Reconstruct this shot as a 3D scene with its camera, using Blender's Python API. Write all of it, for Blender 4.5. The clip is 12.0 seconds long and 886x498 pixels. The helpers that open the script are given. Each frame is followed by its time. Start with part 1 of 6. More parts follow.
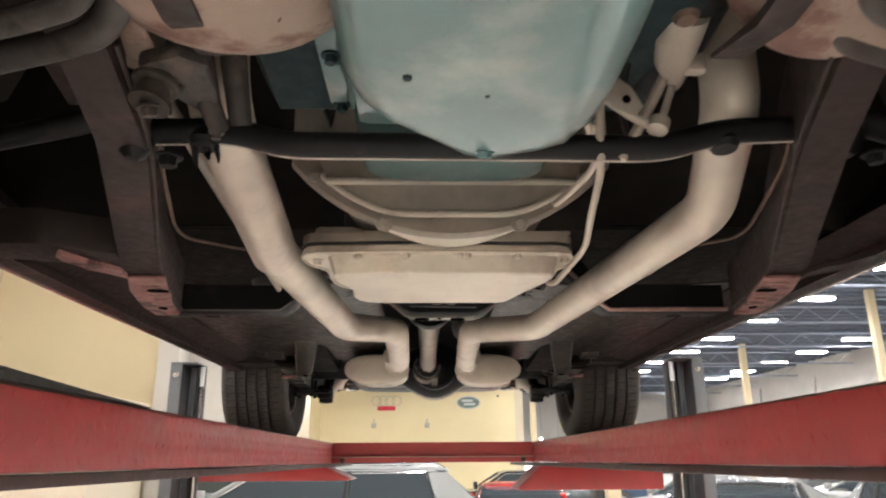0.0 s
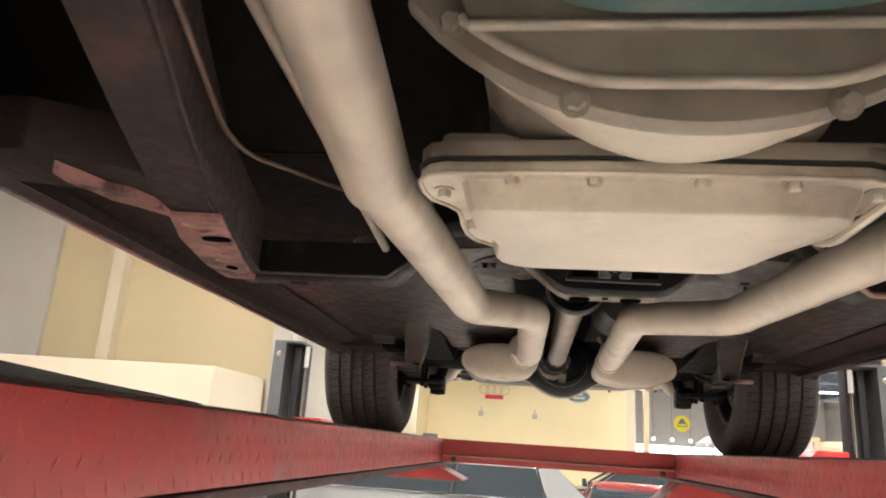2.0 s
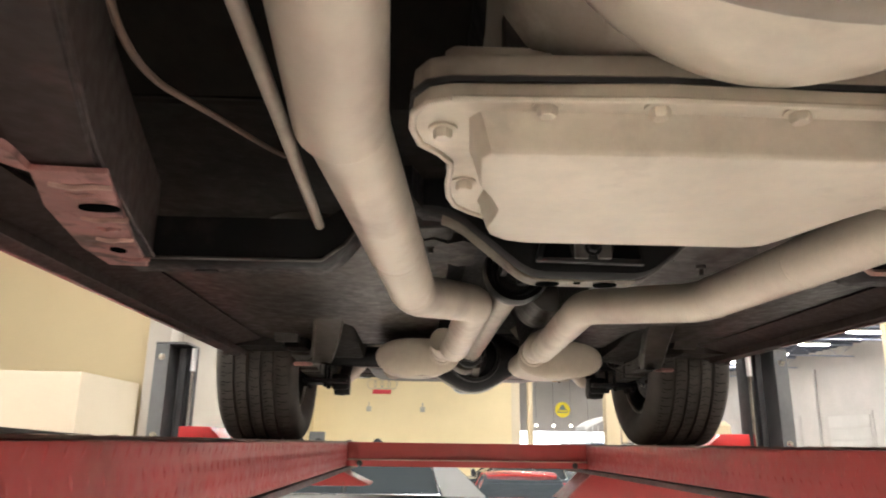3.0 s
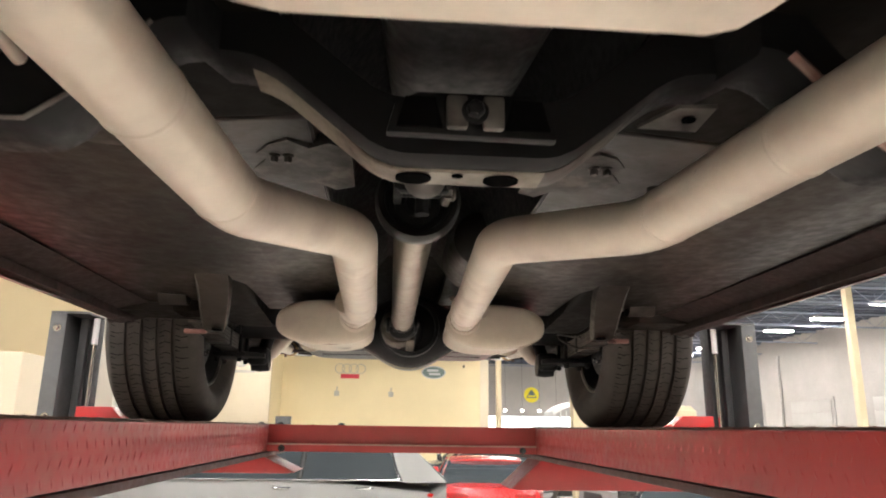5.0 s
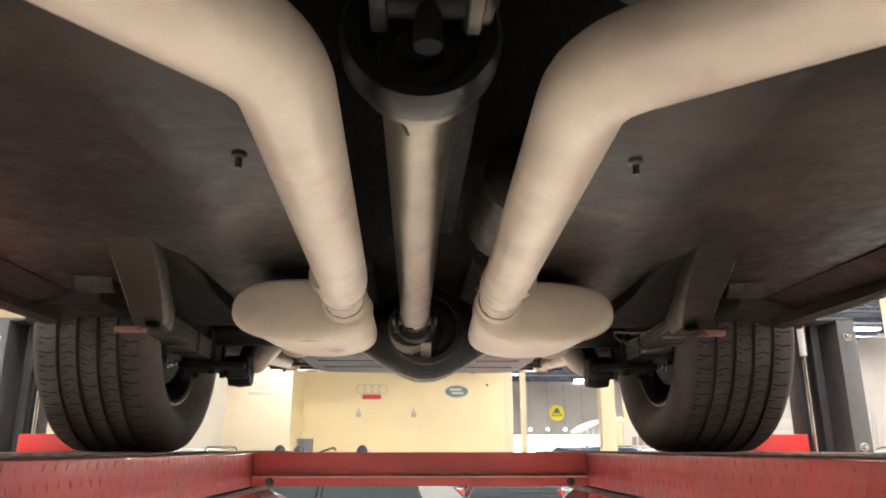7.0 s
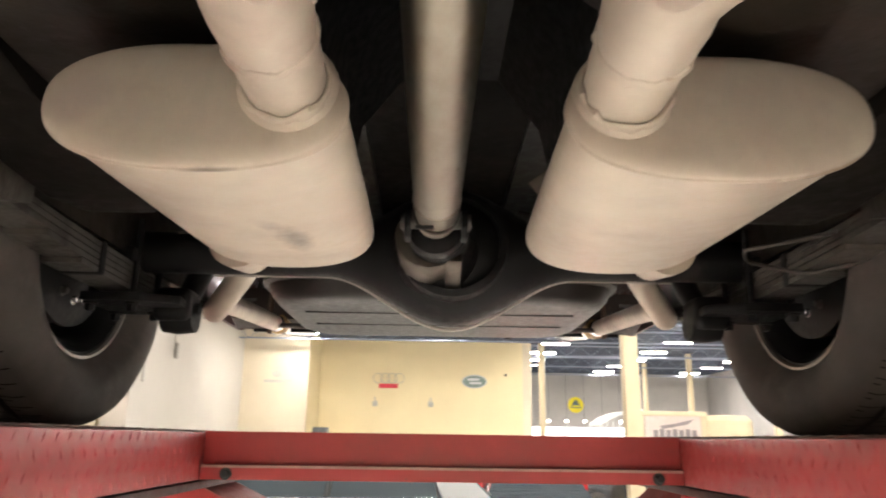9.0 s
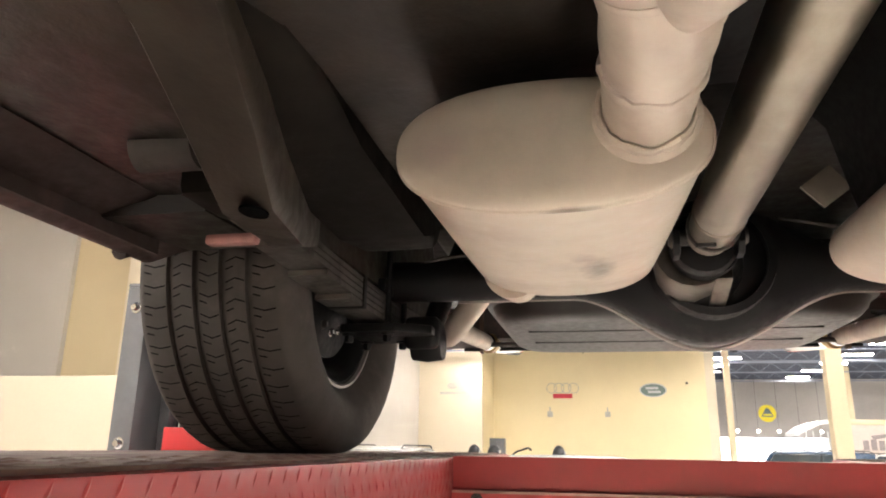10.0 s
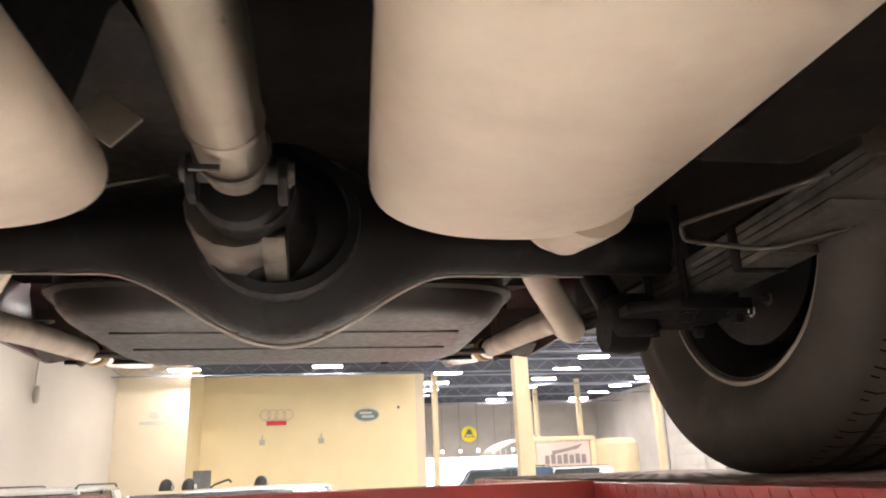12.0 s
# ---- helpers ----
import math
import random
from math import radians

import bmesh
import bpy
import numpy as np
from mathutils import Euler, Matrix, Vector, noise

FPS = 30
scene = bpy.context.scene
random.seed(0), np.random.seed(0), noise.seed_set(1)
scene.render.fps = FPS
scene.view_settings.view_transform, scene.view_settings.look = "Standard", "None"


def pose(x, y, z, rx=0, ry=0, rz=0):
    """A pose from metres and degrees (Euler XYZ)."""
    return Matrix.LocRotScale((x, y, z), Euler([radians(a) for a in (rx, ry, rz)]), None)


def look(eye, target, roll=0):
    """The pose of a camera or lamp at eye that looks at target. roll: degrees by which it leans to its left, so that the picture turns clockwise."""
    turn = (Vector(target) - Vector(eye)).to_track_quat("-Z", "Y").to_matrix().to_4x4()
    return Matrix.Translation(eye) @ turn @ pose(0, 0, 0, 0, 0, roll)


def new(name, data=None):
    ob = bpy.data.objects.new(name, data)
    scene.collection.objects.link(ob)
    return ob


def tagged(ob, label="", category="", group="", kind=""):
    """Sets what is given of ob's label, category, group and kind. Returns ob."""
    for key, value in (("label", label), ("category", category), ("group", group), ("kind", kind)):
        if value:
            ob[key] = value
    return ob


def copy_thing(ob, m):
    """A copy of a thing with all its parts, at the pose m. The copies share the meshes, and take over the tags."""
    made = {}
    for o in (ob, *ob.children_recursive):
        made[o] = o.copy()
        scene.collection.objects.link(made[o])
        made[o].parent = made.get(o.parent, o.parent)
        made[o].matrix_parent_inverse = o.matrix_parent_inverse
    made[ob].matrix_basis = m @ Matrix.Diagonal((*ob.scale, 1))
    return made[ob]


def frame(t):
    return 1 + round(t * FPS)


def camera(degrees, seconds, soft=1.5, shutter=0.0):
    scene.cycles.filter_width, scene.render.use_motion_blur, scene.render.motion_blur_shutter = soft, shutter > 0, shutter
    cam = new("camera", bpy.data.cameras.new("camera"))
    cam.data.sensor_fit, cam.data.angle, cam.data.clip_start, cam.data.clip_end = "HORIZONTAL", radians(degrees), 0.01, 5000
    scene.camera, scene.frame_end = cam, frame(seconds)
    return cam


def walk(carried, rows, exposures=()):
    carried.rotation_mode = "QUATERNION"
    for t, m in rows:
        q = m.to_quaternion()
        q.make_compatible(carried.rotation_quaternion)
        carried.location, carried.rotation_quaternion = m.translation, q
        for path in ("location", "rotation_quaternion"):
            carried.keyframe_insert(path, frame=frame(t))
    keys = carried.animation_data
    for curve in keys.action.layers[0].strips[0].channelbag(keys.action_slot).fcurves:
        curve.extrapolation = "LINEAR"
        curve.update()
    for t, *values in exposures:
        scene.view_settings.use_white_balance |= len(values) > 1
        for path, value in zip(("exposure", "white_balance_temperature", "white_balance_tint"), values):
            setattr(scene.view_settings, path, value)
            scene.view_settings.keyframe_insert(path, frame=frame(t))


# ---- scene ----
cam = camera(64.0, 12.0, 1.9, 0.35)
PATH = [
    (0, (0.01, 0.058, 1.744), (0.061, 1.974, 2.315), -0.4),
    (0.5, (-0.032, 0.118, 1.756), (-0.073, 2.049, 2.275), -1.7),
    (1, (-0.076, 0.221, 1.789), (-0.159, 2.152, 2.305), 0.9),
    (1.5, (-0.06, 0.341, 1.819), (-0.241, 2.262, 2.346), 2.8),
    (2, (-0.059, 0.441, 1.8), (-0.32, 2.352, 2.331), 3.9),
    (2.5, (-0.134, 0.537, 1.819), (-0.283, 2.459, 2.352), 2.6),
    (3, (-0.151, 0.607, 1.823), (-0.088, 2.535, 2.352), 0.8),
    (3.5, (-0.103, 0.675, 1.829), (0.076, 2.595, 2.36), 0.4),
    (3.7, (-0.072, 0.708, 1.836), (0.141, 2.622, 2.375), 0.6),
    (5.3, (-0.01, 0.986, 1.815), (0.115, 2.922, 2.301), 0.6),
    (5.5, (-0.036, 1.046, 1.823), (0.102, 2.981, 2.308), -0.2),
    (6, (-0.045, 1.146, 1.828), (0.122, 3.072, 2.339), -1.5),
    (6.5, (0.006, 1.271, 1.838), (0.135, 3.195, 2.368), -1.2),
    (6.7, (0.022, 1.321, 1.837), (0.093, 3.246, 2.374), 0.0),
    (8.3, (-0.019, 1.753, 1.819), (0.187, 3.664, 2.371), -0.1),
    (8.5, (-0.005, 1.846, 1.819), (0.191, 3.762, 2.357), 0.2),
    (9, (0.017, 2.019, 1.814), (0.05, 3.95, 2.333), 0.8),
    (9.5, (-0.058, 2.038, 1.834), (-0.335, 3.95, 2.349), 0.9),
    (10, (-0.125, 2.03, 1.84), (-0.544, 3.91, 2.379), 0.9),
    (10.5, (-0.082, 2.068, 1.83), (-0.214, 3.99, 2.367), -0.9),
    (11, (-0.023, 2.141, 1.827), (0.141, 4.066, 2.342), -1.9),
    (11.5, (0.041, 2.249, 1.836), (0.335, 4.152, 2.375), -2.2),
    (12, (0.102, 2.371, 1.845), (0.435, 4.25, 2.444), -2.3),
]
walk(cam, [(t, look(eye, target, roll)) for t, eye, target, roll in PATH], [(0.0, 1.17, 6150, 11), (1.0, 1.26, 6300, 11.5), (2.0, 1.27, 6350, 11.2), (2.5, 1.23, 6350, 11), (3.5, 1.09, 6350, 11), (5.5, 1.28, 6380, 12), (6.5, 1.34, 6400, 12), (8.5, 1.54, 6420, 11), (9.5, 1.40, 6480, 13), (10.0, 1.50, 6490, 14), (11.0, 1.31, 6520, 15), (12.0, 1.36, 6560, 16)])

# ---- world and exposure ----
world = bpy.data.worlds.new("world")
world.use_nodes = True
world.node_tree.nodes["Background"].inputs[0].default_value = (0.35, 0.4, 0.5, 1)
world.node_tree.nodes["Background"].inputs[1].default_value = 0.15
scene.world = world
LED = 60.0        # radiance of the ceiling lamps
DAY = 1.2         # radiance of the daylight outside the far doors

# ---- materials ----


def mat(name, base, rough=0.5, metal=0.0, var=0.25, fine=60.0, coarse=6.0, bump=0.15, grit=0.0, dirt=None, dirt_at=0.55, dirt_soft=0.12,
        dirt_scale=9.0, coat=0.0, grain=(1, 1, 1), gloss=0.2, speck=None, speck_at=0.70, speck_scale=70.0, smudges=()):
    """A painted or bare surface: two scales of tone, fine relief, blotches of dirt or wear in a second colour."""
    m = bpy.data.materials.new(name)
    m.use_nodes = True
    nt = m.node_tree
    b = nt.nodes["Principled BSDF"]
    co = nt.nodes.new("ShaderNodeTexCoord")
    mp = nt.nodes.new("ShaderNodeMapping")
    mp.inputs["Scale"].default_value = grain
    nt.links.new(co.outputs["Object"], mp.inputs["Vector"])

    def noisy(scale, detail):
        n = nt.nodes.new("ShaderNodeTexNoise")
        n.inputs["Scale"].default_value, n.inputs["Detail"].default_value, n.inputs["Roughness"].default_value = scale, detail, 0.6
        nt.links.new(mp.outputs["Vector"], n.inputs["Vector"])
        return n.outputs["Fac"]

    a, f = noisy(coarse, 5), noisy(fine, 4)
    both = nt.nodes.new("ShaderNodeMath")
    both.operation = "MULTIPLY_ADD"
    both.inputs[1].default_value = 0.65
    nt.links.new(a, both.inputs[0])
    half = nt.nodes.new("ShaderNodeMath")
    half.operation = "MULTIPLY"
    half.inputs[1].default_value = 0.35
    nt.links.new(f, half.inputs[0])
    nt.links.new(half.outputs[0], both.inputs[2])
    ramp = nt.nodes.new("ShaderNodeMapRange")
    ramp.inputs["From Min"].default_value, ramp.inputs["From Max"].default_value = 0.32, 0.68
    ramp.inputs["To Min"].default_value, ramp.inputs["To Max"].default_value = 1 - var, 1 + var
    nt.links.new(both.outputs[0], ramp.inputs["Value"])
    tone = nt.nodes.new("ShaderNodeVectorMath")
    tone.operation = "SCALE"
    tone.inputs[0].default_value = base
    nt.links.new(ramp.outputs[0], tone.inputs["Scale"])
    colour = tone.outputs[0]
    if dirt:
        d = noisy(dirt_scale, 7)
        edge = nt.nodes.new("ShaderNodeMapRange")
        edge.inputs["From Min"].default_value, edge.inputs["From Max"].default_value = dirt_at - dirt_soft / 2, dirt_at + dirt_soft / 2
        nt.links.new(d, edge.inputs["Value"])
        mix = nt.nodes.new("ShaderNodeMix")
        mix.data_type = "RGBA"
        mix.inputs[7].default_value = (*dirt, 1)
        nt.links.new(edge.outputs[0], mix.inputs[0])
        nt.links.new(colour, mix.inputs[6])
        colour = mix.outputs[2]
    if speck:
        d = noisy(speck_scale, 2)
        edge = nt.nodes.new("ShaderNodeMapRange")
        edge.inputs["From Min"].default_value, edge.inputs["From Max"].default_value = speck_at, speck_at + 0.05
        nt.links.new(d, edge.inputs["Value"])
        mix = nt.nodes.new("ShaderNodeMix")
        mix.data_type = "RGBA"
        mix.inputs[7].default_value = (*speck, 1)
        nt.links.new(edge.outputs[0], mix.inputs[0])
        nt.links.new(colour, mix.inputs[6])
        colour = mix.outputs[2]
    for (cx, cy, cz), (rx, ry, rz), tint in smudges:      # single soiled spots: centre, reach along x, y, z, colour
        off = nt.nodes.new("ShaderNodeVectorMath")
        off.operation = "SUBTRACT"
        off.inputs[1].default_value = (cx, cy, cz)
        nt.links.new(co.outputs["Object"], off.inputs[0])
        size = nt.nodes.new("ShaderNodeVectorMath")
        size.operation = "DIVIDE"
        size.inputs[1].default_value = (rx, ry, rz)
        nt.links.new(off.outputs[0], size.inputs[0])
        far = nt.nodes.new("ShaderNodeVectorMath")
        far.operation = "LENGTH"
        nt.links.new(size.outputs[0], far.inputs[0])
        rough_edge = nt.nodes.new("ShaderNodeMath")
        rough_edge.operation = "MULTIPLY_ADD"
        rough_edge.inputs[1].default_value = 1.6
        nt.links.new(noisy(28.0, 4), rough_edge.inputs[0])
        nt.links.new(far.outputs["Value"], rough_edge.inputs[2])
        edge = nt.nodes.new("ShaderNodeMapRange")
        edge.inputs["From Min"].default_value, edge.inputs["From Max"].default_value = 1.05, 2.0
        edge.inputs["To Min"].default_value, edge.inputs["To Max"].default_value = 0.85, 0.0
        nt.links.new(rough_edge.outputs[0], edge.inputs["Value"])
        mix = nt.nodes.new("ShaderNodeMix")
        mix.data_type = "RGBA"
        mix.inputs[7].default_value = (*tint, 1)
        nt.links.new(edge.outputs[0], mix.inputs[0])
        nt.links.new(colour, mix.inputs[6])
        colour = mix.outputs[2]
    nt.links.new(colour, b.inputs["Base Color"])
    rr = nt.nodes.new("ShaderNodeMapRange")
    rr.inputs["From Min"].default_value, rr.inputs["From Max"].default_value = 0.3, 0.7
    rr.inputs["To Min"].default_value, rr.inputs["To Max"].default_value = max(0.3 if rough > 0.32 else 0.02, rough - 0.12), min(1, rough + 0.12)
    nt.links.new(f, rr.inputs["Value"])
    nt.links.new(rr.outputs[0], b.inputs["Roughness"])
    b.inputs["Metallic"].default_value = metal
    b.inputs["Coat Weight"].default_value = coat
    b.inputs["Coat Roughness"].default_value = gloss
    if bump:
        bp = nt.nodes.new("ShaderNodeBump")
        bp.inputs["Strength"].default_value, bp.inputs["Distance"].default_value = bump, 0.004
        nt.links.new(both.outputs[0], bp.inputs["Height"])
        nt.links.new(bp.outputs[0], b.inputs["Normal"])
    return m


def glow(name, colour, strength):
    m = bpy.data.materials.new(name)
    m.use_nodes = True
    b = m.node_tree.nodes["Principled BSDF"]
    b.inputs["Base Color"].default_value = (*colour, 1)
    b.inputs["Emission Color"].default_value, b.inputs["Emission Strength"].default_value = (*colour, 1), strength
    return m


def plain_glass(name, tint, rough=0.03):
    m = bpy.data.materials.new(name)
    m.use_nodes = True
    b = m.node_tree.nodes["Principled BSDF"]
    b.inputs["Base Color"].default_value = (*tint, 1)
    b.inputs["Roughness"].default_value, b.inputs["IOR"].default_value, b.inputs["Transmission Weight"].default_value = rough, 1.45, 0.0
    b.inputs["Specular IOR Level"].default_value = 0.8
    return m


M_PIPE = mat("aluminised_steel_paint", (0.575, 0.515, 0.43), 0.42, 0.30, 0.14, 60, 8, 0.22, dirt=(0.37, 0.305, 0.265), dirt_at=0.60, dirt_soft=0.28, dirt_scale=7.5, speck=(0.20, 0.165, 0.14), speck_at=0.755, speck_scale=34)
M_MUFFLER = mat("aluminised_muffler_paint", (0.575, 0.52, 0.43), 0.42, 0.30, 0.12, 60, 6, 0.2, dirt=(0.42, 0.355, 0.30), dirt_at=0.62, dirt_soft=0.3, dirt_scale=5.5, speck=(0.24, 0.2, 0.17), speck_at=0.775, speck_scale=30,
                smudges=(((-0.122, 2.725, 2.000), (0.015, 0.055, 0.04), (0.15, 0.13, 0.11)), ((-0.135, 2.66, 2.000), (0.012, 0.020, 0.04), (0.36, 0.31, 0.265)), ((-0.140, 2.487, 1.992), (0.018, 0.004, 0.010), (0.20, 0.165, 0.135)),
                         ((0.300, 2.487, 2.005), (0.055, 0.005, 0.022), (0.19, 0.125, 0.07)), ((-0.232, 2.487, 2.044), (0.020, 0.020, 0.020), (0.47, 0.40, 0.36))))
M_PAN = mat("transmission_paint", (0.545, 0.49, 0.405), 0.38, 0.35, 0.18, 70, 8, 0.22, dirt=(0.30, 0.255, 0.21), dirt_at=0.64, dirt_soft=0.22, dirt_scale=9)
M_BELL = mat("cast_aluminium", (0.42, 0.37, 0.31), 0.55, 0.25, 0.16, 220, 8, 0.15, dirt=(0.28, 0.24, 0.2), dirt_at=0.62, dirt_scale=8)
M_TEAL = mat("teal_engine_enamel", (0.072, 0.150, 0.150), 0.36, 0.0, 0.22, 18, 7, 0.22, coat=0.9, gloss=0.14, dirt=(0.22, 0.26, 0.24), dirt_at=0.63, dirt_soft=0.24, dirt_scale=11)
M_NOSE = mat("worn_bright_casting", (0.20, 0.18, 0.155), 0.42, 0.8, 0.3, 60, 12, 0.15, dirt=(0.05, 0.043, 0.037), dirt_at=0.55, dirt_soft=0.3, dirt_scale=10)
M_SCRUB = mat("scrubbed_black_steel", (0.22, 0.20, 0.16), 0.48, 0.35, 0.35, 70, 14, 0.25, dirt=(0.055, 0.040, 0.028), dirt_at=0.53, dirt_soft=0.25, dirt_scale=18)
M_LIP = mat("bright_edge_steel", (0.42, 0.39, 0.36), 0.48, 0.7, 0.2, 60, 12, 0.05)
# Near-black discs and strips that paint the shade inside holes and tread cuts.
M_HOLE = mat("unlit_hollow", (0.004, 0.004, 0.004), 0.9, 0.0, 0.2, 60, 12, 0.0)
M_HOLE.node_tree.nodes["Principled BSDF"].inputs["Specular IOR Level"].default_value = 0.0
# Far darker than the pan's teal; used on block, rail bolts and chips.
M_TEALDARK = mat("near_black_teal", (0.003, 0.017, 0.020), 0.8, 0.0, 0.25, 50, 8, 0.1)
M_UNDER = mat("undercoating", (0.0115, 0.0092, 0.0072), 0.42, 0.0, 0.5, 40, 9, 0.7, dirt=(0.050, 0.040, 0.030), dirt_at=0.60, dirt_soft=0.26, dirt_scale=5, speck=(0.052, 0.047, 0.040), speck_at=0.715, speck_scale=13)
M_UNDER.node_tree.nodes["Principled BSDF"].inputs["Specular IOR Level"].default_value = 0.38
# Near-black undercoat that puts the shade of deep recesses into the colour.
M_RECESS = mat("shade_black_undercoat", (0.0090, 0.0078, 0.0068), 0.6, 0.0, 0.5, 40, 8, 0.6, dirt=(0.020, 0.0165, 0.0135), dirt_at=0.62, dirt_soft=0.25, dirt_scale=7)
M_RECESS.node_tree.nodes["Principled BSDF"].inputs["Specular IOR Level"].default_value = 0.04
M_CAST = mat("dull_cast_iron", (0.27, 0.235, 0.195), 0.55, 0.2, 0.2, 160, 9, 0.3, dirt=(0.17, 0.145, 0.12), dirt_at=0.6, dirt_soft=0.2, dirt_scale=10)
M_GLOSSBLACK = mat("oily_black_steel", (0.006, 0.006, 0.006), 0.36, 0.0, 0.3, 60, 10, 0.1)
M_RAIL = mat("red_oxide_frame", (0.024, 0.0145, 0.0125), 0.6, 0.0, 0.3, 70, 7, 0.25, dirt=(0.075, 0.040, 0.035), dirt_at=0.64, dirt_soft=0.18, dirt_scale=12)
M_PINK = mat("worn_red_oxide", (0.36, 0.18, 0.165), 0.6, 0.0, 0.35, 80, 16, 0.4, dirt=(0.09, 0.045, 0.04), dirt_at=0.57, dirt_soft=0.12, dirt_scale=24)
M_BODY = mat("maroon_body_paint", (0.11, 0.025, 0.022), 0.35, 0.0, 0.15, 30, 4, 0.03, coat=0.6, dirt=(0.04, 0.02, 0.018), dirt_at=0.62, dirt_scale=6)
M_BLACK = mat("black_chassis_paint", (0.008, 0.008, 0.0088), 0.46, 0.0, 0.3, 80, 9, 0.12, dirt=(0.026, 0.023, 0.021), dirt_at=0.66, dirt_scale=12)
M_BLACK.node_tree.nodes["Principled BSDF"].inputs["Specular IOR Level"].default_value = 0.22
M_GREY = mat("greasy_steel", (0.085, 0.078, 0.072), 0.5, 0.5, 0.35, 90, 12, 0.2, dirt=(0.04, 0.035, 0.03), dirt_at=0.56, dirt_scale=14)
M_SHAFT = mat("bare_steel_shaft", (0.33, 0.30, 0.245), 0.33, 1.0, 0.22, 60, 9, 0.0, dirt=(0.20, 0.17, 0.14), dirt_at=0.6, dirt_soft=0.25, dirt_scale=14, grain=(1, 0.5, 1), speck=(0.14, 0.12, 0.10), speck_at=0.72, speck_scale=60)
M_GREASE = mat("dusty_grease", (0.030, 0.024, 0.020), 0.6, 0.0, 0.4, 90, 14, 0.4, dirt=(0.085, 0.066, 0.054), dirt_at=0.58, dirt_soft=0.2, dirt_scale=30)
M_TANK = mat("satin_black_tank_paint", (0.013, 0.012, 0.011), 0.34, 0.0, 0.35, 60, 7, 0.25, dirt=(0.040, 0.033, 0.027), dirt_at=0.60, dirt_soft=0.3, dirt_scale=6)
M_LEAF = mat("greasy_leaf_steel", (0.14, 0.13, 0.12), 0.45, 0.6, 0.3, 90, 12, 0.1, dirt=(0.04, 0.036, 0.032), dirt_at=0.58, dirt_soft=0.2, dirt_scale=14)
M_SCUFF = mat("scuffed_undercoat", (0.018, 0.0155, 0.013), 0.6, 0.0, 0.4, 60, 10, 0.9, dirt=(0.075, 0.066, 0.055), dirt_at=0.57, dirt_soft=0.14, dirt_scale=26)
M_RUST = mat("rusty_steel", (0.11, 0.07, 0.05), 0.7, 0.2, 0.4, 90, 18, 0.3)
M_TAN = mat("dusty_arm_paint", (0.30, 0.225, 0.18), 0.6, 0.1, 0.25, 70, 9, 0.2, dirt=(0.16, 0.08, 0.06), dirt_at=0.57, dirt_soft=0.1, dirt_scale=14)
M_CHROME = mat("chrome", (0.7, 0.7, 0.72), 0.12, 1.0, 0.05, 60, 8, 0.0)
M_TYRE = mat("tyre_rubber", (0.070, 0.062, 0.056), 0.8, 0.0, 0.25, 140, 14, 0.2, dirt=(0.095, 0.083, 0.074), dirt_at=0.6, dirt_scale=10)
M_RIM = mat("black_wheel_steel", (0.03, 0.03, 0.032), 0.35, 0.4, 0.3, 60, 9, 0.1)
M_RED = mat("red_lift_paint", (0.40, 0.046, 0.046), 0.42, 0.0, 0.12, 50, 4, 0.05, coat=0.15, dirt=(0.31, 0.055, 0.05), dirt_at=0.62, dirt_soft=0.2, dirt_scale=7, speck=(0.26, 0.06, 0.055), speck_at=0.74, speck_scale=40)
M_REDHOT = mat("bright_red_paint", (0.62, 0.018, 0.02), 0.4, 0.0, 0.1, 50, 4, 0.04, coat=0.2)
M_DECK = mat("dusty_deck_plate", (0.17, 0.10, 0.08), 0.7, 0.1, 0.35, 90, 10, 0.4, dirt=(0.25, 0.20, 0.16), dirt_at=0.55, dirt_scale=12)
M_EDGE = mat("dark_red_edge", (0.06, 0.03, 0.028), 0.6, 0.1, 0.4, 60, 12, 0.2)
M_PALE = mat("pale_pink_paint", (0.42, 0.26, 0.22), 0.55, 0.1, 0.3, 90, 25, 0.1)
M_LIGHTRED = mat("lighter_red_paint", (0.36, 0.085, 0.08), 0.5, 0.0, 0.15, 60, 8, 0.05, dirt=(0.44, 0.22, 0.19), dirt_at=0.64, dirt_soft=0.2, dirt_scale=14)
M_POST = mat("grey_post_paint", (0.115, 0.118, 0.12), 0.45, 0.0, 0.2, 60, 5, 0.06, dirt=(0.14, 0.14, 0.14), dirt_at=0.66, dirt_scale=9)
M_DARK = mat("dark_channel", (0.02, 0.02, 0.022), 0.6, 0.0, 0.3, 60, 8, 0.1)
M_YELLOW = mat("yellow_wall_paint", (0.76, 0.645, 0.40), 0.8, 0.0, 0.05, 30, 0.6, 0.05)
M_OCHRE = mat("tan_wall_paint", (0.58, 0.48, 0.30), 0.8, 0.0, 0.05, 30, 0.6, 0.05)
M_FAINT = mat("faint_grey_mark", (0.44, 0.42, 0.37), 0.7, 0.0, 0.2, 20, 3, 0.0)
M_RING = mat("dull_silver_ring", (0.46, 0.43, 0.37), 0.5, 0.2, 0.1, 20, 3, 0.0)
M_CREAM = mat("cream_wall_paint", (0.64, 0.56, 0.42), 0.8, 0.0, 0.05, 30, 0.6, 0.05)
M_WHITE = mat("off_white_wall_paint", (0.50, 0.465, 0.41), 0.8, 0.0, 0.05, 30, 0.6, 0.05, dirt=(0.6, 0.55, 0.48), dirt_at=0.72, dirt_scale=1.2)
M_TILTUP = mat("grey_concrete_wall", (0.44, 0.42, 0.40), 0.85, 0.0, 0.14, 12, 0.5, 0.1)
M_COLUMN = mat("cream_column_paint", (0.62, 0.52, 0.34), 0.6, 0.0, 0.06, 40, 1, 0.05)
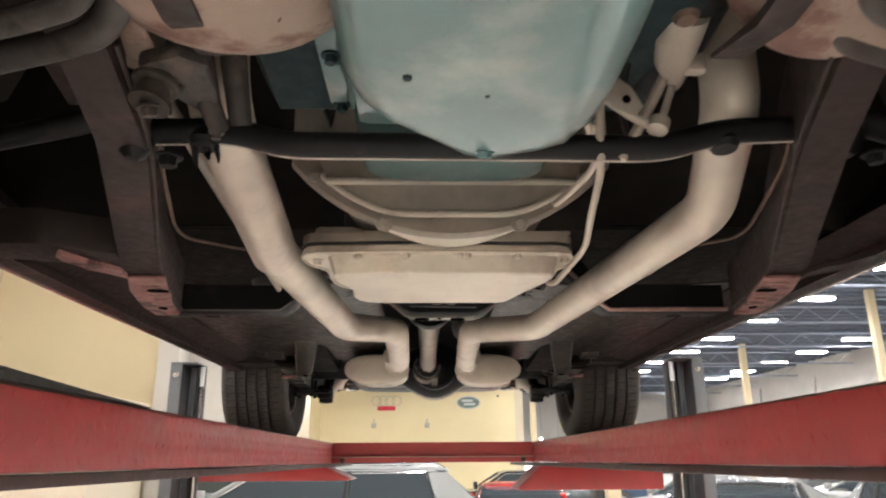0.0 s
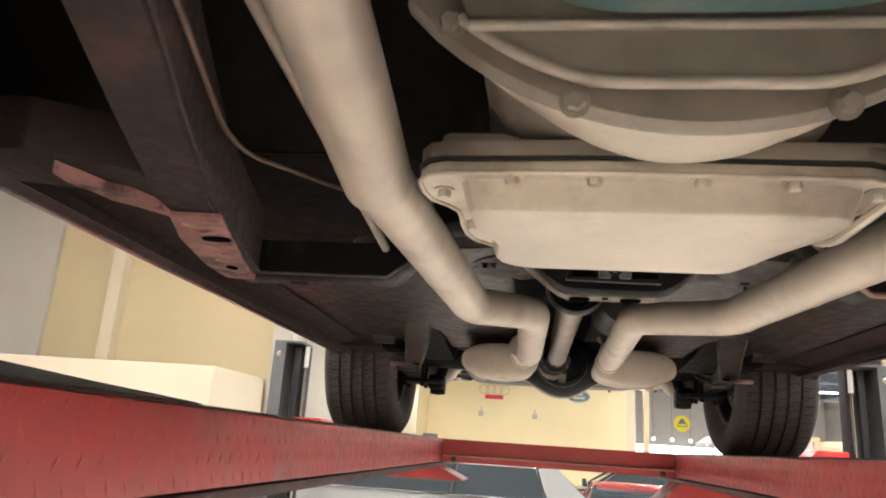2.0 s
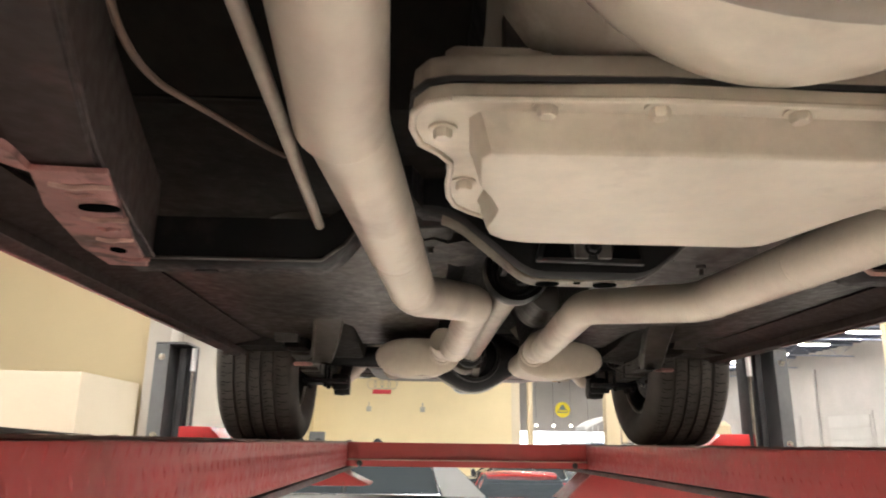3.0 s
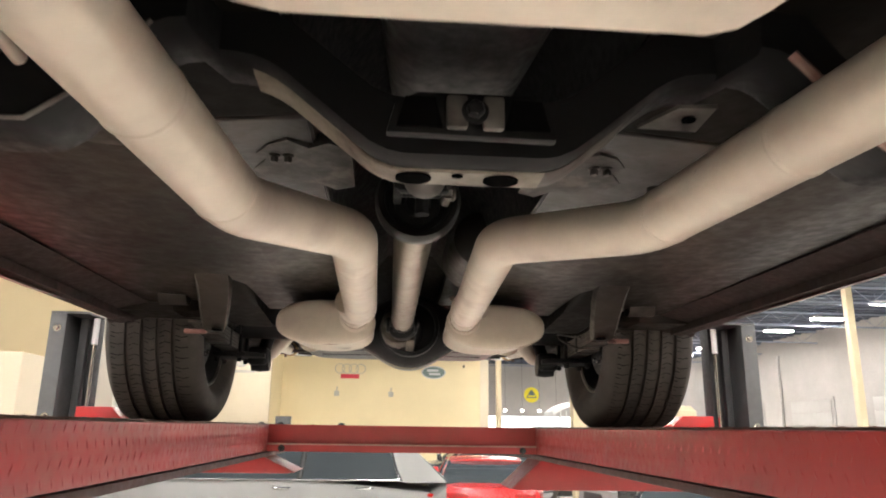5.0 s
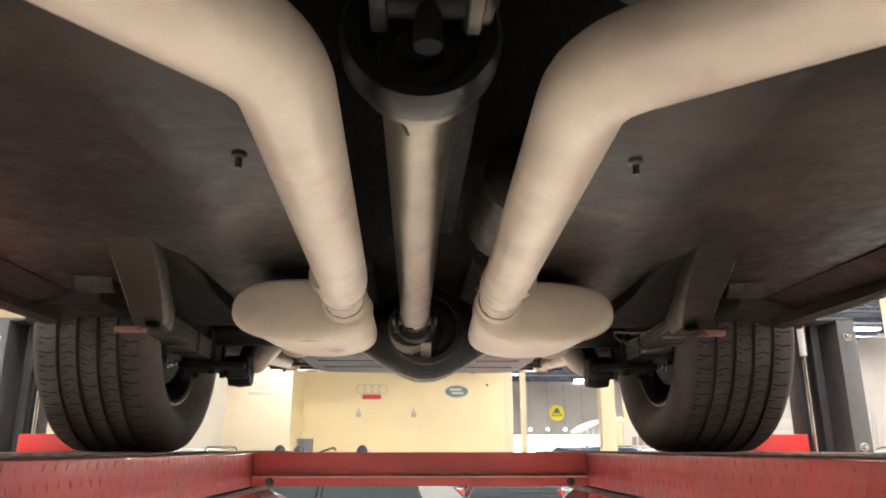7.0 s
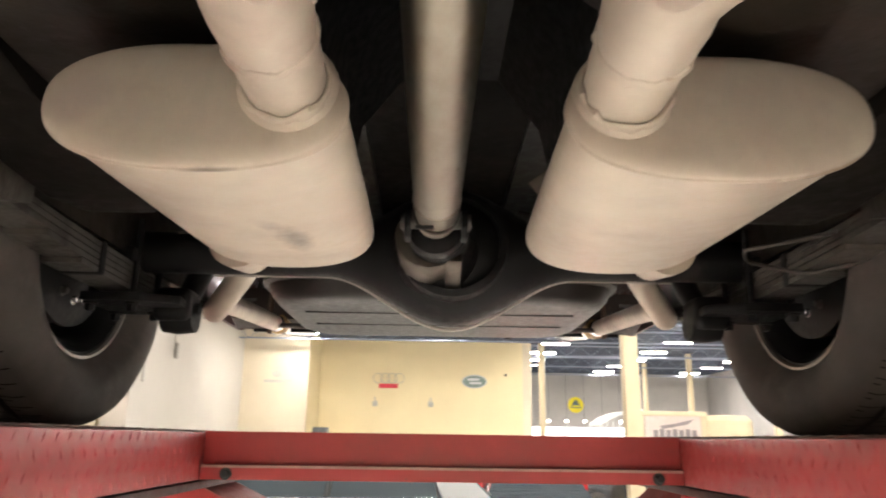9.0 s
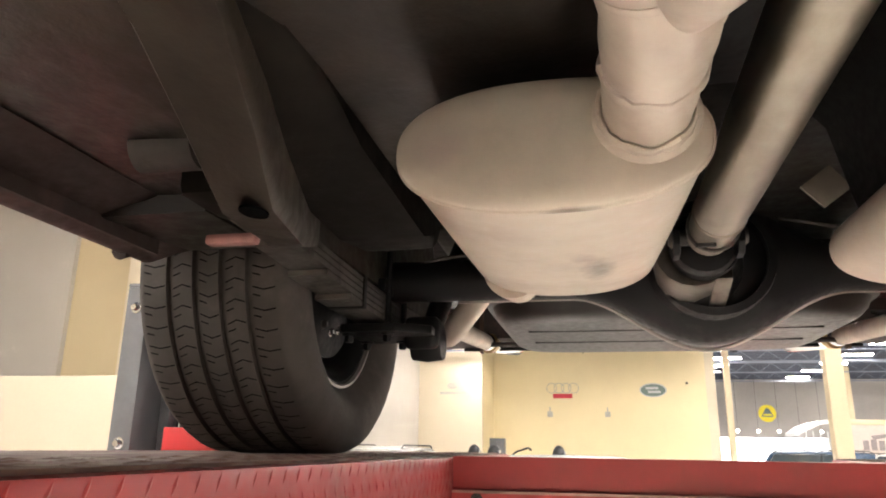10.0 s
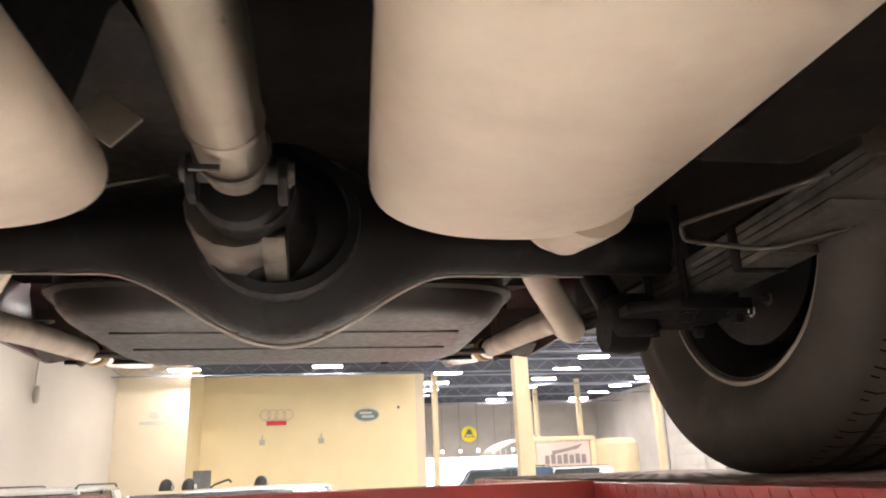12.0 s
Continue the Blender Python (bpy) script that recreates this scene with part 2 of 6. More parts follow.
M_FLOOR = mat("polished_concrete", (0.72, 0.68, 0.61), 0.5, 0.0, 0.12, 14, 0.8, 0.03, dirt=(0.62, 0.58, 0.53), dirt_at=0.6, dirt_soft=0.3, dirt_scale=0.9)
M_DOOR = mat("grey_door_paint", (0.46, 0.45, 0.43), 0.6, 0.0, 0.08, 20, 1.5, 0.03)
M_CEIL = mat("dark_roof_deck", (0.07, 0.085, 0.12), 0.7, 0.0, 0.2, 8, 0.7, 0.05)
M_JOIST = mat("grey_joist_paint", (0.26, 0.29, 0.36), 0.6, 0.1, 0.15, 12, 1, 0.05)
M_LED = glow("led_panel", (1.0, 0.955, 0.88), LED)
M_BULB = glow("small_pendant_glow", (1.0, 0.93, 0.82), 4.0)
M_LAMPBODY = mat("white_lamp_housing", (0.75, 0.75, 0.74), 0.5, 0.0, 0.06, 30, 3, 0.02)
M_DAY = glow("daylight", (0.93, 0.97, 1.0), DAY)
M_GLASS = plain_glass("dark_car_glass", (0.05, 0.06, 0.065))
M_SILVER = mat("silver_car_paint", (0.25, 0.25, 0.245), 0.6, 0.0, 0.05, 200, 2, 0.0, coat=0.1)
M_CARRED = mat("red_car_paint", (0.60, 0.015, 0.015), 0.28, 0.0, 0.05, 50, 2, 0.0, coat=1.0)
M_CARBLACK = mat("black_car_paint", (0.016, 0.017, 0.02), 0.25, 0.0, 0.1, 50, 2, 0.0, coat=1.0)
M_CARWHITE = mat("white_car_paint", (0.72, 0.72, 0.70), 0.3, 0.0, 0.04, 50, 2, 0.0, coat=0.8)
M_CARBLUE = mat("dark_blue_car_paint", (0.02, 0.05, 0.10), 0.28, 0.0, 0.1, 50, 2, 0.0, coat=0.8)
M_CARYELLOW = mat("yellow_car_paint", (0.70, 0.52, 0.03), 0.3, 0.0, 0.05, 50, 2, 0.0, coat=0.8)
M_CARGREY = mat("grey_car_paint", (0.10, 0.105, 0.11), 0.28, 0.3, 0.06, 80, 2, 0.0, coat=0.9)
M_TAIL = mat("red_lamp_lens", (0.45, 0.01, 0.01), 0.15, 0.0, 0.1, 60, 9, 0.0, coat=1.0)
M_LENS = mat("clear_lamp_lens", (0.6, 0.62, 0.64), 0.1, 0.2, 0.1, 60, 9, 0.0, coat=1.0)
M_PLASTIC = mat("black_trim_plastic", (0.02, 0.02, 0.02), 0.5, 0.0, 0.2, 80, 8, 0.05)
M_SIGNGREEN = mat("dark_green_sign", (0.13, 0.18, 0.155), 0.4, 0.0, 0.05, 20, 3, 0.0)
M_SIGNSILVER = mat("silver_sign", (0.50, 0.50, 0.50), 0.35, 0.6, 0.08, 20, 3, 0.0)
M_SIGNRED = mat("red_sign", (0.58, 0.03, 0.05), 0.45, 0.0, 0.05, 20, 3, 0.0)
M_SIGNYELLOW = mat("yellow_sign", (0.85, 0.72, 0.02), 0.45, 0.0, 0.05, 20, 3, 0.0)
M_BOARD = mat("pale_sign_board", (0.56, 0.48, 0.43), 0.6, 0.0, 0.12, 8, 1.2, 0.0)
M_INK = mat("dark_sign_ink", (0.22, 0.19, 0.19), 0.6, 0.0, 0.2, 20, 3, 0.0)
M_GOLD = mat("hot_bluing_clamp", (0.45, 0.30, 0.14), 0.35, 0.7, 0.3, 60, 14, 0.1)

# ---- mesh helpers ----
INV = {}


def thing(name, loc=(0, 0, 0), label="", category="", group="", kind=""):
    e = new(name)
    e.location = loc
    e.empty_display_size = 0.1
    INV[e.name] = Matrix.Translation(-Vector(loc))
    return tagged(e, label, category, group, kind)


def crease(bm, degrees=38):
    lim = radians(degrees)
    for f in bm.faces:
        f.smooth = True
    for e in bm.edges:
        if len(e.link_faces) == 2 and e.calc_face_angle(0) > lim:
            e.smooth = False


def part(name, bm, material, parent=None, label="", kind="", soft=True):
    bmesh.ops.recalc_face_normals(bm, faces=bm.faces)
    if soft:
        crease(bm)
    me = bpy.data.meshes.new(name)
    bm.to_mesh(me)
    bm.free()
    me.materials.append(material)
    ob = new(name, me)
    if parent is not None:
        ob.parent = parent
        ob.matrix_parent_inverse = INV.get(parent.name, Matrix())
    return tagged(ob, label, "", "", kind)


def solid(name, bm, material, label="", category="", kind="", group=""):
    ob = part(name, bm, material)
    return tagged(ob, label, category, group, kind)


def box(x0, x1, y0, y1, z0, z1, bevel=0.0, seg=2, into=None):
    bm = into or bmesh.new()
    r = bmesh.ops.create_cube(bm, size=1.0)
    for v in r["verts"]:
        v.co = Vector(((x0 + x1) / 2 + v.co.x * (x1 - x0), (y0 + y1) / 2 + v.co.y * (y1 - y0), (z0 + z1) / 2 + v.co.z * (z1 - z0)))
    if bevel:
        edges = list({e for v in r["verts"] for e in v.link_edges})
        bmesh.ops.bevel(bm, geom=edges, offset=bevel, segments=seg, profile=0.6, affect="EDGES")
    return bm


def loft(rings, caps=True, closed=False, into=None):
    """A skin through rings of as many points each."""
    bm = into or bmesh.new()
    vs = [[bm.verts.new(p) for p in ring] for ring in rings]
    n = len(rings[0])
    pairs = list(zip(vs, vs[1:])) + ([(vs[-1], vs[0])] if closed else [])
    for a, b in pairs:
        for i in range(n):
            j = (i + 1) % n
            bm.faces.new((a[i], a[j], b[j], b[i]))
    if caps and not closed:
        bm.faces.new(vs[0][::-1])
        bm.faces.new(vs[-1])
    return bm


def fillet(points, radius, steps=6):
    """A path with its corners rounded."""
    pts = [Vector(p) for p in points]
    out = [pts[0]]
    for a, b, c in zip(pts, pts[1:], pts[2:]):
        r = min(radius, (a - b).length * 0.48, (c - b).length * 0.48)
        p, q = b + (a - b).normalized() * r, b + (c - b).normalized() * r
        for i in range(steps + 1):
            s = i / steps
            out.append((1 - s) ** 2 * p + 2 * s * (1 - s) * b + s * s * q)
    return out + [pts[-1]]


def tube(points, radius, seg=16, bend=0.06, steps=6, into=None, caps=True, flat=1.0):
    """A pipe swept along a path; radius: one, or one for each given point of an unbent path."""
    path = fillet(points, bend, steps) if bend else [Vector(p) for p in points]
    rad = radius if isinstance(radius, (list, tuple)) else [radius] * len(path)
    rings, up = [], None
    for i, p in enumerate(path):
        d = (path[min(i + 1, len(path) - 1)] - path[max(i - 1, 0)]).normalized()
        if up is None:
            up = d.orthogonal().normalized() if abs(d.z) > 0.9 else Vector((0, 0, 1)) - d * d.z
        up = (up - d * up.dot(d)).normalized()
        side = d.cross(up)
        rings.append([p + rad[i] * (math.cos(a) * side + flat * math.sin(a) * up) for a in (2 * math.pi * k / seg for k in range(seg))])
    return loft(rings, caps, into=into)


def turned(profile, centre, axis, seg=32, into=None, closed=False):
    """A surface of revolution: (radius, along) pairs round an axis through centre."""
    ax = Vector(axis).normalized()
    u = ax.orthogonal().normalized()
    w = ax.cross(u)
    c = Vector(centre)
    rings = [[c + ax * h + r * (math.cos(a) * u + math.sin(a) * w) for a in (2 * math.pi * k / seg for k in range(seg))] for r, h in profile]
    return loft(rings, True, closed, into)


def prism(outline, axis, a, b, bevel=0.0, into=None):
    """An outline of (u, v) pushed along an axis from a to b. axis x: (y, z); y: (x, z); z: (x, y)."""
    put = {"x": lambda u, v, w: (w, u, v), "y": lambda u, v, w: (u, w, v), "z": lambda u, v, w: (u, v, w)}[axis]
    bm = into or bmesh.new()
    old = set(bm.verts)
    loft([[put(u, v, a) for u, v in outline], [put(u, v, b) for u, v in outline]], into=bm)
    if bevel:
        fresh = [e for e in bm.edges if e.verts[0] not in old]
        bmesh.ops.bevel(bm, geom=fresh, offset=bevel, segments=2, profile=0.6, affect="EDGES")
    return bm


def bolt(centre, axis, r=0.009, h=0.008, into=None):
    bm = turned([(r * 1.45, 0), (r * 1.45, h * 0.25), (r * 1.0, h * 0.3)], centre, axis, 14, into)
    c = Vector(centre) + Vector(axis).normalized() * h * 0.28
    return turned([(r, 0), (r, h * 0.75), (r * 0.8, h)], c, axis, 6, bm)


def oval(cx, cz, hw, hh, power=2.6, n=40):
    out = []
    for k in range(n):
        a = 2 * math.pi * k / n
        c, s = math.cos(a), math.sin(a)
        out.append((cx + hw * math.copysign(abs(c) ** (2 / power), c), cz + hh * math.copysign(abs(s) ** (2 / power), s)))
    return out

# ---- the hall ----
HALL_X0, HALL_X1, HALL_Y0, HALL_Y1, TOP = -14.0, 19.5, -12.0, 52.0, 6.45


def hall():
    solid("floor", box(HALL_X0 - 0.2, HALL_X1 + 0.2, HALL_Y0 - 0.2, HALL_Y1 + 0.2, -0.2, 0), M_FLOOR, "polished grey concrete showroom floor", "floor", "structure")
    bm = box(HALL_X0 - 0.2, HALL_X1 + 0.2, HALL_Y0 - 0.2, HALL_Y1 + 0.2, TOP, TOP + 0.15)
    k = HALL_Y0
    while k < HALL_Y1:      # ribs of the roof deck
        box(HALL_X0, HALL_X1, k, k + 0.10, TOP - 0.05, TOP - 0.002, into=bm)
        k += 0.62
    solid("ceiling", bm, M_CEIL, "dark blue-grey ribbed metal roof deck", "ceiling", "structure")
    for y in range(-8, 52, 5):
        bm = box(HALL_X0, HALL_X1, y, y + 0.07, TOP - 0.12, TOP - 0.055)
        box(HALL_X0, HALL_X1, y, y + 0.05, TOP - 0.62, TOP - 0.56, into=bm)
        x = HALL_X0 + 0.4
        s = 0
        while x < HALL_X1 - 0.7:
            tube([(x, y + 0.025, TOP - 0.12 if s else TOP - 0.57), (x + 0.6, y + 0.025, TOP - 0.57 if s else TOP - 0.12)], 0.012, 5, 0, into=bm)
            x, s = x + 0.6, 1 - s
        solid("roof_joist", bm, M_JOIST, "grey open-web steel roof joist", "joist", "structure", "roof joists")
    solid("wall_east", box(HALL_X1, HALL_X1 + 0.2, HALL_Y0, HALL_Y1, 0, TOP), M_TILTUP, "grey concrete panel wall of the hall", "wall", "structure")
    solid("wall_west", box(HALL_X0 - 0.2, HALL_X0, HALL_Y0, HALL_Y1, 0, TOP), M_WHITE, "off-white painted hall wall", "wall", "structure")
    # Unseen wall behind the camera, added to close the hall and bounce light.
    solid("wall_south", box(HALL_X0, HALL_X1, HALL_Y0 - 0.2, HALL_Y0, 0, TOP), M_CREAM, "unseen cream wall closing the hall behind the camera", "wall", "structure")
    # far wall with a glazed front
    bm = box(HALL_X0, 6.6, HALL_Y1, HALL_Y1 + 0.2, 0, TOP)
    box(13.6, HALL_X1, HALL_Y1, HALL_Y1 + 0.2, 0, TOP, into=bm)
    box(6.6, 13.6, HALL_Y1, HALL_Y1 + 0.2, 2.75, TOP, into=bm)
    solid("wall_north", bm, M_TILTUP, "grey concrete wall with a glazed entrance", "wall", "structure")
    solid("backdrop", box(5.5, 14.6, HALL_Y1 + 0.6, HALL_Y1 + 0.65, 0, 3.2), M_DAY, "bright daylight outside the glazed entrance", "daylight", "structure")
    win = thing("window_1", (10.1, HALL_Y1, 0), "glazed entrance with white mullions, daylight behind", "window", "", "structure")
    for i in range(6):
        x = 6.6 + i * 1.4
        part("mullion", box(x - 0.04, x + 0.04, HALL_Y1 + 0.02, HALL_Y1 + 0.1, 0, 2.75), M_LAMPBODY, win)
    # yellow wall with the badges, its returns and the stepped side walls
    solid("wall_badges", box(-5.55, 4.53, 36.5, 36.75, 0, TOP), M_YELLOW, "tall yellow painted partition wall with wall badges", "wall", "structure")
    solid("wall_return", box(4.53, 4.95, 36.5, 38.2, 0, TOP), M_CREAM, "cream pier at the end of the yellow wall", "wall", "structure")
    solid("wall_step", box(-8.0, -5.18, 33.0, 33.25, 0, TOP), M_CREAM, "cream wall panel stepped forward of the yellow wall", "wall", "structure")
    solid("wall_step_return", box(-5.43, -5.18, 33.25, 36.5, 0, TOP), M_YELLOW, "yellow return of the stepped wall", "wall", "structure")
    solid("wall_side", box(-8.25, -8.0, 19.35, 33.25, 0, TOP), M_WHITE, "off-white side wall of the service bay", "wall", "structure")
    solid("wall_bay", box(-8.64, -4.4, 12.0, 12.25, 0, TOP), M_OCHRE, "yellow wall behind the small office", "wall", "structure")
    solid("wall_bay_pier", box(HALL_X0, -8.64, 11.9, 12.25, 0, TOP), M_WHITE, "off-white wall beside the yellow wall", "wall", "structure")
    solid("wall_bay_upper", box(-4.4, -4.05, 11.9, 12.25, 0, TOP), M_WHITE, "off-white wall end beside the office", "wall", "structure")
    solid("wall_bay_back", box(HALL_X0, -8.0, 19.1, 19.35, 0, TOP), M_WHITE, "off-white closing wall behind the bay", "wall", "structure")
    solid("wall_column", box(-7.45, -7.22, 11.76, 11.99, 2.65, TOP), M_CREAM, "cream steel column against the yellow wall", "column", "structure")
    solid("office", box(-13.98, -4.44, 9.92, 11.89, 0, 2.65, 0.02), M_CREAM, "low cream flat-roofed office box", "office", "structure")
    for x, y, w in ((4.8, 19.0, 0.17), (13.0, 20.0, 0.1), (5.5, 36.8, 0.13), (13.55, 30.0, 0.12), (13.9, 40.0, 0.12), (13.0, 45.0, 0.12)):
        bm = box(x - w, x + w, y - w, y + w, 0, TOP, 0.01)
        box(x - w - 0.1, x + w + 0.1, y - w - 0.1, y + w + 0.1, 0, 0.02, into=bm)
        solid("column", bm, M_COLUMN, "cream painted square steel column", "column", "structure", "hall columns")
    # roller doors and downpipes along the east wall
    for i, y in enumerate((22.0, 27.0, 33.0, 39.0)):
        d = thing("door_%d" % (i + 1), (HALL_X1, y, 0), "pale grey panelled roller door in a concrete wall", "door", "roller doors", "structure")
        part("door_frame", box(HALL_X1 - 0.05, HALL_X1 - 0.004, y - 1.75, y + 1.75, 0, 3.45), M_TILTUP, d)
        for k in range(6):
            part("panel", box(HALL_X1 - 0.09, HALL_X1 - 0.052, y - 1.6, y + 1.6, 0.02 + k * 0.55, 0.55 + k * 0.55, 0.01), M_DOOR, d)
        solid("trim_downpipe", tube([(HALL_X1 - 0.1, y + 2.4, 0), (HALL_X1 - 0.1, y + 2.4, 5.2), (HALL_X1 - 0.02, y + 2.4, 5.6)], 0.07, 10), M_DOOR, "pale grey downpipe on the concrete wall", "pipe", "structure", "downpipes")


hall()

# ---- ceiling lamps ----


def ceiling_lamp():
    t = thing("ceiling_lamp", (0, 0, 0), "white linear LED high-bay lamp hung under the roof", "lamp", "ceiling lamps")
    part("housing", box(-0.6, 0.6, -0.16, 0.16, 0.03, 0.10, 0.012), M_LAMPBODY, t)
    part("diffuser", box(-0.57, 0.57, -0.14, 0.14, 0.0, 0.028), M_LED, t, "glowing white diffuser")
    for x in (-0.45, 0.45):
        part("hanger", tube([(x, 0, 0.1), (x, 0, 0.447)], 0.006, 6, 0), M_JOIST, t)
    return t


first = ceiling_lamp()
first.location = (10.9, 22.7, 6.0)
# Lamps around the lift are unseen, added to light the underside and bay wall.
for gx, ys in ((16.4, [22.9 + 3.4 * i for i in range(8)] + [19.5, 16.1, 9.3, 2.5, -4.3]), (10.9, [26.1 + 3.4 * i for i in range(7)] + [19.3, 15.9, 12.5, 9.1, 5.7, 2.3, -1.1, -4.5]),
               (5.65, [33.7, 37.1, 40.3, 43.4, 26.4, 23.0, 19.6, 16.2, 12.8, 9.4, 6.0, 2.6, -0.8, -4.2, -7.6]), (0.33, [31.1, 24.2, 17.4, 14.0, 10.6, 7.2, 3.8, 0.4, -3.0, -6.4, -9.8]), (-5.2, [21.7, 14.9, 7.4, 4.7, 1.3, -2.1, -5.5, -8.9]),
               (-10.4, [1.8, -1.6, -5.0, -8.4])):
    for gy in ys:
        copy_thing(first, pose(gx, gy, 6.0))
copy_thing(first, pose(-5.18, 28.5, 6.0))
copy_thing(first, pose(-5.2, 31.5, 6.0))

# ---- signs on the walls ----


def signs():
    Y = 36.49
    s = thing("wall_badge", (-1.9, Y, 4.5), "silver ring badge with a red bar on a yellow wall", "sign")
    for i in range(4):
        x = -2.42 + i * 0.34
        part("ring", turned([(0.215, 0), (0.245, 0), (0.245, 0.03), (0.215, 0.03)], (x, Y, 4.62), (0, -1, 0), 28, closed=True), M_RING, s)
    part("bar", box(-2.36, -1.46, Y - 0.03, Y + 0.002, 4.15, 4.36, 0.01), M_SIGNRED, s, "red bar")
    s = thing("oval_sign", (2.2, Y, 4.52), "dark green oval wall sign with a silver rim", "sign")
    part("rim", prism(oval(2.2, 4.52, 0.60, 0.32, 2.0), "y", Y - 0.04, Y + 0.002), M_SIGNSILVER, s)
    part("face", prism(oval(2.2, 4.52, 0.545, 0.27, 2.0), "y", Y - 0.055, Y - 0.041), M_SIGNGREEN, s)
    for dz, dx in ((0.09, -0.05), (-0.08, 0.05)):
        part("bar", box(2.2 - 0.28 + dx, 2.2 + 0.28 + dx, Y - 0.07, Y - 0.056, 4.52 + dz - 0.055, 4.52 + dz + 0.055), M_SIGNSILVER, s, "pale bar")
    s = thing("round_sign", (10.2, 51.99, 4.25), "round yellow wall sign with a dark green triangle", "sign")
    part("disc", turned([(0.54, 0), (0.54, 0.05)], (10.2, 51.99, 4.25), (0, -1, 0), 40), M_SIGNYELLOW, s)
    part("triangle", prism([(10.2 - 0.38, 4.04), (10.2 + 0.38, 4.04), (10.2 + 0.08, 4.58), (10.2 - 0.08, 4.58)], "y", 51.92, 51.938), M_SIGNGREEN, s, "dark green triangle")
    part("bar", box(9.95, 10.45, 51.905, 51.918, 4.1, 4.22), M_SIGNYELLOW, s)
    s = thing("faint_wall_badge", (-6.5, 32.99, 4.2), "faint grey badge on a cream wall panel", "sign")
    part("bar", box(-7.05, -5.9, 32.975, 32.997, 4.08, 4.2), M_FAINT, s)
    part("emblem", prism(oval(-6.5, 4.45, 0.23, 0.14, 2.0), "y", 32.975, 32.997), M_FAINT, s)
    for x, z in ((-2.52, 3.42), (0.12, 3.42)):
        w = thing("wall_box", (x, Y, z), "small grey electric box on the yellow wall", "electric box", "wall boxes")
        part("case", box(x - 0.12, x + 0.12, Y - 0.09, Y + 0.006, z - 0.12, z + 0.12, 0.01), M_FAINT, w)
        part("spout", tube([(x, Y - 0.04, z + 0.12), (x, Y - 0.04, z + 0.32)], 0.025, 8, 0), M_TILTUP, w)
    solid("dome_sensor", turned([(0.05, 0), (0.06, 0.03), (0.03, 0.08)], (3.7, Y + 0.008, 4.84), (0, -1, 0), 14), M_PLASTIC, "small black dome sensor on the yellow wall", "sensor")
    for y, z in ((22.0, 3.5), (24.5, 4.4)):
        w = thing("wall_fixture", (-8.0, y, z), "small grey fixture on the off-white side wall", "fixture", "wall fixtures")
        part("body", turned([(0.03, -0.26), (0.075, -0.22), (0.085, 0.0), (0.07, 0.20), (0.03, 0.24)], (-7.90, y, z), (0, 0, 1), 16), M_FAINT, w)
        part("bracket", box(-7.998, -7.88, y - 0.03, y + 0.03, z - 0.04, z + 0.04, 0.005), M_FAINT, w)
        part("conduit", tube([(-7.97, y, z + 0.02), (-7.97, y, z + 1.3)], 0.018, 8, 0), M_WHITE, w)
    cab = thing("cabinet", (-4.4, 32.25, 0), "dark grey steel cabinet on the floor by the yellow wall", "cabinet")
    part("body", box(-4.71, -4.10, 32.0, 32.5, 0.0, 2.24, 0.01), M_POST, cab)
    for x in (-4.70, -4.40):
        door = part("door", box(x + 0.008, x + 0.285, 31.98, 31.999, 0.06, 2.2, 0.004), M_POST, cab)
        part("handle", box(x + (0.24 if x < -4.5 else 0.03), x + (0.26 if x < -4.5 else 0.05), 31.955, 31.98, 1.0, 1.15, 0.004), M_CHROME, door)
    # the board between cream posts in the far hall
    b = thing("sign_board", (12.1, 38, 0), "pale printed board in a cream frame with dark lettering bars", "sign")
    part("frame_top", box(10.4, 13.85, 37.9, 38.1, 3.1, 3.32, 0.01), M_COLUMN, b)
    part("board", box(10.75, 13.55, 37.96, 38.04, 1.0, 3.09), M_BOARD, b)
    for x in (10.55, 13.7):
        part("frame_post", box(x - 0.14, x + 0.14, 37.9, 38.1, 0, 3.09), M_COLUMN, b)
    part("swoosh", prism([(11.6, 2.45), (12.9, 2.7), (13.2, 2.95), (12.2, 2.72), (11.5, 2.62)], "y", 37.945, 37.957), M_INK, b, "dark swoosh")
    for i in range(7):
        part("bar", box(11.15 + i * 0.32, 11.38 + i * 0.32, 37.945, 37.957, 2.0, 2.42 + 0.05 * (i % 2)), M_INK, b, "dark bar")
    # low curved reception wall beside it
    bm = turned([(1.3, 0), (1.3, 2.9), (1.05, 3.15), (0.2, 3.2)], (15.0, 38.6, 0), (0, 0, 1), 40)
    solid("reception_pod", bm, M_COLUMN, "rounded cream plaster pod in the hall", "partition", "structure")
    pod = thing("pale_canopy", (9.6, 46, 0), "pale curved canopy with slim white uprights", "canopy")
    part("roof", prism([(0, 2.9), (0.5, 3.25), (1.2, 3.5), (2.6, 3.7), (2.6, 3.5), (1.2, 3.3), (0.55, 3.0), (0, 2.7)], "y", 44.0, 46.5).copy(), M_LAMPBODY, pod)
    for o in pod.children:
        o.location.x = 9.9
    for i in range(7):
        part("upright", box(10.0 + i * 0.35, 10.05 + i * 0.35, 44.0, 44.05, 0, 2.95), M_LAMPBODY, pod)
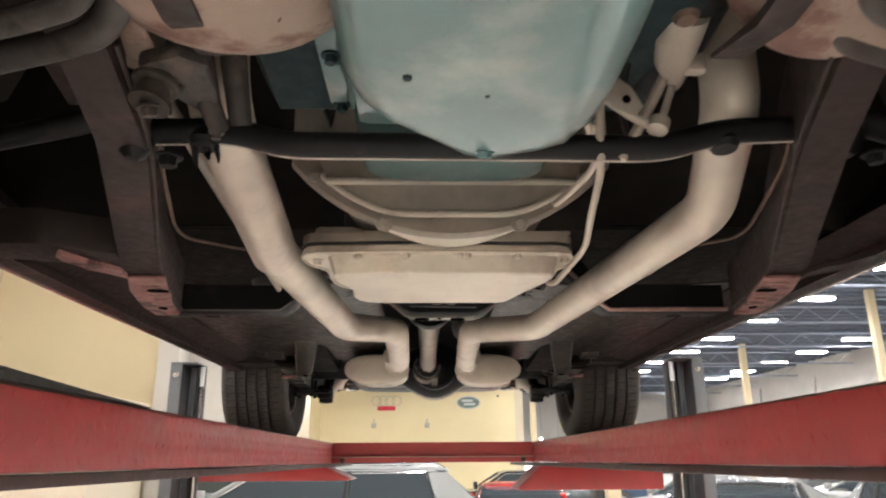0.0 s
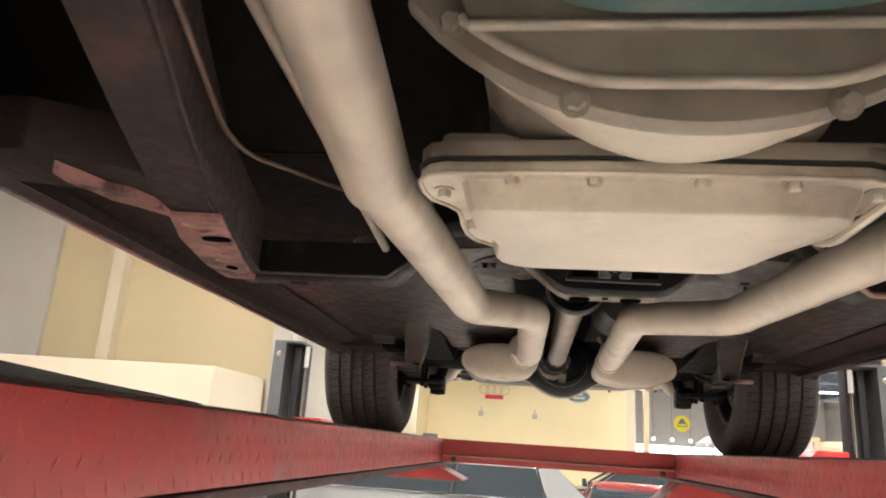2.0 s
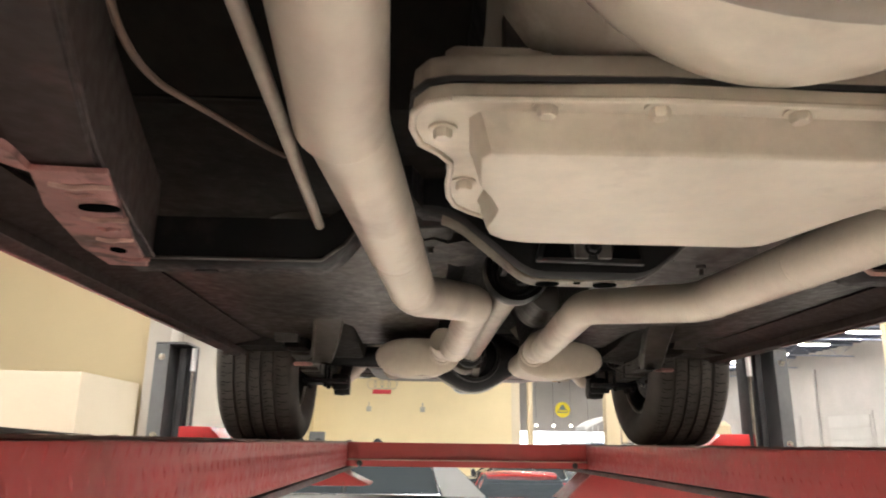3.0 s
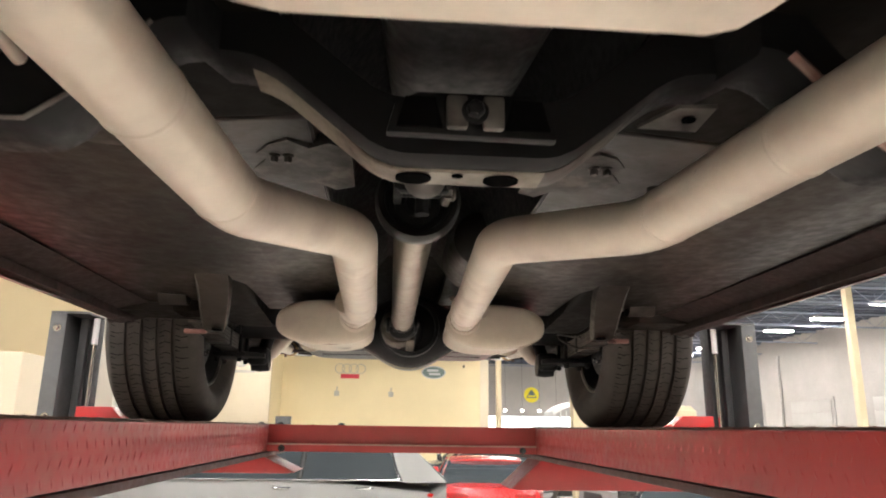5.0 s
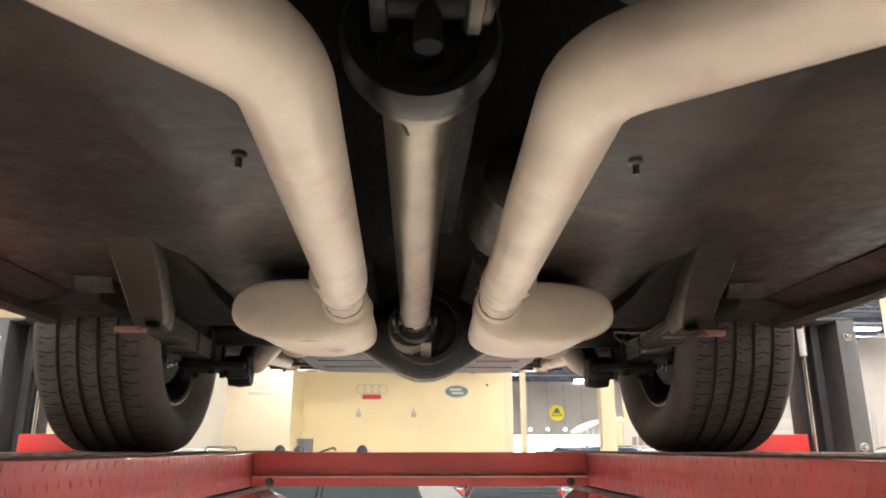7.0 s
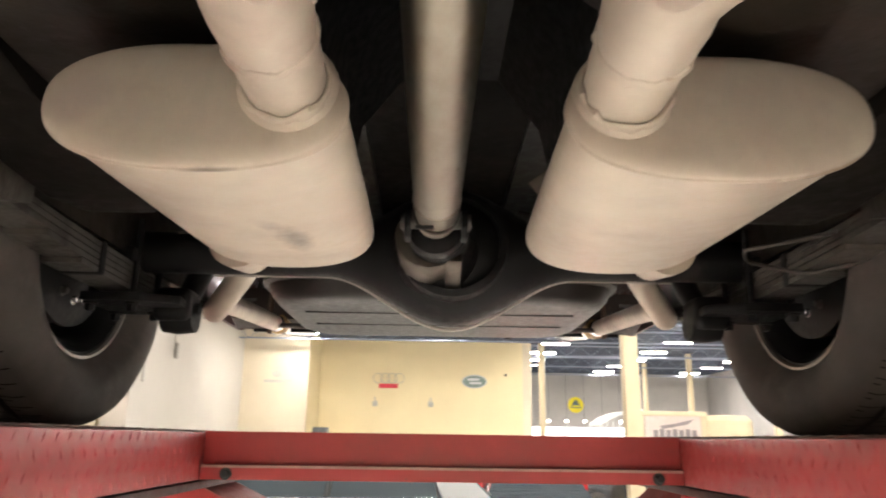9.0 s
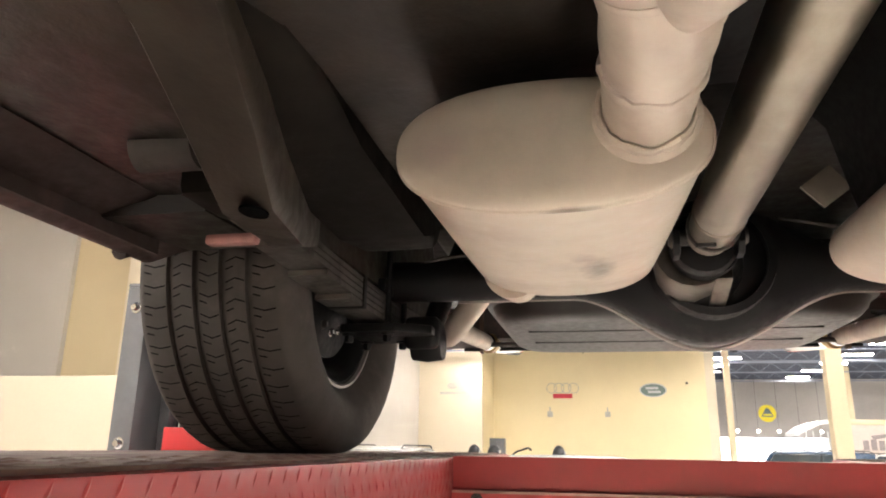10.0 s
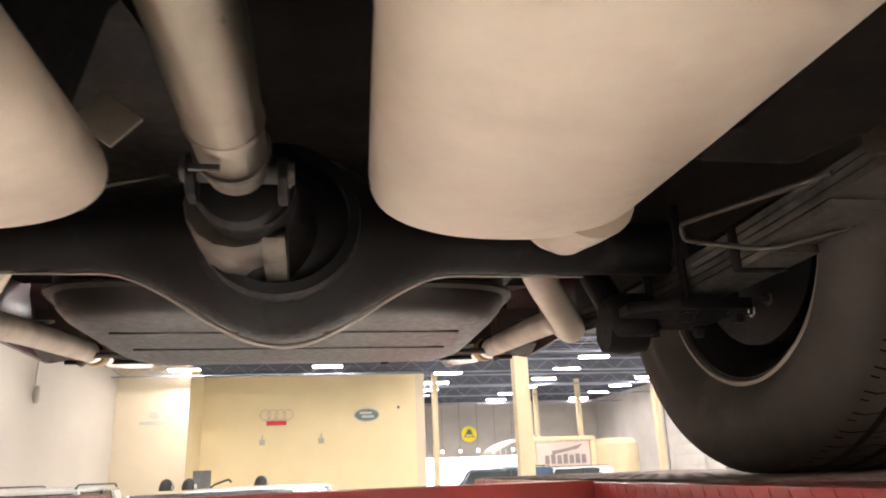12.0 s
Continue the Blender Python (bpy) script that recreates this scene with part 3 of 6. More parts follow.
    for i in range(5):
        x = 7.4 + i * 1.1
        l = thing("pendant_lamp", (x, 46.5, 3.0), "small bright pendant lamp near the entrance", "lamp", "pendant lamps")
        part("globe", turned([(0.02, -0.09), (0.08, -0.05), (0.1, 0), (0.08, 0.05), (0.02, 0.09)], (x, 46.5, 3.0), (0, 0, 1), 14), M_BULB, l)
        part("cord", tube([(x, 46.5, 3.09), (x, 46.5, TOP - 0.01)], 0.008, 6, 0), M_PLASTIC, l)


signs()

# ---- the four-post lift ----
DECK, KEEL = 1.826, 1.733                 # top and bottom of the runways
IN_L, IN_R, OUT_L, OUT_R = -0.416, 0.512, -1.02, 1.12
RUN0, RUN1, BEAM = -1.6, 4.35, 3.452


def lift():
    t = thing("four_post_lift", (0.05, 1.5, 0), "red four-post car lift, raised, with chequered runways and grey posts", "car lift")
    for x0, x1, s in ((OUT_L, IN_L, 1), (IN_R, OUT_R, -1)):
        run = part("runway", box(x0, x1, RUN0, RUN1, KEEL, DECK - 0.004, 0.006), M_RED, t, "red steel runway with embossed side plate")
        part("deck_plate", box(x0 + 0.012, x1 - 0.012, RUN0 + 0.01, RUN1 - 0.01, DECK - 0.004, DECK - 0.0005), M_DECK, run, "dusty chequered deck plate")
        face = x1 if s == 1 else x0
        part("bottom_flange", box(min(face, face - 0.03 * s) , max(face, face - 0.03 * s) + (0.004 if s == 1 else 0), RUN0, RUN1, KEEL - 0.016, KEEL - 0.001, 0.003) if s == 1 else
             box(face - 0.004, face + 0.03, RUN0, RUN1, KEEL - 0.016, KEEL - 0.001, 0.003), M_EDGE, run, "dark lower flange")
        # embossed lozenges of the chequer plate on the inner side
        bm = bmesh.new()
        rnd = random.Random(5)
        rows = 4
        pitch = 0.030
        n = int((RUN1 - RUN0) / pitch)
        for i in range(n):
            for k in range(rows):
                y = RUN0 + (i + 0.5 * (k % 2)) * pitch
                z = KEEL + 0.012 + k * 0.0225
                lean = (0.5 if k % 2 else -0.5)
                h, w, d = 0.0085, 0.0026, 0.0012 * (0.7 + 0.6 * rnd.random())
                ring = [(y - w, z), (y - h * lean * 0.9, z - h), (y + w, z), (y + h * lean * 0.9, z + h)]
                top = [bm.verts.new((face + s * d, sum(p[0] for p in ring) / 4 , z))]
                vs = [bm.verts.new((face + s * 0.0002, p, q)) for p, q in ring]
                for a in range(4):
                    bm.faces.new((vs[a], vs[(a + 1) % 4], top[0]))
        part("chequer_relief", bm, M_RED, run, "embossed chequer lozenges", "stuff", soft=False)
        # bumps along the top edge of the deck
        bm = bmesh.new()
        for i in range(n):
            y = RUN0 + i * pitch
            for k in range(6):
                x = face - s * (0.03 + k * 0.03 + 0.015 * (i % 2))
                lean = 0.006 if (i + k) % 2 else -0.006
                vs = [bm.verts.new((x + a, y + b, DECK - 0.0004)) for a, b in ((-0.0026, 0), (-lean, -0.0085), (0.0026, 0), (lean, 0.0085))]
                top = bm.verts.new((x, y, DECK + 0.001))
                for a in range(4):
                    bm.faces.new((vs[a], vs[(a + 1) % 4], top))
        part("deck_relief", bm, M_DECK, run, "", "stuff", soft=False)
    # pale patch near the front end of the left runway
    patch = part("rubbed_patch", prism([(0.62, 1.745), (0.66, 1.742), (0.70, 1.748), (0.705, 1.765), (0.69, 1.785), (0.675, 1.77), (0.655, 1.792), (0.63, 1.772)], "x", IN_L + 0.0003, IN_L + 0.0019), M_PALE, t, "pale patch on the red runway side")
    # low black rubber strip lying along the edge
    part("edge_strip", prism([(0.55, DECK), (1.22, DECK), (1.0, DECK + 0.006), (0.8, DECK + 0.013), (0.55, DECK + 0.013)], "x", IN_L - 0.25, IN_L - 0.004), M_PLASTIC, t, "black rubber strip on the runway")
    for y in (0.78,):
        part("strip_clip", box(IN_L - 0.02, IN_L - 0.002, y, y + 0.02, DECK + 0.008, DECK + 0.013), M_CHROME, t)
    # cross beam between the runways: a channel with a lip
    bm = prism([(BEAM, DECK - 0.002), (BEAM + 0.10, DECK - 0.002), (BEAM + 0.10, 1.735), (BEAM - 0.012, 1.735), (BEAM - 0.012, 1.758), (BEAM, 1.764)], "x", IN_L + 0.001, IN_R - 0.001)
    beam = part("cross_beam", bm, M_RED, t, "red cross beam")
    part("lip", box(IN_L + 0.002, IN_R - 0.002, BEAM - 0.016, BEAM - 0.0125, 1.757, 1.762), M_PALE, beam, "pale lip")
    for x in (IN_L + 0.05, IN_R - 0.05):
        part("beam_bolt", bolt((x, BEAM - 0.0125, 1.746), (0, -1, 0), 0.008, 0.008), M_DARK, beam)
    # carrier arms under the runways, cut at a slant, and the bright shoulder beside each post
    for side, x_in, zb in ((-1, -0.34, 1.655), (1, 0.45, 1.605)):
        xo = 0.048 + side * 1.10
        bm = prism([(x_in + side * 0.115, KEEL - 0.018), (x_in, zb + 0.004), (x_in + side * 0.02, zb), (xo, zb), (xo, KEEL - 0.018)], "y", 3.58, 3.80, 0.004)
        arm = part("carrier_arm", bm, M_RED, t, "red carrier arm")
        part("end_plate", prism([(x_in + side * 0.112, KEEL - 0.02), (x_in - side * 0.003, zb + 0.003), (x_in - side * 0.009, zb + 0.005), (x_in + side * 0.106, KEEL - 0.02)], "y", 3.57, 3.81), M_LIGHTRED, arm, "lighter red slanted end plate")
        xs = OUT_L if side < 0 else OUT_R
        bm = prism([(xs - side * 0.115, DECK), (xs - side * 0.065, DECK + 0.048), (xs + side * 0.05, DECK + 0.048), (xs + side * 0.05, DECK - 0.09), (xs + side * 0.004, DECK - 0.09), (xs + side * 0.004, DECK)], "y", 3.47, 3.78, 0.003)
        part("shoulder", bm, M_REDHOT, t, "bright red shoulder bracket")
    # posts
    for side in (-1, 1):
        for y0 in (3.445, -1.35):
            xa = -1.186 if side < 0 else 1.345      # outer face
            xb = xa - side * (0.105 if side < 0 else 0.125)
            top = 2.188 if side < 0 else 2.206
            post = part("post", box(min(xa, xa - side * 0.055), max(xa, xa - side * 0.055), y0, y0 + 0.16, 0.02, top, 0.004), M_POST, t, "grey steel post")
            part("web", box(min(xa - side * 0.056, xb), max(xa - side * 0.056, xb), y0 + 0.115, y0 + 0.158, 0.02, top - 0.003, 0.003), M_POST, post)
            part("inner_flange", box(min(xb, xb - side * 0.02), max(xb, xb - side * 0.02), y0 + 0.09, y0 + 0.16, 0.02, top - 0.002, 0.003), M_DARK, post)
            part("locking_ladder", box(min(xa - side * 0.085, xa - side * 0.11), max(xa - side * 0.085, xa - side * 0.11), y0 + 0.05, y0 + 0.075, 0.02, top - 0.01, 0.002), M_DARK, post, "black locking ladder")
            part("ram_rod", tube([(xa - side * 0.135, y0 + 0.06, 1.2), (xa - side * 0.135, y0 + 0.06, top - 0.05)], 0.006, 10, 0), M_CHROME, post, "thin bright rod")
            part("sleeve", tube([(xa - side * 0.135, y0 + 0.06, top - 0.10), (xa - side * 0.135, y0 + 0.06, top - 0.008)], 0.0105, 10, 0), M_LAMPBODY, post)
            part("top_cap", box(min(xa, xb - side * 0.02), max(xa, xb - side * 0.02), y0, y0 + 0.16, top, top + 0.008, 0.002), M_POST, post)
            part("base_plate", box(min(xa + side * 0.06, xb - side * 0.09), max(xa + side * 0.06, xb - side * 0.09), y0 - 0.06, y0 + 0.22, 0.0, 0.02), M_POST, post)
            part("post_bolt", bolt((xa - side * 0.028, y0, top - 0.05), (0, -1, 0), 0.009, 0.01), M_CHROME, post, "zinc bolt")
            part("post_bolt", bolt((xa - side * 0.028, y0, DECK + 0.012), (0, -1, 0), 0.009, 0.01), M_CHROME, post, "zinc bolt")
            for z in (0.6, 1.0, 1.4):
                part("foot_stop", box(min(xa - side * 0.06, xa - side * 0.09), max(xa - side * 0.06, xa - side * 0.09), y0 + 0.03, y0 + 0.05, z, z + 0.05), M_DARK, post)
    return t


lift()

# ---- the raised car, seen from below ----
XC = 0.04
AXLE_Y, AXLE_Z, WHEEL_R = 3.36, 2.152, 0.326


def mx(x):
    return 2 * XC - x


car = thing("coupe", (XC, 2.05, DECK), "maroon classic coupe raised on the lift, beige-painted dual exhaust below", "car")


def body_shell():
    """Body seen from outside: sills, wings, roof and glass."""
    stations = [(-0.62, 0.62, 2.22, 2.50, 2.56), (-0.55, 0.74, 2.12, 2.58, 2.62), (-0.2, 0.84, 2.10, 2.66, 2.70), (0.25, 0.88, 2.10, 2.70, 2.74), (0.9, 0.895, 2.10, 2.72, 2.76),
                (1.6, 0.895, 2.10, 2.73, 2.75), (2.4, 0.895, 2.10, 2.74, 2.76), (2.95, 0.90, 2.12, 2.76, 2.79), (3.5, 0.90, 2.30, 2.78, 2.80), (4.2, 0.87, 2.24, 2.76, 2.79), (4.7, 0.80, 2.20, 2.70, 2.73), (4.8, 0.70, 2.24, 2.66, 2.69)]
    rings = []
    for y, w, zb, zs, zt in stations:
        half = [(w - 0.055, zb), (w - 0.02, zb + 0.05), (w, zb + 0.2), (w, zs - 0.12), (w - 0.05, zs), (w * 0.5, zt)]
        # outer skin and the same skin drawn 12 mm inward, so that the shell is open below
        pts = [(XC + a, y, b) for a, b in half] + [(XC - a, y, b) for a, b in half[::-1]]
        inn = [(XC - a + 0.012, y, b if i == 0 else b - 0.006) for i, (a, b) in enumerate(half)] + [(XC + a - 0.012, y, b - (0 if i == 5 else 0.006)) for i, (a, b) in enumerate(half[::-1])]
        rings.append(pts + inn)
    shell = part("body_shell", loft(rings), M_BODY, car, "dark maroon painted body shell")
    cab = []
    for y, w, zt in ((1.15, 0.72, 2.78), (1.65, 0.66, 3.10), (2.2, 0.66, 3.15), (2.8, 0.64, 3.10), (3.4, 0.68, 2.82)):
        cab.append([(XC + w, y, 2.74), (XC + w * 0.86, y, zt), (XC - w * 0.86, y, zt), (XC - w, y, 2.74)])
    part("cabin_glass", loft(cab), M_GLASS, car, "dark glass cabin")
    top = []
    for y, w, zt in ((1.68, 0.58, 3.115), (2.2, 0.585, 3.165), (2.78, 0.57, 3.115)):
        top.append([(XC + w, y, zt), (XC + w * 0.5, y, zt + 0.02), (XC - w * 0.5, y, zt + 0.02), (XC - w, y, zt), (XC - w, y, zt - 0.012), (XC + w, y, zt - 0.012)])
    part("roof", loft(top), M_BODY, car)
    for s in (-1, 1):
        w = 0.845
        # pinch-welded sill below the door
        sill = part("rocker_sill", prism([(XC + s * 0.70, 2.135), (XC + s * 0.78, 2.118), (XC + s * (w - 0.012), 2.103), (XC + s * w, 2.103), (XC + s * (w + 0.02), 2.16), (XC + s * 0.74, 2.19)], "y", 0.15, 2.96, 0.004), M_RAIL, car, "dark red-brown sill with a pinch weld")
        part("pinch_weld", box(XC + s * 0.785 - 0.003, XC + s * 0.785 + 0.003, 0.3, 2.9, 2.098, 2.13), M_RAIL, sill, "scuffed pinch weld")


def underbody():
    # floor on either side of the tunnel, with pressed ribs
    for s in (-1, 1):
        bm = prism([(XC + s * 0.15, 2.14), (XC + s * 0.30, 2.128), (XC + s * 0.55, 2.128), (XC + s * 0.74, 2.14), (XC + s * 0.74, 2.17), (XC + s * 0.15, 2.17)], "y", 1.622, 2.78, 0.004)
        fl = part("floor_pan", bm, M_UNDER, car, "black undercoated floor pan")
        for x, y in ((0.20, 2.04), (0.27, 1.74)):
            part("hanging_stud", turned([(0.008, 0), (0.008, 0.005), (0.0035, 0.007), (0.0035, 0.017)], (XC + s * x, y, 2.121), (0, 0, -1), 10), M_GREY, fl)
        rnd = random.Random(11 + s)
        edge = [(0.110, 1.69), (0.135, 1.676), (0.160, 1.688), (0.182, 1.672), (0.204, 1.684), (0.222, 1.708), (0.217, 1.734), (0.238, 1.762), (0.226, 1.786), (0.202, 1.780), (0.186, 1.806), (0.160, 1.798), (0.138, 1.822), (0.111, 1.815)]
        edge = [(XC + s * x + 0.004 * (rnd.random() - 0.5), y + 0.008 * (rnd.random() - 0.5)) for x, y in edge]
        part("tunnel_flange", prism(edge, "z", 2.1340, 2.150), M_SCUFF, fl, "scuffed tunnel flange")
        for dx in (0.0, 0.016):
            part("flange_stud", bolt((XC + s * (0.186 + dx), 1.715, 2.1338), (0, 0, -1), 0.005, 0.007), M_GREY, fl)
        part("front_floor", prism([(XC + s * 0.15, 2.142), (XC + s * 0.30, 2.130), (XC + s * 0.55, 2.130), (XC + s * 0.74, 2.142), (XC + s * 0.74, 2.17), (XC + s * 0.15, 2.17)], "y", 1.2, 1.62, 0.004), M_RECESS, fl, "black front floor")
        # oval drain pressing near the toe board
        part("drain_cover", turned([(0.062, 0), (0.058, 0.014), (0.045, 0.019), (0.01, 0.02)], (XC + s * 0.36, 1.60, 2.129), (0, 0, -1), 26), M_UNDER, fl)
        # toe board rising to the engine bay and the inner wing
        bm = prism([(1.21, 2.128), (0.80, 2.30), (0.74, 2.55), (0.70, 2.55), (0.76, 2.31), (1.21, 2.15)], "x", XC + s * 0.13, XC + s * 0.74)
        part("toe_board", bm, M_RECESS, car, "black toe board")
        bm = prism([(XC + s * 0.44, 2.62), (XC + s * 0.52, 2.28), (XC + s * 0.80, 2.16), (XC + s * 0.80, 2.19), (XC + s * 0.54, 2.31), (XC + s * 0.46, 2.62)], "y", -0.5, 0.95)
        part("inner_wing", bm, M_UNDER, car, "dark inner wing")
        # rear kick-up, wheelhouse and boot floor side
        bm = prism([(2.77, 2.14), (2.77, 2.16), (3.0, 2.36), (3.3, 2.44), (4.3, 2.40), (4.3, 2.37), (3.3, 2.41), (3.02, 2.33), (2.80, 2.14)], "x", XC + s * 0.16, XC + s * 0.60)
        part("kick_up", bm, M_UNDER, car)
        bm = bmesh.new()
        rings = []
        for k in range(13):
            a = math.pi * k / 12
            y, z = AXLE_Y - 0.41 * math.cos(a), AXLE_Z - 0.02 + 0.40 * math.sin(a)
            rings.append([(XC + s * 0.585, y, z), (XC + s * 0.88, y, z), (XC + s * 0.88, y + 0.012 * math.cos(a), z + 0.01), (XC + s * 0.585, y + 0.012 * math.cos(a), z + 0.01)])
        loft(rings, into=bm)
        wall = [(AXLE_Y - 0.41 * math.cos(math.pi * k / 12), AXLE_Z - 0.02 + 0.40 * math.sin(math.pi * k / 12)) for k in range(13)]
        prism(wall, "x", XC + s * 0.575, XC + s * 0.584, into=bm)
        part("wheelhouse", bm, M_UNDER, car, "dark inner wheelhouse")
        # front edge of the rear wheel opening: lip that runs down to the sill
        part("quarter_lip", tube([(XC + s * 0.845, 2.90, 2.105), (XC + s * 0.855, 3.02, 2.16), (XC + s * 0.86, 3.1, 2.33)], 0.012, 8, 0.05), M_RAIL, car)
        part("sill_closing_plate", prism([(2.78, 2.115), (2.96, 2.12), (3.02, 2.20), (2.98, 2.30), (2.76, 2.18)], "x", XC + s * 0.64, XC + s * 0.83), M_UNDER, car)
        # front subframe rail that swings outwards to its body mount
        out = 0.0 if s < 0 else 0.028
        rail_x = (-0.262, -0.266, -0.284, -0.352, -0.416, -0.450, -0.478) if s < 0 else (0.345, 0.352, 0.385, 0.466, 0.545, 0.580, 0.608)
        pts = list(zip(rail_x, (0.10, 0.53, 0.66, 0.87, 1.06, 1.22, 1.37), (2.18, 2.085, 2.062, 2.047, 2.047, 2.047, 2.047)))
        rings = []
        for i, (x, y, z) in enumerate(pts):
            d = (Vector(pts[min(i + 1, 6)]) - Vector(pts[max(i - 1, 0)])).normalized()
            n = Vector((d.y, -d.x, 0)).normalized() * (0.022, 0.023, 0.025, 0.026, 0.029, 0.027, 0.024)[i]
            c, h = Vector((x, y, z)), Vector((0, 0, 0.03))
            m = n * 0.86
            rings.append([c - n - h * 0.7, c - m - h, c + m - h, c + n - h * 0.7, c + n + h * 2, c - n + h * 2])
        rail = part("subframe_rail", loft(rings), M_RAIL, car, "red-oxide subframe rail")
        X = lambda x: x if s < 0 else mx(x)
        # worn end plate with its two holes, ripples and the ragged lip of the outrigger
        P = lambda x: x if s < 0 else 0.130 - x
        part("mount_plate", prism([(P(-0.386), 1.083), (P(-0.440), 1.078), (P(-0.468), 1.16), (P(-0.497), 1.30), (P(-0.499), 1.375), (P(-0.459), 1.380), (P(-0.436), 1.27), (P(-0.405), 1.15)], "z", 2.0105, 2.016, 0.002), M_PINK, rail, "worn pinkish-red end plate")
        lip = [(-0.441, 1.084), (-0.462, 1.052), (-0.477, 1.035), (-0.482, 1.010), (-0.492, 0.985), (-0.490, 0.962), (-0.480, 0.948), (-0.470, 0.975), (-0.462, 1.000), (-0.447, 1.012), (-0.436, 1.046)]
        part("worn_lip", prism([(P(x), y) for x, y in lip], "z", 2.011, 2.018), M_PINK if s < 0 else M_RAIL, rail, "ragged worn outrigger lip")
        if s < 0:
            part("mount_arm", prism([(P(-0.43), 1.075), (P(-0.48), 1.03), (P(-0.64), 0.99), (P(-0.63), 0.93), (P(-0.50), 0.93), (P(-0.42), 0.98)], "z", 2.020, 2.07, 0.004), M_RAIL, rail, "red-brown mounting arm")
        part("slot", prism(oval(P(-0.424), 1.162, 0.0165, 0.010, 2.4, 20), "z", 2.0088, 2.0100), M_HOLE, rail, "dark slot")
        part("hole", prism(oval(P(-0.462), 1.302, 0.0075, 0.010, 2.0, 18), "z", 2.0088, 2.0100), M_HOLE, rail, "dark round hole")
        if s > 0:
            part("hole", turned([(0.013, 0), (0.013, 0.0015), (0.001, 0.0016)], (0.380, 0.640, 2.0382), (0, -0.175, -1), 20), M_HOLE, rail, "dark round hole")
        for k, w in enumerate((0.022, 0.012, 0.019, 0.009, 0.016, 0.013)):
            c, y = P(-0.416 - 0.0085 * k), (1.108, 1.130, 1.195, 1.225, 1.262, 1.340)[k]
            part("ripple", tube([(c - w, y - 0.004, 2.0104), (c - w * 0.3, y + 0.003, 2.0092), (c + w * 0.4, y - 0.002, 2.0092), (c + w, y + 0.003, 2.0104)], 0.0028, 6, 0.01), M_PINK if k % 2 else M_PALE, rail)
        part("rail_flange", tube([(p[0] - s * 0.027, p[1], p[2] - 0.026) for p in pts[1:]], 0.0022, 6, 0.05), M_RAIL, rail)
        # brake line along the rail
        line = [(-0.255, 0.66, 2.07), (-0.278, 0.74, 2.05), (-0.335, 0.955, 2.05), (-0.340, 1.02, 2.055), (-0.325, 1.12, 2.075), (-0.312, 1.24, 2.10), (-0.312, 1.34, 2.13)]
        part("brake_line", tube([(X(x) + out, y, z) for x, y, z in line], 0.0026, 8, 0.05), M_RUST, car, "thin brownish brake line")
        # rear longitudinal rail and the front eye of the leaf spring
        pts = [(-0.400, 2.34, 2.152), (-0.410, 2.42, 2.130), (-0.426, 2.51, 2.094), (-0.445, 2.60, 2.057), (-0.478, 2.76, 2.070), (-0.525, 2.93, 2.12)]
        rings = []
        for i, (x, y, z) in enumerate(pts):
            x = X(x)
            w = (0.044, 0.041, 0.037, 0.031, 0.023, 0.012)[i]
            rings.append([(x - w, y, z), (x - w * 0.8, y, z - 0.012), (x + w * 0.8, y, z - 0.012), (x + w, y, z), (x + w, y, z + 0.08), (x - w, y, z + 0.08)])
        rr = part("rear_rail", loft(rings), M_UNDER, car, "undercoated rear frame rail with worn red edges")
        part("rail_flange", tube([(X(p[0] - 0.030), p[1], p[2]) for p in pts[3:5]], 0.003, 6, 0.05), M_RAIL, rr)
        part("hole", prism(oval(X(-0.437), 2.597, 0.012, 0.018, 2.0, 18), "z", 2.0425, 2.0445), M_HOLE, rr)
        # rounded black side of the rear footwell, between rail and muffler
        part("footwell_side", prism([(2.40, 2.135), (2.62, 2.108), (2.86, 2.094), (2.935, 2.097), (2.965, 2.115), (2.98, 2.16), (2.98, 2.30), (2.45, 2.30)], "x", X(-0.455), X(-0.345), 0.02), M_RECESS, car, "black rounded side of the rear floor")
        part("spring_hanger", box(min(X(-0.505), X(-0.575)), max(X(-0.505), X(-0.575)), 2.68, 2.78, 2.098, 2.16, 0.012, 2), M_RECESS, car, "dark spring hanger")
        part("tab", box(min(X(-0.487), X(-0.545)), max(X(-0.487), X(-0.545)), 2.695, 2.712, 2.046, 2.058, 0.005, 2), M_PINK, car, "worn red outrigger edge")
    part("cable_conduit", tube([(-0.303, 0.64, 2.170), (-0.293, 0.90, 2.128), (-0.272, 1.36, 2.057)], [0.0075, 0.0075, 0.0055], 12, 0), M_BELL, car, "pale steel cable conduit")
    part("cable_conduit", tube([(mx(-0.30), 1.05, 2.07), (mx(-0.29), 1.30, 2.07)], 0.006, 10, 0), M_GREY, car)
    # tunnel
    bm = prism([(XC - 0.155, 2.14), (XC - 0.13, 2.26), (XC - 0.07, 2.34), (XC + 0.07, 2.34), (XC + 0.13, 2.26), (XC + 0.155, 2.14), (XC + 0.165, 2.16), (XC + 0.14, 2.27), (XC + 0.08, 2.36), (XC - 0.08, 2.36), (XC - 0.14, 2.27), (XC - 0.165, 2.16)], "y", 0.8, 3.0)
    # Black paint here stands in for the shade inside the tunnel.
    part("tunnel", bm, M_BLACK, car, "dark transmission tunnel")
    part("firewall", box(XC - 0.5, XC + 0.5, 0.70, 0.715, 2.28, 2.74), M_UNDER, car)
    part("bonnet_liner", box(XC - 0.46, XC + 0.46, -0.5, 0.70, 2.60, 2.615), M_UNDER, car)
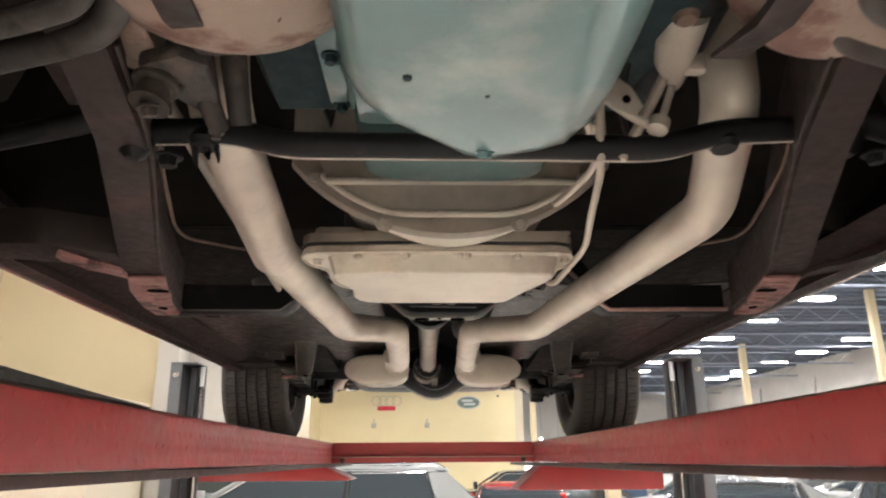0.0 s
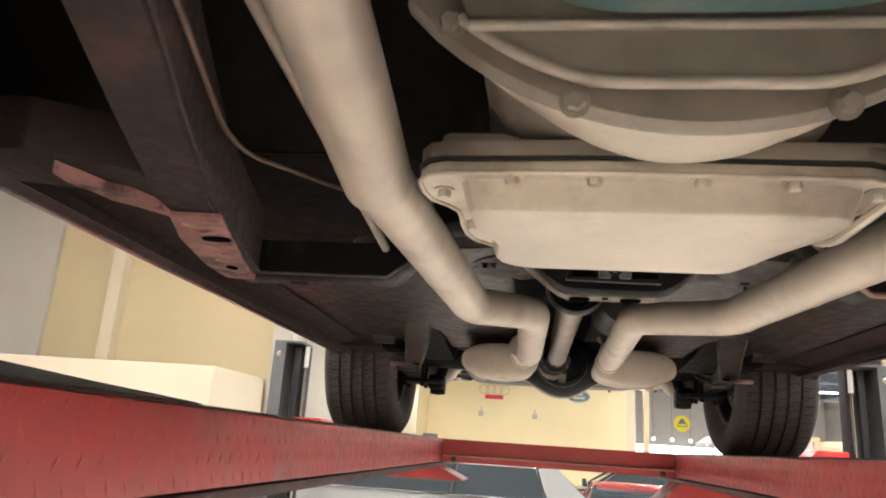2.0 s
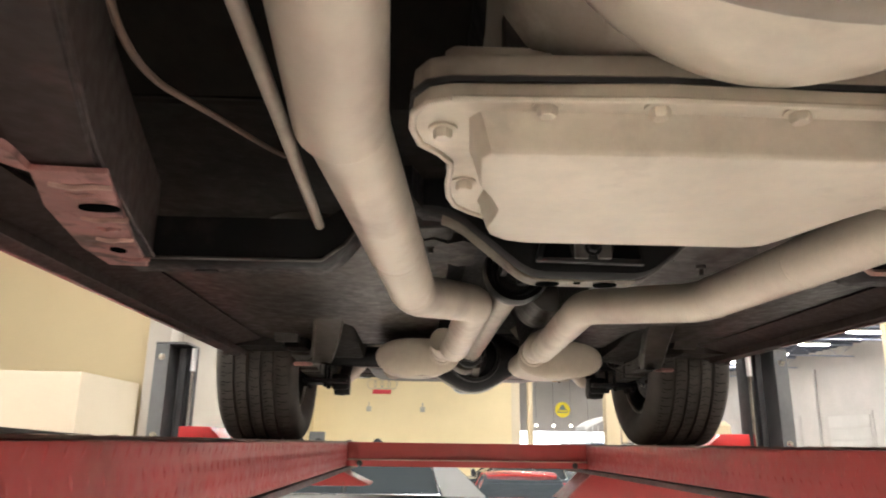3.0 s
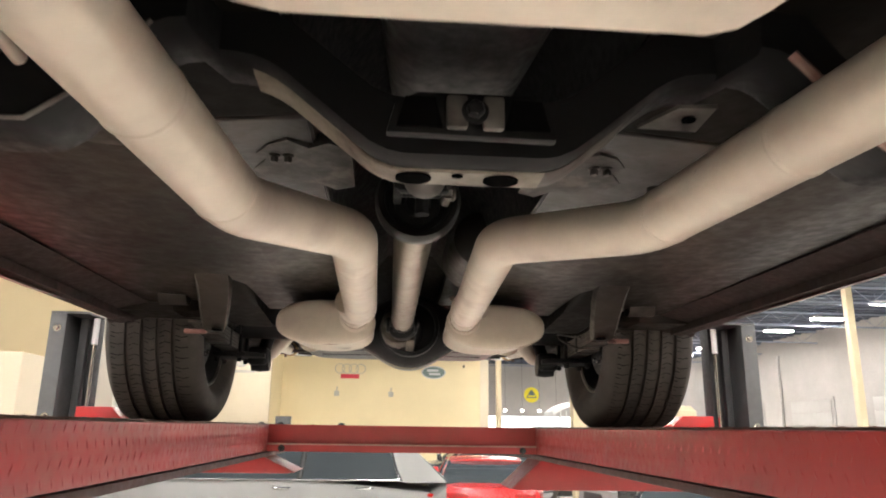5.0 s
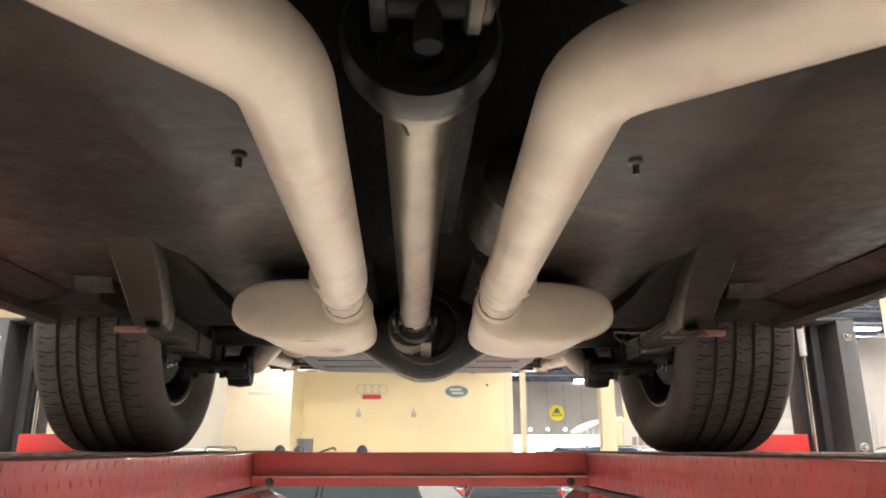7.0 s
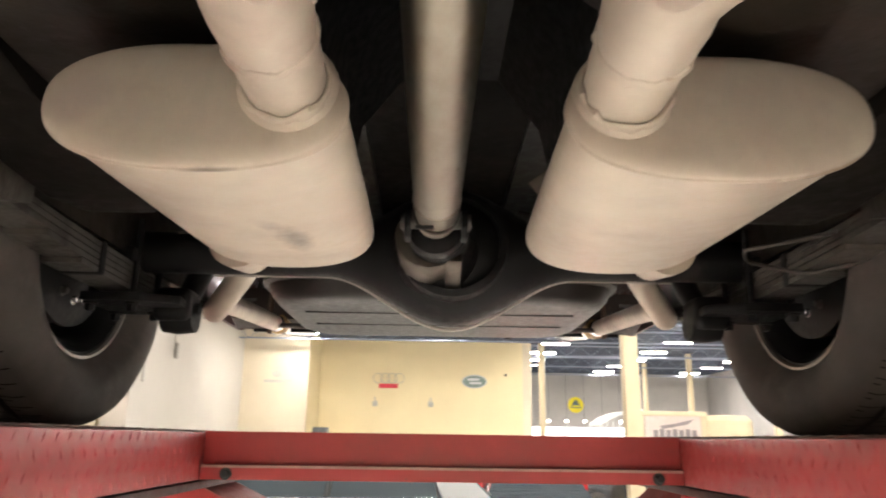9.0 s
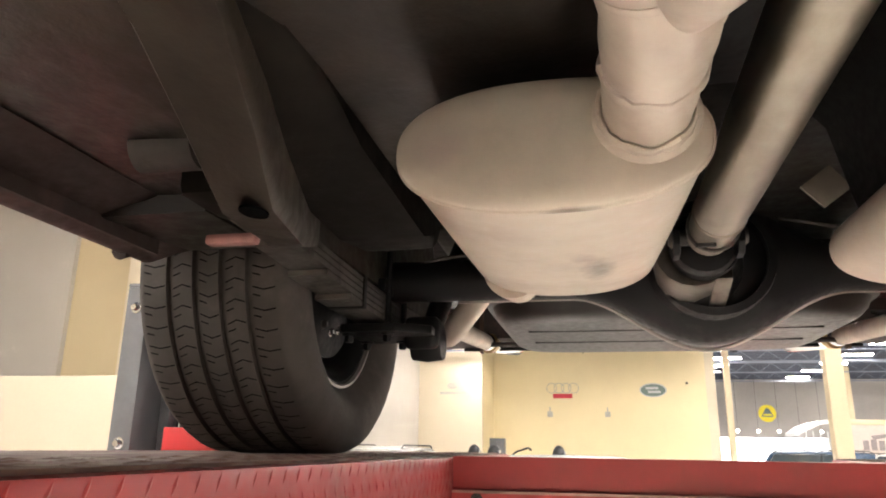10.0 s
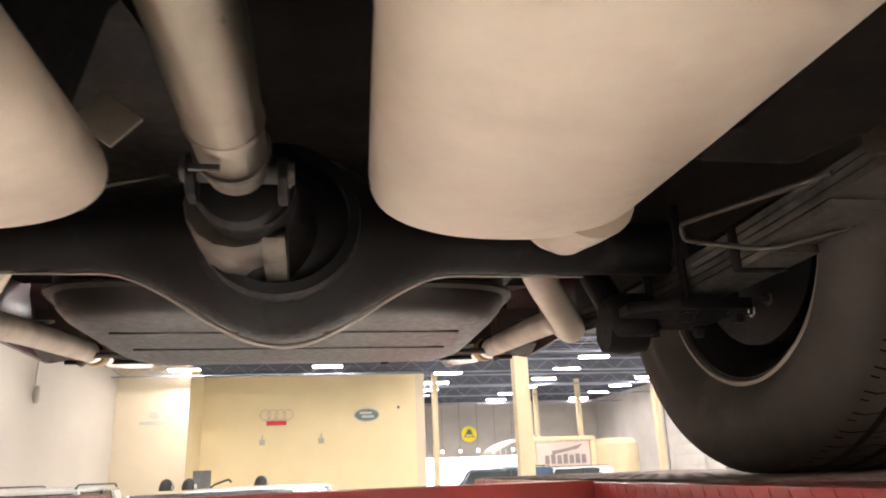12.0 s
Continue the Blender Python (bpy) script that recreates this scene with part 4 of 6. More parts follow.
    part("radiator_panel", box(XC - 0.52, XC + 0.52, -0.56, -0.52, 2.16, 2.6), M_UNDER, car)


body_shell()
underbody()


def wheels():
    def wheel(cx, cy, side):
        e = part("wheel", turned([(0.155, side * 0.02), (0.15, side * 0.05), (0.06, side * 0.055), (0.02, side * 0.06)], (cx, cy, AXLE_Z), (1, 0, 0), 40), M_RIM, car, "black steel wheel with a radial tyre")
        R = WHEEL_R
        prof = [(0.195, -0.098), (0.21, -0.112), (0.24, -0.138), (0.27, -0.144), (0.30, -0.139), (0.317, -0.128), (R - 0.002, -0.116)]
        for c in (-0.069, -0.023, 0.023, 0.069):      # straight grooves between the ribs
            prof += [(R, c - 0.006), (R - 0.008, c - 0.0045), (R - 0.008, c + 0.0045), (R, c + 0.006)]
        prof += [(R - 0.002, 0.116), (0.317, 0.128), (0.30, 0.139), (0.27, 0.144), (0.24, 0.138), (0.21, 0.112), (0.195, 0.098)]
        part("tyre", turned(prof, (cx, cy, AXLE_Z), (1, 0, 0), 96, closed=True), M_TYRE, e, "worn black radial tyre")
        bm = bmesh.new()
        for k in range(62):                # sipes across the ribs
            a = 2 * math.pi * k / 62
            for j, (x0, x1, sk) in enumerate(((-0.114, -0.076, 0.5), (-0.062, -0.030, -0.7), (-0.016, 0.016, 0.7), (0.030, 0.062, -0.7), (0.076, 0.114, 0.5))):
                r = R + 0.0007
                for cut in range(2):
                    b = a + 0.023 * (j % 3) + 0.037 * cut
                    xm_ = (x0 + x1) / 2
                    spans = ((x0, 0, xm_, sk * 0.03), (xm_, sk * 0.03, x1, sk * 0.01)) if cut == 0 else ((x0, 0, x0 + 0.013, sk * 0.02),)
                    for xa, da, xb, db in spans:
                        q = [bm.verts.new((cx + x, cy + r * math.cos(b + d), AXLE_Z + r * math.sin(b + d))) for x, d in ((xa, da), (xb, db), (xb, db + 0.0062), (xa, da + 0.0062))]
                        bm.faces.new(q)
        part("tread_relief", bm, M_HOLE, e, "dark tread sipes", "stuff", soft=False)
        inner = -side
        part("rim", turned([(0.192, inner * 0.10), (0.198, inner * 0.098), (0.194, inner * 0.088), (0.178, inner * 0.08), (0.172, inner * 0.02), (0.165, side * 0.02), (0.16, side * 0.06), (0.15, side * 0.06), (0.158, side * 0.02), (0.164, inner * 0.02), (0.17, inner * 0.075), (0.184, inner * 0.09)], (cx, cy, AXLE_Z), (1, 0, 0), 64, closed=True), M_RIM, e, "black steel rim")
        part("rim_lip", turned([(0.197, inner * 0.101), (0.199, inner * 0.108), (0.204, inner * 0.108), (0.206, inner * 0.102), (0.200, inner * 0.097)], (cx, cy, AXLE_Z), (1, 0, 0), 72, closed=True), M_LIP, e, "bright rim edge")
        part("brake_drum", turned([(0.138, inner * 0.01), (0.138, inner * 0.062), (0.145, inner * 0.066), (0.145, inner * 0.074), (0.12, inner * 0.08), (0.07, inner * 0.086), (0.05, inner * 0.1)], (cx, cy, AXLE_Z), (1, 0, 0), 48), M_BLACK, e, "black brake drum and backing plate")
        for a in (-2.0, -1.1, -1.55, 0.4, 2.6):
            part("drum_bolt", bolt((cx + inner * 0.081, cy + 0.095 * math.cos(a), AXLE_Z + 0.095 * math.sin(a)), (inner, 0, 0), 0.007, 0.009), M_CHROME if a in (-1.55, -1.1) else M_GREY, e)
        return e

    for s in (-1, 1):
        wheel(XC + s * 0.778, AXLE_Y, s)
        wheel(XC + s * 0.762, AXLE_Y - 2.74, s)


wheels()


def bulge(d):
    """Swell of the axle casing round the final drive, 0 on the tubes."""
    return (0.5 + 0.5 * math.cos(math.pi * d / 0.235)) ** 0.95 if d < 0.235 else 0.0


def axle():
    ax = part("rear_axle", bmesh.new(), M_BLACK, car, "black banjo rear axle")
    me = bmesh.new()
    rings = []
    for k in range(61):
        x = XC - 0.66 + 1.32 * k / 60
        d = abs(x - XC - 0.012)
        f = bulge(d)
        rz = 0.040 + 0.092 * f
        ry = 0.040 + 0.075 * f ** 0.8
        rings.append([(x, AXLE_Y + ry * math.cos(a), AXLE_Z + rz * math.sin(a)) for a in (2 * math.pi * i / 28 for i in range(28))])
    loft(rings, into=me)
    crease(me, 60)
    me.to_mesh(ax.data)
    me.free()
    ax.data.materials.clear()
    ax.data.materials.append(M_BLACK)
    # bright ridge along the lower seam
    low = []
    for k in range(49):
        x = XC - 0.44 + 0.88 * k / 48
        d = abs(x - XC - 0.012)
        f = bulge(d)
        low.append((x, AXLE_Y + 0.012 + 0.036 * f, AXLE_Z - 0.040 - 0.092 * f - 0.001))
    part("seam", tube(low, [0.0018 + 0.0018 * bulge(abs(p[0] - XC - 0.012)) for p in low], 8, 0), M_LIP, ax, "bright seam")
    # cover ring, pinion nose and yoke
    part("carrier_flange", turned([(0.085, -0.115), (0.098, -0.112), (0.10, -0.10), (0.10, -0.07), (0.085, -0.065)], (XC + 0.012, AXLE_Y, AXLE_Z), (0, 1, 0), 40, closed=True), M_BLACK, ax)
    nose = part("pinion_nose", turned([(0.088, -0.09), (0.075, -0.13), (0.054, -0.19), (0.048, -0.245), (0.05, -0.25), (0.05, -0.265), (0.03, -0.268)], (XC - 0.014, AXLE_Y + 0.03, AXLE_Z - 0.008), (0, 1, 0), 32), M_BLACK, ax, "greasy black pinion nose")
    part("pinion_rib", prism([(3.16, 2.095), (3.30, 2.056), (3.345, 2.052), (3.36, 2.075), (3.33, 2.13), (3.17, 2.13)], "x", XC - 0.002, XC + 0.026, 0.007), M_NOSE, nose, "worn bright casting rib")
    part("pinion_face", turned([(0.058, -0.05), (0.060, -0.045), (0.060, 0.04), (0.054, 0.05)], (XC - 0.026, AXLE_Y - 0.135, AXLE_Z - 0.014), (0.05, 1, -0.12), 16), M_NOSE, nose, "worn bright bearing boss")
    part("pinion_rib", prism([(3.2, 2.115), (3.34, 2.075), (3.36, 2.09), (3.33, 2.13)], "x", XC - 0.074, XC - 0.059, 0.003), M_BLACK, nose)
    yoke = part("pinion_yoke", turned([(0.030, -0.03), (0.044, -0.026), (0.048, -0.012), (0.046, 0.0), (0.040, 0.018)], (XC - 0.020, 3.135, 2.139), (0, 1, 0), 24), M_BLACK, ax, "black pinion yoke")
    for s in (-1, 1):
        part("yoke_ear", prism([(3.070, 2.128), (3.082, 2.114), (3.105, 2.112), (3.125, 2.120), (3.125, 2.156), (3.080, 2.158), (3.070, 2.150)], "x", XC - 0.019 + s * 0.044 - 0.005, XC - 0.019 + s * 0.044 + 0.005, 0.003), M_BLACK, yoke)
        part("joint_cap", turned([(0.008, -0.007), (0.0125, -0.006), (0.0125, 0.006), (0.008, 0.007)], (XC - 0.019 + s * 0.046, 3.092, 2.14), (1, 0, 0), 18), M_NOSE, yoke, "bright bearing cap")
    for s in (-1, 1):
        X = lambda x: x if s < 0 else mx(x)
        # leaf spring pack: five leaves, each an arc of its own length
        spring = part("leaf_spring", bmesh.new(), M_GREY, car, "greasy five-leaf spring")
        spring.data.materials.clear()
        for i in range(5):
            reach = (0.70, 0.60, 0.47, 0.36, 0.25)[i]
            rear = (0.86, 0.72, 0.56, 0.42, 0.28)[i]
            bm = bmesh.new()
            rings = []
            for k in range(17):
                y = AXLE_Y - reach + (reach + rear) * k / 16
                z = 2.110 - 0.0105 * i + 0.085 * ((y - AXLE_Y) / 0.75) ** 2 * (0.35 if y < AXLE_Y else 1.0)
                x = X(-0.558)
                rings.append([(x - 0.031, y, z), (x + 0.031, y, z), (x + 0.031, y, z + 0.0085), (x - 0.031, y, z + 0.0085)])
            loft(rings, into=bm)
            part("leaf", bm, M_LEAF, spring)
        part("leaf_clip", box(min(X(-0.525), X(-0.591)), max(X(-0.525), X(-0.591)), 3.17, 3.19, 2.068, 2.125, 0.003), M_BLACK, spring, "black leaf clip")
        part("spring_eye", turned([(0.012, -0.034), (0.026, -0.034), (0.026, 0.034), (0.012, 0.034)], (X(-0.558), AXLE_Y - 0.72, 2.135), (1, 0, 0), 20, closed=True), M_GREY, spring)
        plate = part("spring_plate", prism([(X(-0.605), 3.28), (X(-0.605), 3.44), (X(-0.50), 3.44), (X(-0.445), 3.41), (X(-0.44), 3.32), (X(-0.50), 3.28)], "z", 2.044, 2.060, 0.003), M_BLACK, car, "black spring plate with clamps")
        for y in (3.305, 3.415):
            for x in (-0.595, -0.521):
                part("clamp_stud", tube([(X(x), y, 2.028), (X(x), y, 2.20)], 0.006, 8, 0), M_BLACK, plate)
                part("clamp_nut", bolt((X(x), y, 2.044), (0, 0, -1), 0.009, 0.012), M_BLACK, plate)
        part("shock_mount", box(min(X(-0.435), X(-0.505)), max(X(-0.435), X(-0.505)), 3.35, 3.43, 2.022, 2.085, 0.018, 3), M_BLACK, plate, "black shock absorber foot")
        part("shock_bush", turned([(0.01, -0.03), (0.03, -0.03), (0.034, 0), (0.03, 0.03), (0.01, 0.03)], (X(-0.465), 3.40, 2.035), (1, 0, 0), 20), M_BLACK, plate)
        part("spring_pad", box(min(X(-0.52), X(-0.60)), max(X(-0.52), X(-0.60)), 3.28, 3.44, 2.118, 2.145, 0.006), M_BLACK, ax)
        part("shock_absorber", tube([(X(-0.465), 3.40, 2.05), (X(-0.44), 3.50, 2.20), (X(-0.40), 3.60, 2.38)], 0.022, 16, 0.02), M_BLACK, car, "black shock absorber")
        part("brake_hose", tube([(X(-0.60), 3.36, 2.13), (X(-0.45), 3.33, 2.19), (X(-0.30), 3.36, 2.205), (X(-0.1), 3.34, 2.24)], 0.0035, 8, 0.06), M_GREY, ax)
        if s > 0:
            part("parking_cable", tube([(X(-0.475), 2.93, 2.09), (X(-0.47), 2.96, 2.093), (X(-0.465), 3.19, 2.131), (X(-0.475), 3.205, 2.115), (X(-0.52), 3.10, 2.07), (X(-0.60), 3.05, 2.085), (X(-0.66), 3.20, 2.15)], 0.0032, 8, 0.03), M_GREY, car, "grey parking-brake cable")


axle()


def driveline():
    # tubular shaft with a bright band, open front cup and universal joint
    sx = XC - 0.019
    sh = part("drive_shaft", tube([(sx - 0.004, 1.90, 2.136), (sx, 2.96, 2.139)], 0.0335, 32, 0), M_SHAFT, car, "bare steel drive shaft")
    part("shaft_neck", turned([(0.0335, 0), (0.035, 0.004), (0.032, 0.02), (0.032, 0.07), (0.03, 0.085), (0.03, 0.11)], (sx, 2.962, 2.139), (0, 1, 0), 32), M_SHAFT, sh)
    part("weld_ring", turned([(0.0352, -0.004), (0.0362, 0), (0.0352, 0.004)], (sx, 3.03, 2.139), (0, 1, 0), 32), M_GREY, sh)
    part("balance_weight", box(sx - 0.030, sx - 0.004, 2.990, 2.995, 2.1012, 2.1062), M_DARK, sh, "dark scratch")
    part("joint_cross", turned([(0.012, -0.055), (0.012, 0.055)], (sx, 3.09, 2.142), (1, 0, 0), 16), M_GREY, sh)
    part("shaft_scratch", tube([(sx - 0.020, 1.945, 2.1085), (sx - 0.016, 1.950, 2.1055), (sx - 0.013, 1.962, 2.1045)], 0.0016, 6, 0), M_DARK, sh, "short dark gouge")
    cup = part("front_cup", turned([(0.048, -0.050), (0.057, -0.053), (0.0615, -0.045), (0.0615, -0.025), (0.056, -0.012), (0.048, 0.0), (0.036, 0.004), (0.030, -0.002), (0.038, -0.014), (0.046, -0.030)], (sx - 0.004, 1.905, 2.137), (0, 1, 0), 44, closed=True), M_GLOSSBLACK, sh, "black open front cup")
    part("cup_rim", turned([(0.0475, -0.006), (0.051, -0.005), (0.0515, 0.004), (0.0365, 0.014)], (sx - 0.004, 1.905, 2.137), (0, 1, 0), 44), M_SHAFT, cup, "bright rim")
    part("cup_hub", turned([(0.0450, 0.0), (0.042, -0.006), (0.034, -0.006), (0.032, -0.012), (0.020, -0.012), (0.016, -0.022), (0.004, -0.024)], (sx - 0.004, 1.893, 2.137), (0, 1, 0), 36), M_GLOSSBLACK, cup, "stepped black hub")
    part("slip_yoke", turned([(0.023, 0), (0.023, 0.07), (0.028, 0.08), (0.028, 0.100), (0.020, 0.110)], (sx, 1.68, 2.137), (0, 1, 0), 28), M_GREY, sh, "greasy slip yoke")
    ear = [(1.778, 2.122), (1.800, 2.116), (1.835, 2.119), (1.846, 2.130), (1.846, 2.146), (1.835, 2.158), (1.800, 2.162), (1.778, 2.154)]
    fork = part("yoke_fork", prism(ear, "x", sx + 0.026, sx + 0.038, 0.004), M_GREY, sh, "worn greasy fork ear")
    part("fork_ear", prism(ear, "x", sx - 0.040, sx - 0.028, 0.004), M_BLACK, fork)
    part("fork_web", box(sx - 0.036, sx + 0.034, 1.778, 1.796, 2.119, 2.156, 0.006), M_BLACK, fork)
    part("bearing_cap", turned([(0.006, 0.0), (0.0125, 0.001), (0.0135, 0.006), (0.010, 0.009)], (sx + 0.037, 1.826, 2.137), (1, 0, 0), 18), M_NOSE, fork, "bright bearing cap")
    part("ear_face", prism([(1.790, 2.1155), (1.832, 2.1175), (1.832, 2.1190), (1.790, 2.1175)], "x", sx + 0.028, sx + 0.036), M_NOSE, fork, "bright ear end")
    part("joint_pin", turned([(0.010, -0.034), (0.010, 0.034)], (sx, 1.826, 2.137), (1, 0, 0), 16), M_BLACK, fork)
    part("joint_pin", turned([(0.010, -0.034), (0.010, 0.034)], (sx, 1.826, 2.137), (0, 0, 1), 16), M_BLACK, fork)
    # transmission case and tail
    tr = part("transmission", loft([oval_ring(0.90, 0.155, 2.06, 2.30), oval_ring(0.99, 0.15, 2.036, 2.28), oval_ring(1.2, 0.14, 2.036, 2.26), oval_ring(1.3, 0.08, 2.07, 2.22)]), M_BELL, car, "beige-grey cast transmission")
    part("tail_housing", loft([oval_ring(1.298, 0.082, 2.068, 2.222), oval_ring(1.34, 0.07, 2.085, 2.21), oval_ring(1.58, 0.052, 2.10, 2.19), oval_ring(1.68, 0.036, 2.115, 2.18)]), M_BLACK, tr, "greasy black tail housing")
    part("servo_cover", prism([(-0.149, 2.0452), (-0.149, 2.052), (-0.143, 2.0555), (-0.098, 2.0555), (-0.095, 2.0515), (-0.086, 2.0535), (-0.084, 2.0452)], "y", 0.966, 0.996, 0.002), M_CAST, tr, "low cast side cover")
    part("side_boss", prism([(-0.145, 2.0452), (0.20, 2.0452), (0.198, 2.0485), (-0.142, 2.0485)], "y", 0.962, 1.02, 0.001), M_CAST, tr)
    # Dark grease material puts the shade into this plate's colour.
    part("side_plate", box(-0.112, -0.075, 0.985, 1.00, 2.056, 2.105, 0.003), M_GREASE, tr, "shaded side plate")
    # sump of the transmission: flange, sloping walls, flat bottom, bolts
    fl = [(-0.145, 0.958), (-0.02, 0.953), (0.178, 0.957), (0.196, 0.966), (0.204, 0.985), (0.203, 1.03), (0.178, 1.09), (0.150, 1.172), (0.142, 1.186), (0.125, 1.194), (-0.080, 1.194), (-0.104, 1.185), (-0.121, 1.169), (-0.134, 1.152), (-0.140, 1.130),
          (-0.142, 1.100), (-0.141, 1.075), (-0.142, 1.056), (-0.150, 1.040), (-0.163, 1.024), (-0.168, 1.000), (-0.167, 0.978), (-0.158, 0.963)]
    pan = part("transmission_pan", prism(fl, "z", 2.017, 2.027, 0.003), M_PAN, car, "beige stamped transmission pan")
    part("pan_lip", tube([(x, y, 2.0165) for x, y in fl + fl[:1]], 0.0024, 8, 0), M_PAN, pan, "rolled pale lip")
    part("gasket", prism([(x * 1.01 - 0.0002, y) for x, y in fl], "z", 2.0275, 2.031), M_DARK, pan, "dark gasket")
    part("pan_rail", prism(fl, "z", 2.0315, 2.045, 0.002), M_CAST, pan)
    up = [(-0.128, 0.974), (-0.02, 0.971), (0.166, 0.973), (0.181, 0.980), (0.187, 0.995), (0.184, 1.03), (0.162, 1.085), (0.140, 1.160), (0.133, 1.176), (0.120, 1.183), (-0.078, 1.183), (-0.098, 1.176), (-0.112, 1.160), (-0.117, 1.140), (-0.114, 1.112), (-0.113, 1.088), (-0.120, 1.062), (-0.130, 1.038), (-0.132, 1.012), (-0.134, 0.984)]

    def shrink(k, h):
        return [(0.025 + (x - 0.025) * k, 1.08 + (y - 1.08) * (1 - (1 - k) * 1.1)) for x, y in up]

    part("pan_bowl", loft([[(x, y, 2.0175) for x, y in up], [(x, y, 2.013) for x, y in shrink(0.985, 0)], [(x, y, 1.9965) for x, y in shrink(0.955, 0)], [(x, y, 1.9938) for x, y in shrink(0.949, 0)], [(x, y, 1.9926) for x, y in shrink(0.940, 0)], [(x, y, 1.9918) for x, y in shrink(0.86, 0)], [(x, y, 1.9915) for x, y in shrink(0.70, 0)]]), M_PAN, pan, "beige pan bowl")
    for x, y in ((-0.149, 0.999), (-0.090, 0.9635), (-0.025, 0.962), (0.057, 0.962), (0.125, 0.964), (0.193, 0.985), (0.180, 1.062), (0.151, 1.14), (-0.130, 1.094), (0.06, 1.189), (-0.03, 1.189)):
        part("pan_bolt", bolt((x, y, 2.0168), (0, 0, -1), 0.0062, 0.006), M_PAN, pan)
    # bell housing and the half-moon inspection cover in front of it
    bx = XC - 0.008

    def cap(y, r, w, low):
        xs = [-w + 2 * w * k / 20 for k in range(21)]
        return [(bx + x, y, low + r - math.sqrt(r * r - x * x)) for x in xs] + [(bx + w, y, 2.27), (bx - w, y, 2.27)]

    bell = part("bell_housing", loft([cap(0.856, 0.25, 0.186, 2.010), cap(0.875, 0.235, 0.165, 2.010), cap(0.90, 0.19, 0.135, 2.010), cap(0.925, 0.15, 0.112, 2.014), cap(0.945, 0.125, 0.10, 2.022), cap(0.956, 0.115, 0.092, 2.034)]), M_PAN, car, "beige-painted bell housing")
    part("bell_flange", loft([cap(0.838, 0.25, 0.19, 2.005), cap(0.842, 0.252, 0.193, 2.002), cap(0.852, 0.252, 0.193, 2.002), cap(0.856, 0.25, 0.19, 2.005)]), M_CAST, bell, "grey cast flange")
    cov = part("inspection_cover", prism([(bx + a, b) for a, b in ((-0.148, 2.065), (-0.115, 2.043), (-0.072, 2.026), (0.074, 2.026), (0.118, 2.043), (0.148, 2.065), (0.165, 2.12), (-0.165, 2.12))], "y", 0.826, 0.837, 0.003), M_CAST, bell, "grey pressed inspection cover")
    part("cover_lip", tube([(bx - 0.155, 0.832, 2.075), (bx - 0.118, 0.827, 2.045), (bx - 0.072, 0.824, 2.024), (bx + 0.074, 0.824, 2.024), (bx + 0.12, 0.827, 2.045), (bx + 0.155, 0.832, 2.075)], 0.0042, 10, 0.03), M_BELL, cov, "pale rolled lip")
    part("cover_lip", tube([(bx - 0.148, 0.825, 2.065), (bx + 0.146, 0.825, 2.065)], 0.0042, 10, 0), M_BELL, cov, "pale rolled lip")
    for x, z in ((-0.048, 2.017), (0.112, 2.017), (-0.130, 2.074), (0.192, 2.074)):
        part("cover_bolt", bolt((x, 0.8375, z), (0, -1, -0.25), 0.007, 0.008), M_CAST, cov)
    part("pan_heel", loft([[(x, y, z) for x, z in oval(bx + 0.002, 2.095, 0.105, 0.042, 4.0, 36)] for y in (0.69, 0.795)] + [[(x, 0.805, z) for x, z in oval(bx + 0.002, 2.095, 0.098, 0.036, 4.0, 36)]]), M_TEAL, cov, "teal-painted rear end of the oil pan")
    # transmission cross member: low in the middle, humped over both pipes
    def xz(x):
        d = x - XC
        a = abs(d)
        if a < 0.07:
            return 2.021
        if a < 0.16:
            return 2.021 + (a - 0.07) / 0.09 * 0.074
        if a < 0.24:
            return 2.095 + 0.006 * math.sin((a - 0.16) / 0.08 * math.pi)
        if a < 0.30:
            return 2.095 - (a - 0.24) / 0.06 * 0.077
        return 2.018
    rings = []
    for k in range(81):
        x = XC - 0.53 + 1.06 * k / 80
        z = (xz(x - 0.012) + xz(x) + xz(x + 0.012)) / 3
        a = abs(x - XC)
        y0 = 1.375 if a > 0.2 else 1.425
        y1 = 1.445 if a > 0.2 else 1.482
        rings.append([(x, y0, z + 0.004), (x, y0 + 0.006, z), (x, y1 - 0.006, z), (x, y1, z + 0.004), (x, y1, z + 0.05), (x, y0, z + 0.05)])
    xm = part("cross_member", loft(rings), M_BLACK, car, "dark steel transmission cross member")
    for s, r, worn, say in ((-1, 0.0020, M_LEAF, "thin worn edge"), (1, 0.0042, M_PALE, "pale worn edge")):
        edge = [(XC + s * (0.235 + 0.30 * k / 12), 1.3745, xz(XC + s * (0.235 + 0.30 * k / 12)) + 0.0025) for k in range(13)]
        part("worn_edge", tube(edge, r, 6, 0), worn, xm, say)
    face, scuffed = [], []
    for k in range(33):
        x = XC - 0.175 + 0.30 * k / 32
        z = (xz(x - 0.012) + xz(x) + xz(x + 0.012)) / 3
        edge = 0.006 * min(1.0, abs(k - 16) / 16) ** 2
        ring = [(x, 1.448 - edge, z - 0.0005), (x, 1.449, z - 0.0022), (x, 1.4795, z - 0.0022), (x, 1.4835, z + 0.006), (x, 1.4825, z + 0.008), (x, 1.448, z + 0.001)]
        if x < 0.1:
            face.append(ring)
        if not scuffed and x >= 0.1:
            scuffed.append(face[-1])
        if x >= 0.1:
            scuffed.append(ring)
    part("wear_face", loft(face), M_SCRUB, xm, "bare grey worn face")
    part("scuffed_face", loft(scuffed), M_GREY, xm, "scuffed brown face")
